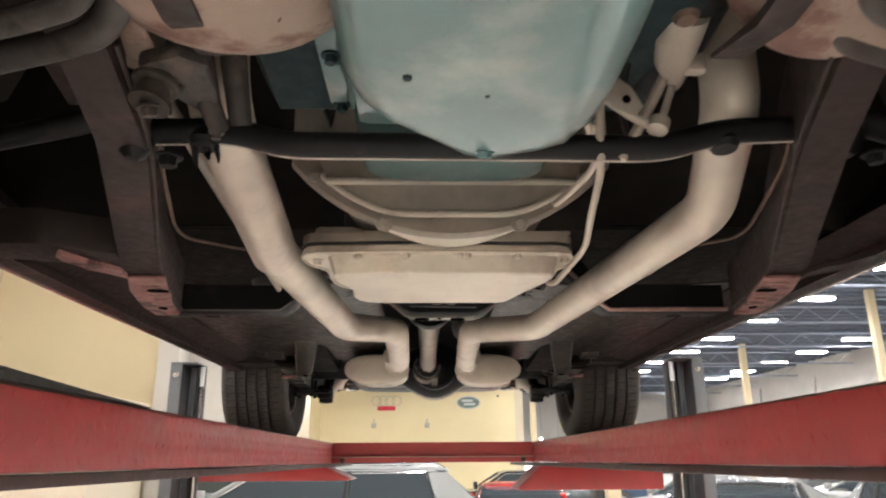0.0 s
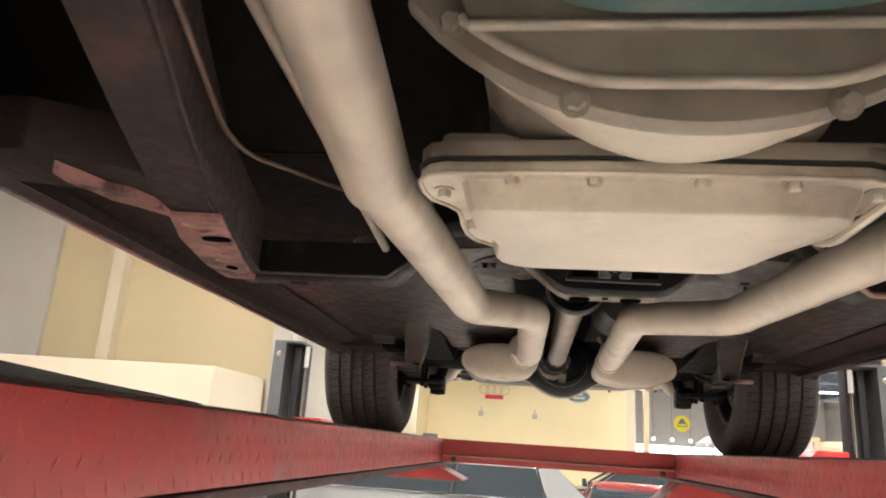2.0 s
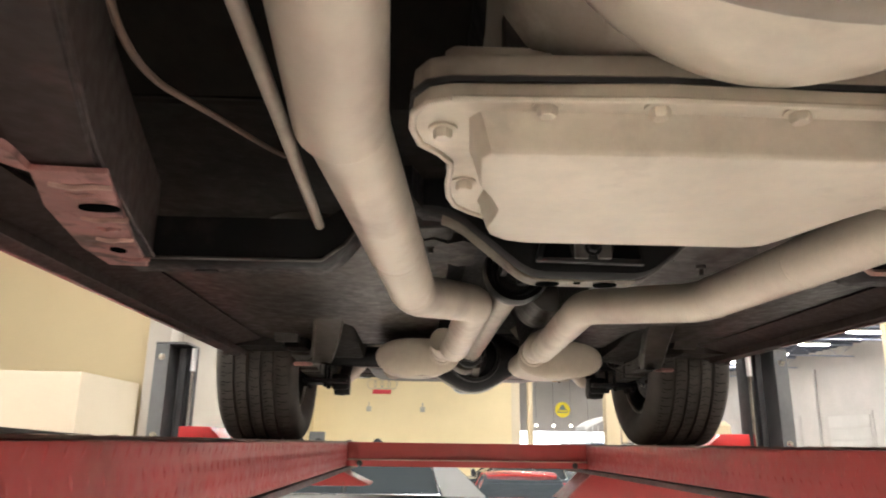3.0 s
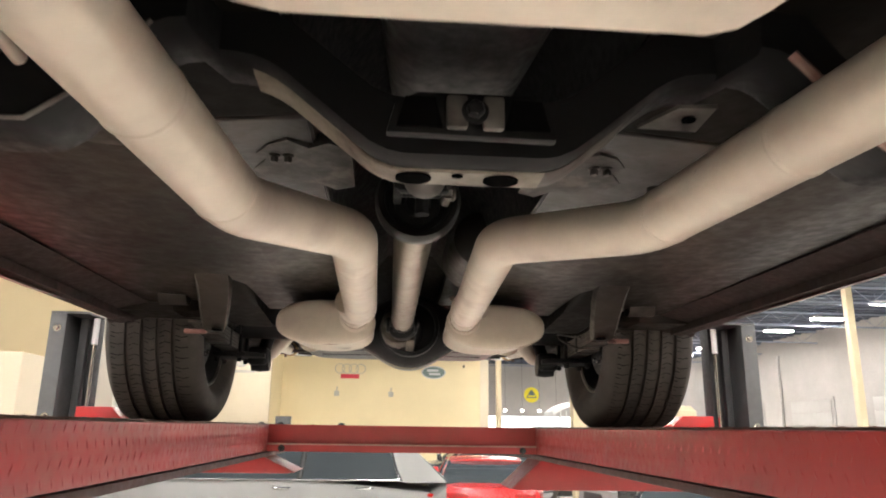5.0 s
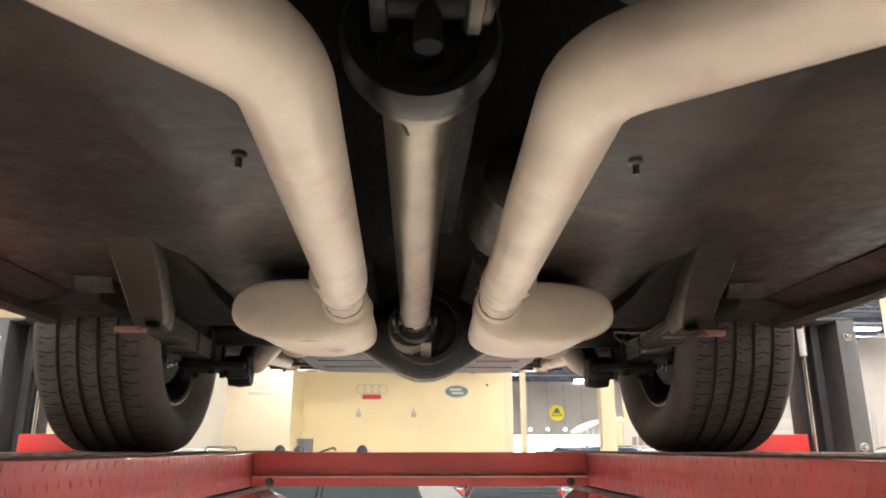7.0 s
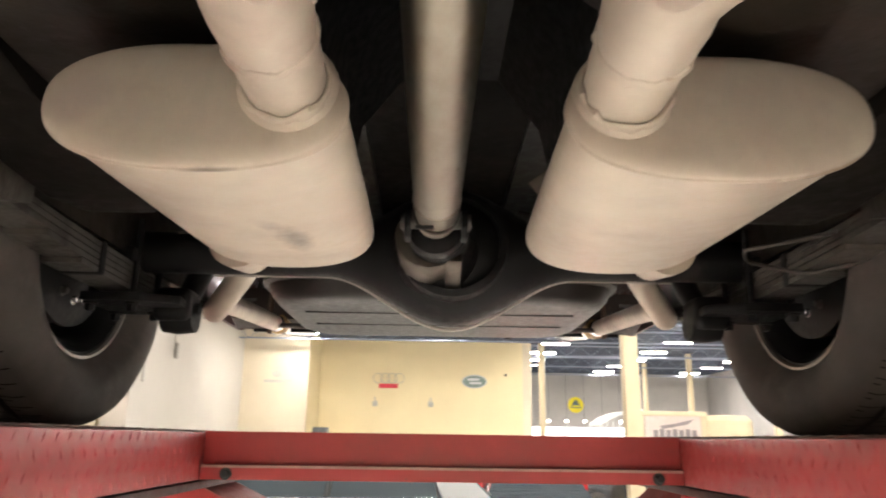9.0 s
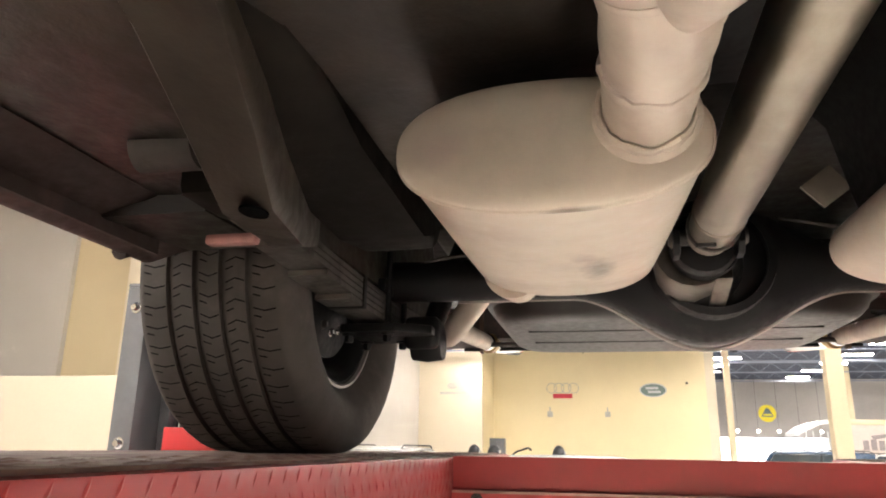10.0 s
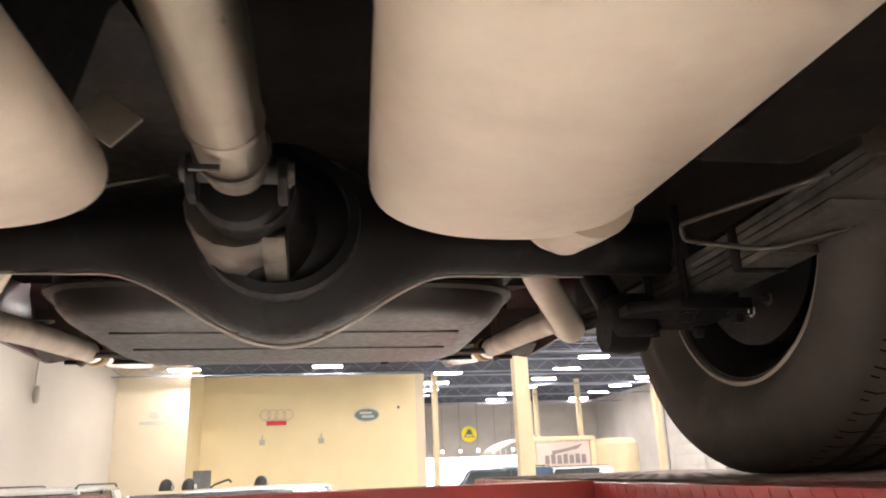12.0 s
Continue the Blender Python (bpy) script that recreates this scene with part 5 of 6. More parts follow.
    for x in (-0.005, 0.066):
        part("hole", prism(oval(x, 1.462, 0.0145, 0.013, 2.0, 26), "z", 2.0168, 2.0183), M_HOLE, xm, "dark round hole")
    part("hole", prism(oval(0.030, 1.454, 0.0045, 0.004, 2.0, 14), "z", 2.0168, 2.0183), M_HOLE, xm)
    for s in (-1, 1):
        part("slot", prism(oval(XC + s * 0.445, 1.415, 0.014, 0.006, 2.4, 18), "z", 2.0135, 2.0155), M_DARK, xm, "dark slot")
    part("foot", prism([(0.194, 1.492), (0.214, 1.448), (0.246, 1.444), (0.249, 1.494)], "z", 2.083, 2.087, 0.001), M_LEAF, xm, "grey bracket foot")
    part("foot_hole", prism(oval(0.231, 1.468, 0.006, 0.006, 2.0, 16), "z", 2.0812, 2.0826), M_HOLE, xm, "dark hole")
    part("mount_bracket", prism([(XC - 0.068, 2.032), (XC - 0.062, 2.056), (XC - 0.045, 2.066), (XC + 0.040, 2.066), (XC + 0.055, 2.056), (XC + 0.060, 2.030)], "y", 1.40, 1.412, 0.003), M_BLACK, xm, "dark mount bracket")
    for dx in (-0.043, 0.037):
        part("window", prism([(XC + dx - 0.017, 2.036), (XC + dx + 0.017, 2.036), (XC + dx + 0.011, 2.060), (XC + dx - 0.011, 2.060)], "y", 1.3965, 1.3985), M_HOLE, xm, "dark opening")
    for dx in (-0.024, 0.003):
        part("mount_pillar", box(XC + dx, XC + dx + 0.016, 1.390, 1.3985, 2.034, 2.060, 0.003), M_LEAF, xm, "grey mount pillar")
    part("mount_bolt", bolt((XC - 0.003, 1.391, 2.047), (0, -1, 0), 0.007, 0.007), M_BLACK, xm)
    bx0, bx1, bz = -0.020, 0.052, 2.108
    part("tail_bracket", prism([(bx0, bz), (bx0 + 0.002, bz - 0.007), (bx0 + 0.020, bz - 0.012), (bx1 - 0.030, bz - 0.013), (bx1 - 0.004, bz - 0.006), (bx1, bz), (bx1 - 0.030, bz - 0.0075), (bx0 + 0.020, bz - 0.0065)], "y", 1.655, 1.682), M_PAN, tr, "pale bent bracket")
    part("tail_mount", turned([(0.006, -0.014), (0.024, -0.012), (0.031, -0.002), (0.031, 0.01)], (0.016, 1.63, 2.110), (0, 0, 1), 24), M_BELL, tr, "rounded pale mount")


def oval_ring(y, hw, z0, z1):
    return [(x, y, z) for x, z in oval(XC - 0.01, (z0 + z1) / 2, hw, (z1 - z0) / 2, 3.2, 28)]


driveline()


def engine():
    # sump: sloping walls, rounded bottom with a keel at the drain plug
    def ring(z, g, rear):
        pts = [(-0.050 - g, 0.05), (-0.053 - g, 0.36), (-0.053 - g, 0.485 + rear), (-0.046 - g * 0.8, 0.525 + rear), (-0.030 - g * 0.4, 0.553 + rear), (0.01, 0.587 + rear), (0.035, 0.606 + rear), (0.052, 0.611 + rear), (0.070, 0.608 + rear),
               (0.095, 0.606 + rear), (0.120 + g * 0.3, 0.592 + rear), (0.133 + g * 0.8, 0.560 + rear), (0.138 + g, 0.50 + rear), (0.135 + g, 0.36), (0.13 + g, 0.05)]
        return [(x, y, z) for x, y in pts]
    sump = part("oil_pan", loft([ring(2.104, 0.022, 0.03), ring(2.06, 0.014, 0.022), ring(2.02, 0.006, 0.010), ring(2.010, 0.0, 0.003), ring(2.004, -0.008, -0.006), ring(2.001, -0.02, -0.018), ring(1.999, -0.045, -0.05)]), M_TEAL, car, "glossy teal engine oil pan with dents")
    for v in sump.data.vertices:
        if v.co.z < 2.02:
            v.co.z -= 0.006 * math.exp(-((v.co.x - 0.05) ** 2 + (v.co.y - 0.60) ** 2) / 0.0012)
            v.co.z += 0.003 * math.exp(-((v.co.x + 0.02) ** 2 + (v.co.y - 0.46) ** 2) / 0.0008)
    part("drain_plug", bolt((0.050, 0.592, 1.9985), (0, 0.4, -1), 0.0065, 0.005), M_TEAL, sump, "teal drain plug")
    for x, y, r in ((-0.012, 0.476, 0.0038), (0.045, 0.50, 0.0022)):
        part("chip", turned([(r, -0.003), (r * 0.8, 0.0006), (r * 0.3, 0.0008)], (x, y, 2.0012 if x < -0.02 else 1.9998), (0, 0, -1), 9), M_TEALDARK, sump, "small dark paint chip")
    # rail of the pan with bolts between raised strips
    fl = part("pan_flange", prism([(-0.098, 0.03), (-0.098, 0.705), (-0.09, 0.722), (0.165, 0.722), (0.173, 0.705), (0.173, 0.03)], "z", 2.1045, 2.1105, 0.002), M_TEAL, sump, "teal pan rail")
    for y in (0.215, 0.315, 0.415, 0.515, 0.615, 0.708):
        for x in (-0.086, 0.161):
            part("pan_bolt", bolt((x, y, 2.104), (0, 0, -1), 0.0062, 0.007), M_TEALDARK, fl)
    for y in (0.265, 0.365, 0.465, 0.565, 0.662):
        for x in (-0.086, 0.161):
            part("strip", prism([(x - 0.008, y - 0.036), (x + 0.008, y - 0.036), (x + 0.010, y), (x + 0.008, y + 0.036), (x - 0.008, y + 0.036), (x - 0.010, y)], "z", 2.1005, 2.1042, 0.0015), M_TEAL, fl)
    part("pan_rear_step", box(-0.068, 0.145, 0.60, 0.70, 2.072, 2.1043, 0.012, 2), M_TEAL, sump, "shallow rear end of the pan")
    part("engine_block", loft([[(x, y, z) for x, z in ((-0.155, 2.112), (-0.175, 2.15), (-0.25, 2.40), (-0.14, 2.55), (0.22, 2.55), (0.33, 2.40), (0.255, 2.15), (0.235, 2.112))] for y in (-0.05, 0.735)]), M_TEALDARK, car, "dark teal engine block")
    # starter, its bracket and the shift linkage
    st = part("starter_motor", tube([(0.245, 0.44, 2.165), (0.236, 0.69, 2.135)], 0.034, 22, 0), M_BLACK, car, "dark starter motor with a pale nose")
    part("nose", loft([[(x, y, z) for x, z in oval(c, h, w, v, 2.4, 20)] for y, c, h, w, v in ((0.570, 0.230, 2.125, 0.020, 0.018), (0.60, 0.230, 2.118, 0.022, 0.018), (0.635, 0.236, 2.112, 0.018, 0.014), (0.652, 0.242, 2.108, 0.012, 0.010), (0.662, 0.246, 2.103, 0.006, 0.006))]), M_BELL, st, "grey cast nose")
    part("nose_lug", box(0.246, 0.266, 0.625, 0.64, 2.098, 2.118, 0.005, 2), M_BELL, st)
    part("bracket", prism([(0.170, 2.090), (0.176, 2.066), (0.198, 2.056), (0.206, 2.068), (0.196, 2.088), (0.184, 2.098)], "y", 0.640, 0.644, 0.001), M_BELL, st, "grey bracket")
    part("bracket_hole", prism(oval(0.190, 2.074, 0.004, 0.004, 2.0, 12), "y", 0.6382, 0.6396), M_HOLE, st)
    part("link_rod", tube([(0.222, 0.645, 2.052), (0.246, 0.66, 2.108)], 0.0038, 10, 0), M_LIP, st, "bright link rod")
    part("rod_end", turned([(0.004, -0.008), (0.010, -0.006), (0.010, 0.006), (0.004, 0.008)], (0.220, 0.645, 2.050), (0.4, 0.2, 1), 14), M_BELL, st)
    part("link_rod", tube([(0.172, 0.645, 2.078), (0.20, 0.648, 2.058), (0.222, 0.648, 2.048)], 0.0048, 10, 0.02), M_BELL, st)
    part("link_rod", tube([(0.186, 0.66, 2.022), (0.206, 0.655, 2.055), (0.232, 0.65, 2.105)], 0.0055, 8, 0.02), M_BELL, st)
    part("dipstick_tube", tube([(0.167, 0.66, 2.02), (0.163, 0.64, 2.07), (0.170, 0.60, 2.105)], 0.0042, 8, 0.03), M_BELL, st, "thin pale tube")
    part("cable_loom", tube([(0.20, 0.60, 2.15), (0.19, 0.66, 2.10), (0.205, 0.69, 2.06), (0.235, 0.70, 2.055)], 0.006, 8, 0.03), M_BLACK, st, "black cable")
    # cooler lines from the transmission
    part("cooler_line", tube([(0.165, 0.70, 2.09), (0.19, 0.76, 2.06), (0.175, 0.80, 2.05), (0.155, 0.84, 2.04), (0.125, 0.90, 2.045)], 0.004, 8, 0.03), M_PAN, car, "thin pale cooler line")
    part("cooler_line", tube([(0.175, 0.70, 2.08), (0.195, 0.765, 2.055), (0.205, 0.87, 2.035), (0.215, 0.95, 2.02), (0.195, 1.08, 2.002), (0.185, 1.105, 2.01), (0.20, 1.10, 2.03)], 0.0045, 8, 0.025), M_PAN, car, "thin pale cooler line")
    # steering centre link in front of the pipes, with a pale lower edge
    run = [(-0.275, 0.672, 2.054), (-0.18, 0.670, 2.054), (-0.135, 0.662, 2.036), (0.23, 0.662, 2.034), (0.285, 0.668, 2.055), (0.40, 0.68, 2.066), (0.425, 0.69, 2.07)]
    cl = part("centre_link", tube(run, 0.0125, 16, 0.035), M_BLACK, car, "dark steering centre link")
    part("worn_edge", tube([(x, y + 0.003, z - 0.0118) for x, y, z in run[:-1]], 0.0016, 6, 0.035), M_BELL, cl, "thin pale edge")
    for s in (-1, 1):
        X = (lambda v: v) if s < 0 else mx
        x0 = -0.275 if s < 0 else 0.425
        y0, z0 = (0.672, 2.056) if s < 0 else (0.69, 2.07)
        joint = part("ball_joint", turned([(0.006, -0.03), (0.013, -0.024), (0.019, -0.008), (0.020, 0.008), (0.014, 0.022), (0.008, 0.03)], (x0, y0, z0 - 0.002), (0.1, 0.1, 1), 18), M_BLACK, cl, "greasy ball joint")
        part("stud_nut", bolt((x0 + 0.03, y0 + 0.002, z0 - 0.026), (0, 0, -1), 0.009, 0.009), M_BLACK, joint)
        part("tie_rod", tube([(x0 + 0.02 * -s, y0 + 0.01, 2.092), (x0 + s * 0.02, y0 + 0.008, 2.084), (x0 + s * 0.065, y0 + 0.008, 2.066), (x0 + s * 0.15, 0.69, 2.052), (X(-0.68), 0.68, 2.02)], [0.014, 0.015, 0.012, 0.011, 0.0105], 14, 0), M_BLACK, car, "dark tie rod")
        # torn boot: a cup with three hanging shreds
        bt = part("boot", turned([(0.008, 0.010), (0.014, 0.006), (0.0155, -0.004), (0.012, -0.010)], (X(-0.212), 0.672, 2.047), (0, 0.1, 1), 16), M_BLACK, cl, "torn black rubber boot")
        if s < 0:
            for dx, dz, w in ((-0.008, 0.028, 0.0028), (0.001, 0.020, 0.0035), (0.010, 0.024, 0.0022)):
                part("shred", tube([(-0.212 + dx, 0.670, 2.044), (-0.210 + dx * 1.2, 0.674, 2.044 - dz * 0.6), (-0.206 + dx * 1.1, 0.668, 2.044 - dz)], [w * 1.6, w, w * 0.4], 6, 0), M_BLACK, bt)
        # pitman or idler arm: bushes, washers, arm and pin
        if s > 0:
            break
        arm = part("idler_arm", prism([(X(-0.236), 0.560), (X(-0.196), 0.545), (X(-0.176), 0.560), (X(-0.182), 0.60), (X(-0.190), 0.645), (X(-0.206), 0.648), (X(-0.214), 0.61), (X(-0.232), 0.585)], "z", 2.058, 2.074, 0.006), M_GREASE, car, "greasy steering arm with bushes")
        part("washer", turned([(0.006, -0.004), (0.019, -0.003), (0.020, 0.0), (0.018, 0.004), (0.006, 0.005)], (X(-0.226), 0.580, 2.053), (0.15, 0.25, 1), 22), M_GREASE, arm)
        part("bush", turned([(0.006, -0.009), (0.012, -0.008), (0.015, 0.0), (0.013, 0.008)], (X(-0.227), 0.578, 2.042), (0.15, 0.25, 1), 20), M_GREASE, arm, "greasy rubber bush")
        part("washer", turned([(0.006, -0.003), (0.017, -0.002), (0.017, 0.002), (0.006, 0.003)], (X(-0.228), 0.577, 2.034), (0.15, 0.25, 1), 22), M_GREASE, arm)
        part("arm_nut", bolt((X(-0.228), 0.576, 2.031), (0.15, 0.25, -1), 0.007, 0.007), M_GREASE, arm)
        part("arm_pin", tube([(X(-0.200), 0.600, 2.10), (X(-0.196), 0.628, 2.060), (X(-0.190), 0.648, 2.044)], [0.012, 0.0105, 0.009], 14, 0), M_GREASE, arm)
        part("pin_sleeve", tube([(X(-0.178), 0.610, 2.13), (X(-0.172), 0.650, 2.050)], [0.013, 0.0105], 14, 0), M_GREASE, arm, "dusty steel sleeve")
        part("pin_nut", bolt((X(-0.196), 0.655, 2.046), (0, 0, -1), 0.005, 0.006), M_GREY, arm)
        part("frame_bracket", prism([(0.455, 2.10), (0.54, 2.078), (0.575, 2.070), (0.59, 2.088), (0.57, 2.12), (0.47, 2.15)], "x", X(-0.275), X(-0.222), 0.006), M_TAN, arm, "dusty pinkish frame bracket")
        part("bracket_lip", tube([(X(-0.272), 0.50, 2.088), (X(-0.262), 0.565, 2.072), (X(-0.22), 0.59, 2.070)], 0.006, 8, 0.03), M_TAN, arm)
        part("gusset", prism([(X(-0.262), 2.052), (X(-0.215), 2.046), (X(-0.205), 2.060), (X(-0.215), 2.095), (X(-0.255), 2.10)], "y", 0.588, 0.596, 0.002), M_GREASE, arm, "dusty brown gusset plate")
    for s in (-1, 1):
        X = (lambda v: v) if s < 0 else mx
        # lower control arm with its spring pan
        lca = part("control_arm", prism([(X(-0.10), 0.20), (X(-0.30), 0.24), (X(-0.62), 0.36), (X(-0.64), 0.43), (X(-0.60), 0.47), (X(-0.34), 0.50), (X(-0.12), 0.50)], "z", 2.118, 2.14, 0.008), M_RAIL, car, "red-brown lower control arm")
        part("spring_pan", turned([(0.103, 0.05), (0.103, 0.0), (0.094, -0.020), (0.066, -0.038), (0.030, -0.044), (0.004, -0.045)], ((-0.142 if s < 0 else 0.325), 0.462, 2.096), (0.05 * s, 0.12, 1), 40), M_TAN, lca, "dusty pale spring pan")
        part("pan_strap", prism([(0.33, 2.050), (0.48, 2.046), (0.56, 2.068), (0.56, 2.074), (0.48, 2.052), (0.33, 2.056)], "x", X(-0.185), X(-0.158), 0.002), M_RAIL, lca, "red-brown strap")
        part("pan_dent", turned([(0.010, 0.003), (0.007, -0.001), (0.002, -0.0015)], (X(-0.11), 0.485, 2.0545), (0, 0.1, 1), 14), M_RUST, lca, "dark drain dimple")
        part("arm_flange", tube([(X(-0.335), 0.66, 2.085), (X(-0.325), 0.55, 2.108), (X(-0.315), 0.46, 2.13)], 0.003, 6, 0.02), M_TAN, car, "pale bracket edge")
        part("stay_bracket", prism([(0.50, 2.115), (0.66, 2.075), (0.668, 2.083), (0.66, 2.11), (0.52, 2.14)], "x", X(-0.34), X(-0.305), 0.004), M_RAIL, car, "red-brown stay bracket")
        part("sway_bar", tube([(X(-0.16), 0.36, 2.10), (X(-0.236), 0.465, 2.050), (X(-0.274), 0.481, 2.050), (X(-0.305), 0.492, 2.050), (X(-0.42), 0.53, 2.05), (X(-0.66), 0.55, 2.05)], 0.0095, 14, 0.05), M_GREY, car, "dusty grey bar")
        part("strut_rod", tube([(X(-0.19), 0.44, 2.10), (X(-0.235), 0.507, 2.057), (X(-0.283), 0.528, 2.057), (X(-0.336), 0.546, 2.057), (X(-0.46), 0.59, 2.05), (X(-0.64), 0.62, 2.04)], 0.0125, 14, 0.05), M_GREY, car, "dusty grey rod")
    part("frame_cross_beam", box(XC - 0.30, XC + 0.30, 0.12, 0.34, 2.15, 2.2, 0.015), M_RAIL, car, "red-oxide front cross beam")


engine()


def rear_end():
    # fuel tank with its pressed edge and straps, rear valance and bumper
    def outline(z, k):
        return [(x, y, z) for x, y in oval(XC, 4.09, 0.45 - k, 0.355 - k, 7.0, 56)]
    tank = part("fuel_tank", loft([outline(2.31, 0.0), outline(2.205, 0.0), outline(2.200, -0.012), outline(2.194, -0.012), outline(2.189, 0.002), outline(2.168, 0.010), outline(2.154, 0.022), outline(2.146, 0.042), outline(2.1425, 0.075), outline(2.141, 0.14)]), M_TANK, car, "satin black fuel tank with rounded corners")
    for y, r in ((3.93, 0.0026), (4.13, 0.0026)):
        part("rib", tube([(XC - 0.36, y, 2.1408), (XC + 0.36, y, 2.1408)], r, 8, 0), M_TANK, tank)
    v = part("rear_valance", prism([(4.50, 2.32), (4.52, 2.215), (4.60, 2.19), (4.74, 2.215), (4.78, 2.30), (4.76, 2.30), (4.73, 2.225), (4.60, 2.205), (4.535, 2.225), (4.52, 2.32)], "x", XC - 0.72, XC + 0.72), M_RAIL, car, "dark maroon rear valance")
    part("bumper", loft([[(XC + w, y, z) for y, z in ((4.80 - c, 2.33), (4.84 - c, 2.36), (4.845 - c, 2.40), (4.82 - c, 2.44), (4.80 - c, 2.44))] for w, c in ((-0.8, 0.16), (-0.7, 0.03), (-0.3, 0.0), (0.3, 0.0), (0.7, 0.03), (0.8, 0.16))]), M_CHROME, car, "chrome rear bumper")
    part("valance_seam", tube([(XC - 0.6, 4.47, 2.185), (XC + 0.6, 4.47, 2.185)], 0.008, 8, 0), M_GREY, car)
    part("valance_seam", tube([(XC - 0.66, 4.60, 2.186), (XC + 0.66, 4.60, 2.186)], 0.006, 8, 0), M_BLACK, car)
    for s in (-1, 1):
        part("boot_rail", box(XC + s * 0.50 - 0.035, XC + s * 0.50 + 0.035, 3.5, 4.6, 2.30, 2.38, 0.01), M_UNDER, car)
        part("valance_tab", box(XC + s * 0.235, XC + s * 0.245 + 0.012, 4.50, 4.515, 2.155, 2.22), M_BLACK, v)
        part("bracket_plate", prism([(XC + s * 0.138, 2.242), (XC + s * 0.170, 2.206), (XC + s * 0.213, 2.238), (XC + s * 0.184, 2.276)], "y", 3.180, 3.186, 0.001), M_CAST, car, "dull pale hanger bracket")
    bm = prism([(XC - 0.9, 2.42), (XC + 0.9, 2.42), (XC + 0.9, 2.44), (XC - 0.9, 2.44)], "y", 2.9, 4.6)
    # Blackened: the shade above the axle is put into its colour.
    part("boot_floor", bm, M_RECESS, car)
    part("tunnel_tank", turned([(0.03, -0.16), (0.06, -0.14), (0.07, -0.05), (0.07, 0.07), (0.05, 0.11)], (XC + 0.135, 2.45, 2.215), (0, 1, 0), 24), M_UNDER, car, "dark rounded resonator bulge")


rear_end()

# ---- chassis warped to the camera's view ----
# The parts above stand on a nominal length; warped here to fit the camera's view, shorter and narrower towards the
# tail.
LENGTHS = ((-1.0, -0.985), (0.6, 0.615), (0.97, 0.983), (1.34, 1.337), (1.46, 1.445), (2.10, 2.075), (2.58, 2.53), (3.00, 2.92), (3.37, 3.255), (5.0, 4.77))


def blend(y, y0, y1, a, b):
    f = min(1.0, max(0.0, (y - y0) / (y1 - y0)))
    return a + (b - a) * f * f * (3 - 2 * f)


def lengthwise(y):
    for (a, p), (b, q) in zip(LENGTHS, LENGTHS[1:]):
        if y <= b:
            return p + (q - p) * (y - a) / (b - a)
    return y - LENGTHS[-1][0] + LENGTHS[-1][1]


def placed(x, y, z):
    """Where a point of the nominal chassis goes to fit the camera's view."""
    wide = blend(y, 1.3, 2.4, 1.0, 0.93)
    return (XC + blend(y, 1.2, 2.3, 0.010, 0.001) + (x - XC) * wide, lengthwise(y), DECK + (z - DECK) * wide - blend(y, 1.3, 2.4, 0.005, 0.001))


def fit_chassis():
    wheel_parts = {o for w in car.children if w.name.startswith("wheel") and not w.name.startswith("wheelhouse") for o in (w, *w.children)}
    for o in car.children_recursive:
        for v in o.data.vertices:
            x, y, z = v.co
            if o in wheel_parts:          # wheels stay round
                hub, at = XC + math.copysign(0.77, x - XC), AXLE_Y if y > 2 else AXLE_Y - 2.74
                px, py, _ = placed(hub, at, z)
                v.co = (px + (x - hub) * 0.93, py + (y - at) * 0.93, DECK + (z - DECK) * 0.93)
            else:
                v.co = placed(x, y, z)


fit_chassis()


def bead(centre, axis, radius, thick, seed):
    """An uneven ring of weld round a pipe."""
    rnd = random.Random(seed)
    w = Vector(axis).normalized()
    u = w.orthogonal().normalized()
    v = w.cross(u)
    rings = []
    for k in range(36):
        a = 2 * math.pi * k / 36
        d = u * math.cos(a) + v * math.sin(a)
        t, shift = thick * (0.55 + 0.75 * rnd.random()), 0.004 * (rnd.random() - 0.5)
        c = Vector(centre) + d * radius + w * shift
        rings.append([c + d * t * 0.7 * math.cos(q) + w * t * 1.3 * math.sin(q) for q in (math.pi * 2 * i / 8 for i in range(8))])
    return loft(rings, closed=True)


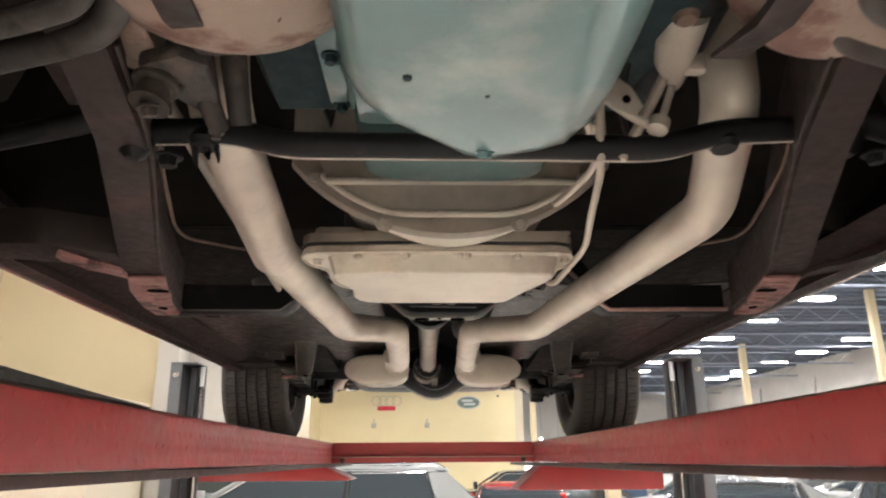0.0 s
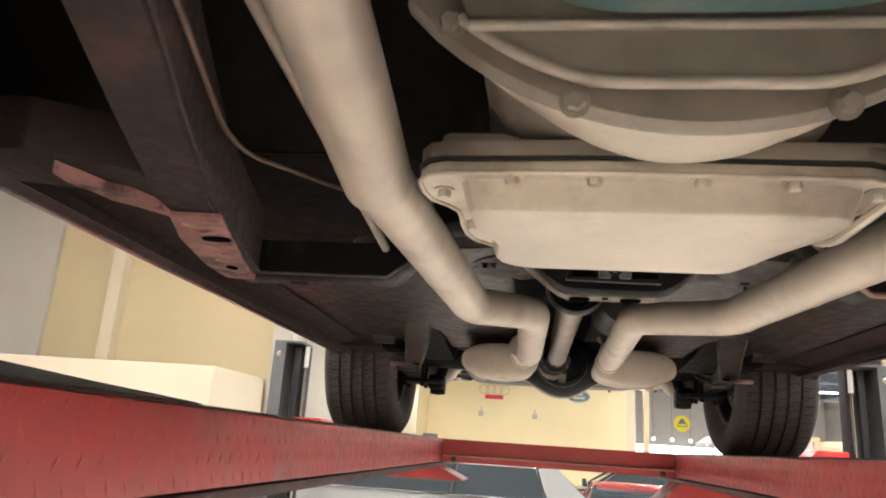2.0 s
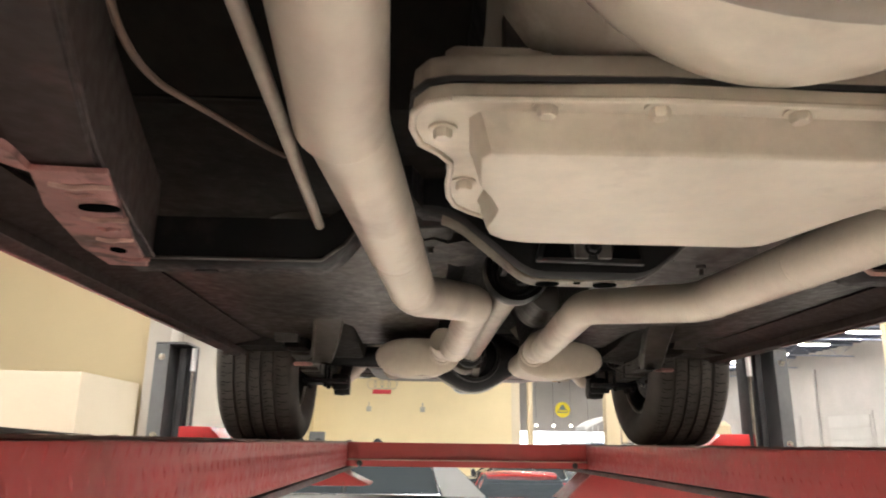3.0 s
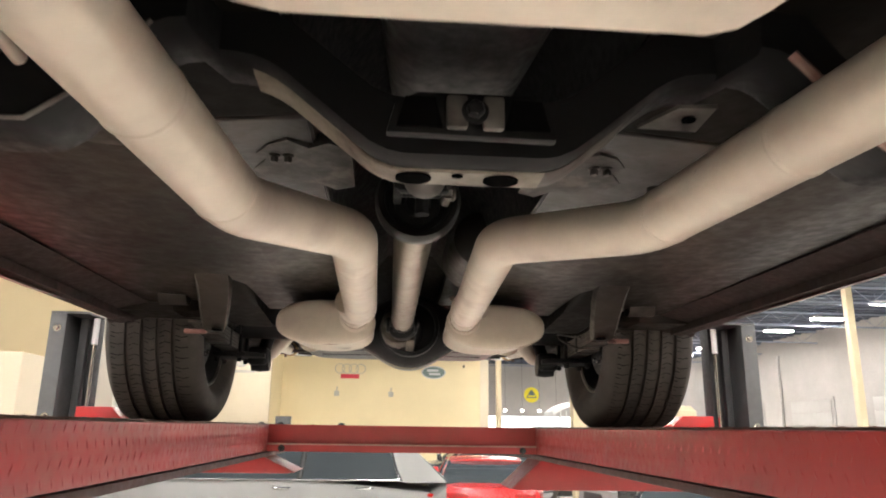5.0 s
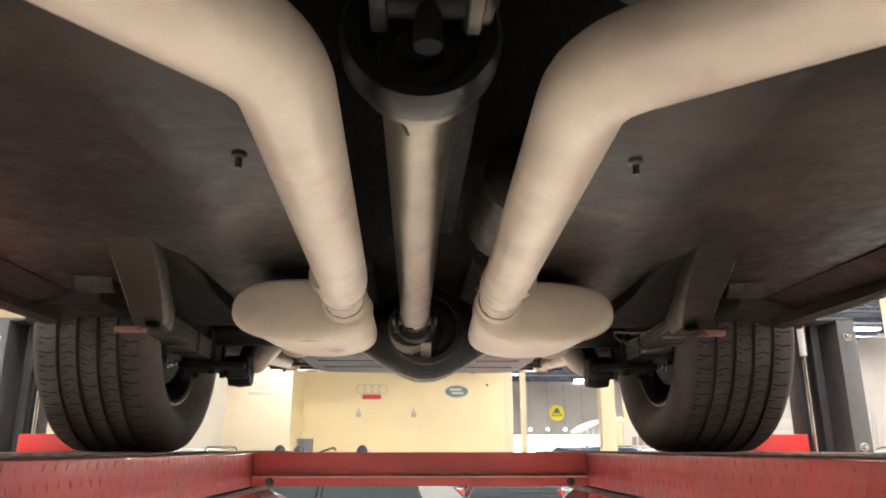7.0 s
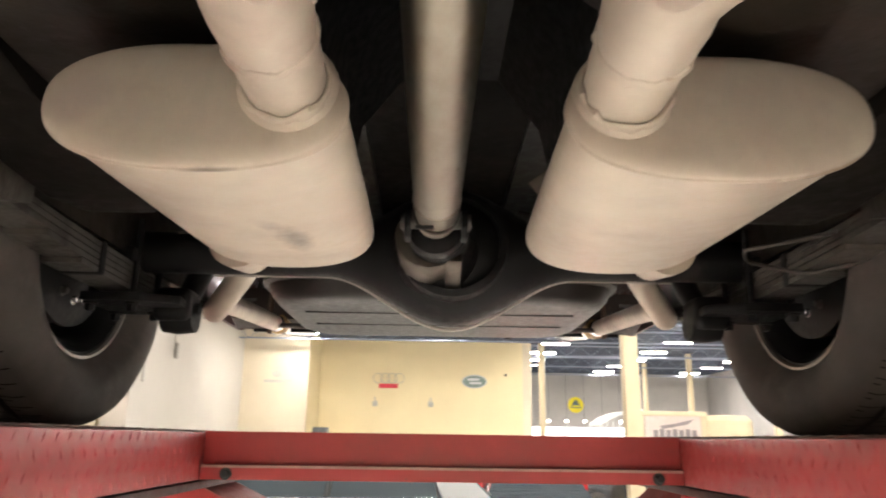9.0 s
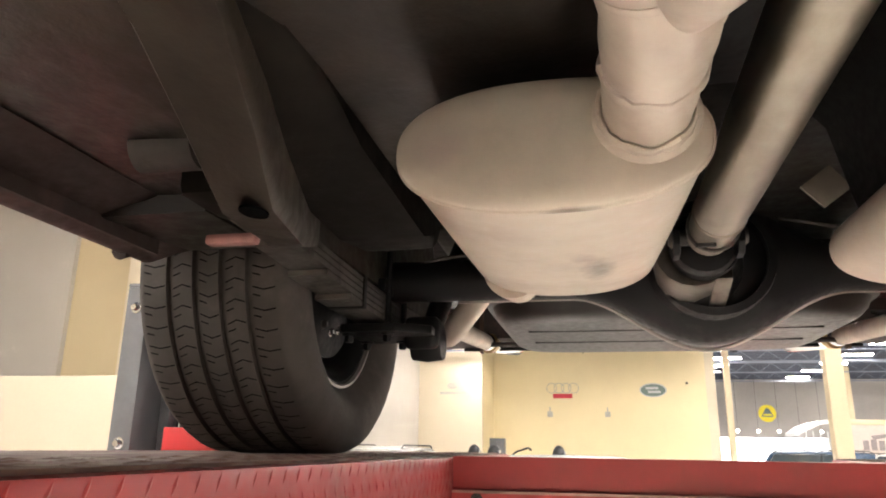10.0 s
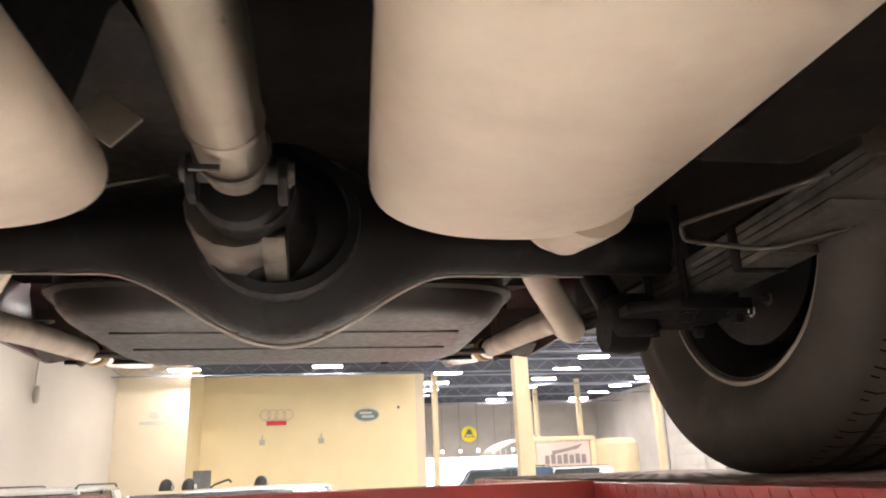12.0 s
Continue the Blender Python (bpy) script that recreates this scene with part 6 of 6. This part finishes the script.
def exhaust():
    pl = [(-0.203, 0.66, 2.36), (-0.205, 0.72, 2.095), (-0.200, 0.88, 2.049), (-0.206, 1.03, 2.033), (-0.158, 1.555, 2.018), (-0.059, 1.745, 2.044), (-0.067, 2.235, 2.033), (-0.086, 2.34, 2.060), (-0.088, 2.49, 2.056)]
    pr = [(0.318, 0.69, 2.42), (0.322, 0.70, 2.09), (0.355, 0.86, 2.033), (0.330, 1.03, 2.029), (0.253, 1.600, 2.024), (0.122, 1.755, 2.044), (0.134, 2.235, 2.033), (0.146, 2.34, 2.062), (0.154, 2.49, 2.056)]
    for s, pts, R in ((-1, pl, 0.0300), (1, pr, 0.0288)):
        X = (lambda v: v) if s < 0 else mx
        n0, n1, n2 = Vector(pts[-3]), Vector(pts[-2]), Vector(pts[-1])
        way = Vector((s * 0.010, 0.110, 0.014))      # a crushed end that sits in the sleeve
        main = pts[:-2] + [tuple(n0 + way * 0.36)]
        if s < 0:      # a wider head pipe that the long run is pushed into
            head = Vector(pts[3]) + (Vector(pts[3]) - Vector(pts[2])) * 0.10
            main = [tuple(Vector(pts[3]) + Vector((-0.002, -0.03, 0.006)))] + main[3:]
        ex = part("exhaust_pipe", tube(main, R, 28, 0.032, 6, caps=True), M_PIPE, car, "beige-painted exhaust pipe")
        if s < 0:
            part("head_pipe", tube(pts[:3] + [tuple(head)], 0.0325, 28, 0.06, 6), M_PIPE, ex, "wider beige head pipe")
        part("crushed_end", tube([n0 + way * f for f in (0.33, 0.40, 0.52, 0.66, 0.82, 1.0)], [R, R * 0.99, R * 0.93, R * 0.82, R * 0.68, R * 0.5], 28, 0), M_PIPE, ex, "crushed pipe end")
        # wider sleeve, set off outwards, with an open lip, crimps and two rough weld beads
        lap = n1 + (Vector((-0.010, -0.022, 0.006)) if s < 0 else Vector((0.024, -0.020, 0.004)))
        path = [lap, lap.lerp(n1, 0.5), n1.lerp(n2, 0.12), n1.lerp(n2, 0.3), n1.lerp(n2, 0.45), n1.lerp(n2, 0.58), n1.lerp(n2, 0.7), n1.lerp(n2, 0.85), n2]
        wide = 0.0 if s < 0 else 0.0015
        neck = part("sleeve", tube(path, [r + wide for r in (0.0300, 0.0325, 0.0318, 0.0322, 0.0305, 0.0292, 0.0300, 0.0290, 0.0288)], 30, 0), M_PIPE, ex, "crimped sleeve joint")
        part("lip", turned([(0.0290 + wide, -0.003), (0.0322 + wide, -0.003), (0.0332 + wide, 0.0), (0.0322 + wide, 0.003)], path[1], path[2] - path[0], 30), M_PIPE, neck)
        part("weld_bead", bead(n1.lerp(n2, 0.50), n2 - n1, 0.0295 + wide, 0.0042, 3 + s), M_PIPE, neck, "rough weld bead")
        part("weld_bead", bead(n1.lerp(n2, 0.88), n2 - n1, 0.0310 + wide, 0.0040, 8 + s), M_PIPE, neck, "rough weld bead")
        if s < 0:
            part("pinch_bolt", bolt(n1 + Vector((0.027, 0.04, 0.004)), (1, 0.2, -0.2), 0.005, 0.006), M_PIPE, neck)
        a, b = Vector(pts[3]), Vector(pts[4])
        for f in (0.04, 0.60, 0.93):
            p = a.lerp(b, f)
            part("weld_ring", turned([(R, -0.003), (R + 0.0009, -0.0015), (R + 0.0009, 0.0015), (R, 0.003)], p, b - a, 28), M_PIPE, ex)
        # muffler: an oval case with rolled end seams, rising a little towards the tail
        cx, cz, hw, hh, turn = (-0.153, 2.042, 0.107, 0.0475, -0.022) if s < 0 else (0.2245, 2.041, 0.110, 0.0475, 0.052)
        rings = []
        prof = [(2.4785, 0.35), (2.479, 0.65), (2.480, 0.90), (2.4815, 0.965), (2.482, 0.985), (2.4835, 1.012), (2.4865, 1.024), (2.490, 1.020), (2.4925, 1.000), (2.494, 0.980), (2.500, 0.976), (2.515, 0.985), (2.72, 0.995), (2.865, 0.985), (2.883, 0.97), (2.895, 0.93), (2.901, 0.86), (2.896, 0.80)]
        for y, g in prof:
            d = cx + turn * (y - 2.485)
            up = cz + 0.058 * (y - 2.485)
            rings.append([(x, y, z) for x, z in oval(d, up, hw + hh * (g - 1), hh * g, 2.35, 48)])
        mu = part("muffler", loft(rings), M_MUFFLER, ex, "beige-painted oval muffler")
        seam = [(x, 2.4862, z) for x, z in oval(cx, cz, hw + 0.0005, hh + 0.0005, 2.35, 64)]
        part("rolled_seam", tube(seam + seam[:1], 0.0019, 8, 0), M_MUFFLER, mu, "rolled edge with brown heat stains")
        ix = pts[-1][0]
        part("inlet_collar", turned([(0.0375, 0.03), (0.0375, -0.002), (0.0368, -0.006), (0.0335, -0.010), (0.0310, -0.012)], (ix, 2.486, 2.056), (0, 1, 0), 30), M_PIPE, mu, "welded inlet collar")
        ox = (-0.225 if s < 0 else 0.315)
        part("outlet_neck", turned([(0.036, -0.03), (0.033, 0.0), (0.030, 0.02), (0.027, 0.045)], (ox, 2.905, 2.052), (0, 1, 0.0), 28), M_PIPE, mu)
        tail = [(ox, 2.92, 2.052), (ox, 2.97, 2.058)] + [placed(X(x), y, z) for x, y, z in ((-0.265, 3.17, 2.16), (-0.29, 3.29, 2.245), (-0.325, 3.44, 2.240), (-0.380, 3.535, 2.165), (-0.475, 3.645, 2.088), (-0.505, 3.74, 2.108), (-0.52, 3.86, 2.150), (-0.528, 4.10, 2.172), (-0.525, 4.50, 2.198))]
        tp = part("tail_pipe", tube(tail, 0.0255, 24, 0.05, 7), M_PIPE, ex, "beige-painted tail pipe")
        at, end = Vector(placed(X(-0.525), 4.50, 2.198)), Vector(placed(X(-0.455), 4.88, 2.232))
        out = end - at
        part("tip", turned([(0.0255, -0.01), (0.028, 0.0), (0.028, 0.10), (0.032, 0.11), (0.032, 0.33), (0.027, 0.335), (0.027, 0.05)], at, out, 26), M_CHROME, tp, "bright tail pipe tip")
        part("clamp_band", turned([(0.028, -0.016), (0.0335, -0.014), (0.0335, 0.014), (0.028, 0.016)], at + out * 0.1, out, 26), M_GOLD, tp, "heat-tinted clamp")
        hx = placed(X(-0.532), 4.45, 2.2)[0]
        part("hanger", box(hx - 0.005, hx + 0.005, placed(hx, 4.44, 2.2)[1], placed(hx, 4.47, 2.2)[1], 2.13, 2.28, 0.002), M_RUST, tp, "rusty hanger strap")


exhaust()

# ---- cars standing in the hall ----


def parked_car(name, label, length, width, height, belt, paint, bonnet, deck, roof0, roof1, screen, tail, ride=0.19, group="", rack=False, wheel_r=0.34, open_top=False, quarter=None):
    """A car whose nose points along +y from its middle. roof0, roof1: where the roof begins and ends; screen, tail: where the glass meets the body."""
    t = thing(name, (0, 0, 0), label, "car", group)
    L, W = length / 2, width / 2
    st = [(-L, 0.80, ride + 0.12, deck - 0.16), (-L + 0.06, 0.90, ride + 0.04, deck - 0.04), (-L + 0.25, 0.97, ride, deck), (tail, 1.0, ride, max(deck, belt - 0.02)), ((tail + screen) / 2, 1.0, ride, belt), (screen, 1.0, ride, belt - 0.02),
          (screen + (L - screen) * 0.5, 0.985, ride, bonnet), (L - 0.28, 0.95, ride, bonnet - 0.07), (L - 0.08, 0.84, ride + 0.03, bonnet - 0.17), (L, 0.70, ride + 0.14, bonnet - 0.26)]
    st.sort()
    rings = []
    for y, f, zb, zt in st:
        w = W * f
        half = [(w * 0.90, zb), (w * 0.985, zb + 0.10), (w, zb + (zt - zb) * 0.55), (w * 0.97, zt - 0.09), (w * 0.90, zt - 0.015), (w * 0.5, zt + 0.012)]
        rings.append([(a, y, b) for a, b in half] + [(-a, y, b) for a, b in half[::-1]])
    body = part("body", loft(rings), paint, t)
    wheels_y = (-L + 0.20 * length, L - 0.19 * length)
    for wy in wheels_y:
        for s in (-1, 1):
            x = s * (W - 0.10)
            wl = part("wheel", turned([(wheel_r * 0.66, -0.09 * s), (wheel_r * 0.66, 0.07 * s), (wheel_r * 0.5, 0.085 * s), (wheel_r * 0.15, 0.06 * s), (0.02, 0.07 * s)], (x, wy, wheel_r), (1, 0, 0), 24), M_SIGNSILVER, t, "silver alloy wheel")
            part("tyre", turned([(wheel_r * 0.64, -0.10), (wheel_r * 0.9, -0.112), (wheel_r, -0.085), (wheel_r, 0.085), (wheel_r * 0.9, 0.112), (wheel_r * 0.64, 0.10)], (x, wy, wheel_r), (1, 0, 0), 28, closed=True), M_TYRE, wl)
            part("arch", turned([(wheel_r * 1.10, -0.02 * s), (wheel_r * 1.17, -0.02 * s), (wheel_r * 1.17, 0.012 * s), (wheel_r * 1.10, 0.012 * s)], (s * (W * 0.985), wy, wheel_r), (1, 0, 0), 28, closed=True), paint if not rack else M_PLASTIC, t)
    # cabin: dark glass, a painted roof, pillars and bright window trim
    if not open_top:
        a, b = W * 0.93, W * 0.74
        cab = [(tail, a, belt - 0.02, 0.02), (roof1, b, height - 0.03, 1), ((roof0 + roof1) / 2, b * 1.01, height - 0.005, 1), (roof0, b * 0.97, height - 0.05, 1), (screen, a, belt - 0.02, 0.02)]
        gl = []
        for y, w, z, up in cab:
            base = W * 0.945
            gl.append([(base, y, belt - 0.05), (w, y, z), (w * 0.5, y, z + 0.01 * up), (-w * 0.5, y, z + 0.01 * up), (-w, y, z), (-base, y, belt - 0.05)])
        part("glass", loft(gl), M_GLASS, t, "dark tinted glass")
        rf = []
        for y, w, z in ((roof1 - 0.05, b * 0.99, height - 0.03), (roof1 + 0.15, b * 1.03, height), ((roof0 + roof1) / 2, b * 1.04, height + 0.016), (roof0 - 0.1, b * 1.02, height - 0.01), (roof0 + 0.03, b * 0.99, height - 0.045)):
            rf.append([(w, y, z - 0.05), (w * 0.94, y, z), (w * 0.5, y, z + 0.02), (-w * 0.5, y, z + 0.02), (-w * 0.94, y, z), (-w, y, z - 0.05), (-w * 0.9, y, z - 0.03), (w * 0.9, y, z - 0.03)])
        part("roof", loft(rf), paint, t)
        for s in (-1, 1):
            e, d = W * 0.955 * s, b * 1.02 * s
            part("front_pillar", tube([(e, screen - 0.02, belt - 0.03), (d, roof0, height - 0.055)], 0.035, 8, 0), paint, t)
            mid = (roof0 + roof1) / 2
            part("centre_pillar", tube([(e * 1.0, mid + 0.05, belt - 0.03), (d, mid, height - 0.045)], 0.036, 8, 0), M_PLASTIC, t)
            q = quarter if quarter is not None else roof1 + (0.55 if roof1 - tail < 0.5 else 0.15)
            part("rear_quarter", loft([[(e, tail - 0.01, belt - 0.06), (e, q - 0.15, belt - 0.06), (d, q + 0.05, height - 0.06), (d, roof1 - 0.03, height - 0.05)], [(e * 0.93, tail, belt - 0.06), (e * 0.93, q - 0.16, belt - 0.06), (d * 0.93, q + 0.04, height - 0.06), (d * 0.93, roof1 - 0.02, height - 0.05)]]), paint, t)
            part("window_trim", tube([(e * 1.012, q - 0.1, belt - 0.035), (e * 1.012, screen - 0.1, belt - 0.035), (d * 1.02, roof0 - 0.05, height - 0.06), (d * 1.02, q + 0.02, height - 0.055), (e * 1.012, q - 0.1, belt - 0.035)], 0.011, 6, 0.05), M_CHROME, t, "bright window trim")
            part("mirror", box(s * W * 0.97 - 0.02, s * (W + 0.17) if s > 0 else s * W * 0.97 + 0.02, screen - 0.12, screen - 0.0, belt - 0.0, belt + 0.15, 0.03, 3) if s > 0 else
                 box(-(W + 0.17), -W * 0.97 + 0.02, screen - 0.12, screen - 0.0, belt - 0.0, belt + 0.15, 0.03, 3), paint, t)
            for hy in (mid + 0.25, mid - 0.75):
                part("door_handle", tube([(s * W * 1.0, hy - 0.1, belt - 0.13), (s * (W + 0.03), hy - 0.07, belt - 0.13), (s * (W + 0.03), hy + 0.07, belt - 0.13), (s * W * 1.0, hy + 0.1, belt - 0.13)], 0.012, 6, 0.02), M_CHROME, t)
            if rack:
                part("roof_rail", tube([(d * 0.92, roof1, height + 0.0), (d * 0.92, roof1 + 0.12, height + 0.06), (d * 0.92, roof0 - 0.2, height + 0.06), (d * 0.92, roof0 - 0.05, height)], 0.016, 8, 0.06), M_CHROME if paint is M_SILVER else M_PLASTIC, t)
    else:
        part("cockpit", box(-W * 0.72, W * 0.72, tail, screen - 0.1, belt - 0.25, belt + 0.02, 0.06, 3), M_PLASTIC, t)
        part("windscreen", prism([(screen, belt), (screen - 0.05, belt), (screen - 0.40, height), (screen - 0.37, height)], "x", -W * 0.72, W * 0.72), M_GLASS, t)
        for s in (-1, 1):
            part("headrest", box(s * 0.36 - 0.14, s * 0.36 + 0.14, tail + 0.35, tail + 0.5, belt - 0.1, belt + 0.28, 0.05, 3), M_PLASTIC, t, "black headrest")
    for s in (-1, 1):
        part("tail_light", box(s * W * 0.60 - 0.17, s * W * 0.60 + 0.17, -L - 0.012, -L + 0.10, deck - 0.26, deck - 0.12, 0.02), M_TAIL, t, "red tail light")
        part("headlight", box(s * W * 0.66 - 0.16, s * W * 0.66 + 0.16, L - 0.20, L - 0.015, bonnet - 0.24, bonnet - 0.12, 0.03), M_LENS, t, "clear headlight")
    part("rear_bumper", box(-W * 0.84, W * 0.84, -L - 0.04, -L + 0.12, ride + 0.10, ride + 0.32, 0.04, 3), paint, t)
    part("front_grille", box(-W * 0.45, W * 0.45, L - 0.06, L + 0.012, ride + 0.16, bonnet - 0.30, 0.03), M_PLASTIC, t, "dark grille")
    part("plate_bar", box(-0.22, 0.22, -L - 0.052, -L - 0.041, ride + 0.36, ride + 0.46), M_BOARD, t, "pale blank bar")
    return t


suv = parked_car("estate_car", "silver estate car with dark glass and bright window trim", 4.95, 1.94, 1.64, 1.23, M_SILVER, 1.02, 1.06, 0.65, -1.95, 1.35, -2.40, rack=True, quarter=-1.72)
for s in (-1, 1):
    part("tail_light", box(s * 0.83 - 0.06, s * 0.83 + 0.06, -2.44, -2.16, 0.88, 1.04, 0.03), M_TAIL, suv, "red wrap-around tail light")
suv.matrix_basis = pose(-1.66, 11.0, 0, 0, 0, 90)
red = parked_car("sports_car", "glossy red sports coupe seen among parked cars", 4.3, 1.82, 1.30, 0.92, M_CARRED, 0.80, 0.93, 0.35, -0.75, 0.95, -1.75)
red.matrix_basis = pose(1.85, 15.0, 0, 0, 0, -4)
blk = parked_car("saloon", "glossy black saloon parked on the concrete floor", 4.8, 1.88, 1.45, 1.0, M_CARBLACK, 0.92, 1.03, 0.5, -1.2, 1.2, -1.9)
blk.matrix_basis = pose(4.4, 10.4, 0, 0, 0, 150)
copy_thing(red, pose(-4.7, 7.4, 0, 0, 0, 60))
whi = parked_car("estate_car", "white off-road estate car with a black roof rack", 4.6, 1.9, 1.81, 1.15, M_CARWHITE, 1.06, 1.1, 0.5, -2.1, 0.95, -2.2, rack=True)
whi.matrix_basis = pose(10.6, 34.0, 0, 0, 0, 90)
copy_thing(whi, pose(-4.6, 16.2, 0, 0, 0, 180))
blu = parked_car("estate_car", "dark blue off-road estate car with a roof rack", 4.7, 1.95, 1.86, 1.2, M_CARBLUE, 1.1, 1.15, 0.5, -2.15, 0.95, -2.25, rack=True)
blu.matrix_basis = pose(5.45, 26.5, 0, 0, 0, 80)
gry = parked_car("saloon", "dark grey saloon parked on the concrete floor", 4.7, 1.84, 1.46, 1.0, M_CARGREY, 0.92, 1.02, 0.5, -1.2, 1.2, -1.9)
gry.matrix_basis = pose(8.0, 11.5, 0, 0, 0, 165)
sil = parked_car("saloon", "silver saloon parked in a row", 4.6, 1.82, 1.44, 1.0, M_SILVER, 0.92, 1.02, 0.5, -1.2, 1.2, -1.9)
sil.matrix_basis = pose(6.4, 16.0, 0, 0, 0, 100)
yel = parked_car("roadster", "yellow open roadster with black seats", 4.0, 1.76, 1.22, 0.85, M_CARYELLOW, 0.82, 0.86, 0.3, -0.4, 0.5, -1.0, open_top=True)
yel.matrix_basis = pose(10.4, 13.2, 0, 0, 0, 170)
copy_thing(sil, pose(10.9, 17.0, 0, 0, 0, 85))
copy_thing(red, pose(12.5, 31.0, 0, 0, 0, 90))
copy_thing(whi, pose(12.6, 19.4, 0, 0, 0, 95))
copy_thing(gry, pose(15.4, 28.0, 0, 0, 0, 90))
copy_thing(blk, pose(2.6, 20.5, 0, 0, 0, 90))
ivo = parked_car("estate_car", "white off-road estate car with black roof lamps", 4.5, 1.8, 1.70, 1.1, M_CARWHITE, 1.02, 1.06, 0.5, -2.0, 0.95, -2.15)
for y in (0.95, 0.55, -0.75):
    pod = part("roof_lamp", turned([(0.02, 0.0), (0.12, 0.0), (0.13, 0.05), (0.10, 0.15), (0.05, 0.20), (0.01, 0.21)], (0.0, y, 1.70), (0, 0, 1), 18), M_PLASTIC, ivo, "black domed roof lamp")
    part("lens", box(-0.09, 0.09, y - 0.135, y - 0.11, 1.72, 1.80, 0.01), M_LENS, pod)
part("roof_bracket", tube([(0.1, 0.2, 1.70), (0.1, 0.1, 1.78), (0.1, -0.15, 1.86), (0.1, -0.2, 1.80)], 0.02, 8, 0.03), M_PLASTIC, ivo)
ivo.matrix_basis = pose(-1.75, 16.8, 0, 0, 0, 90)
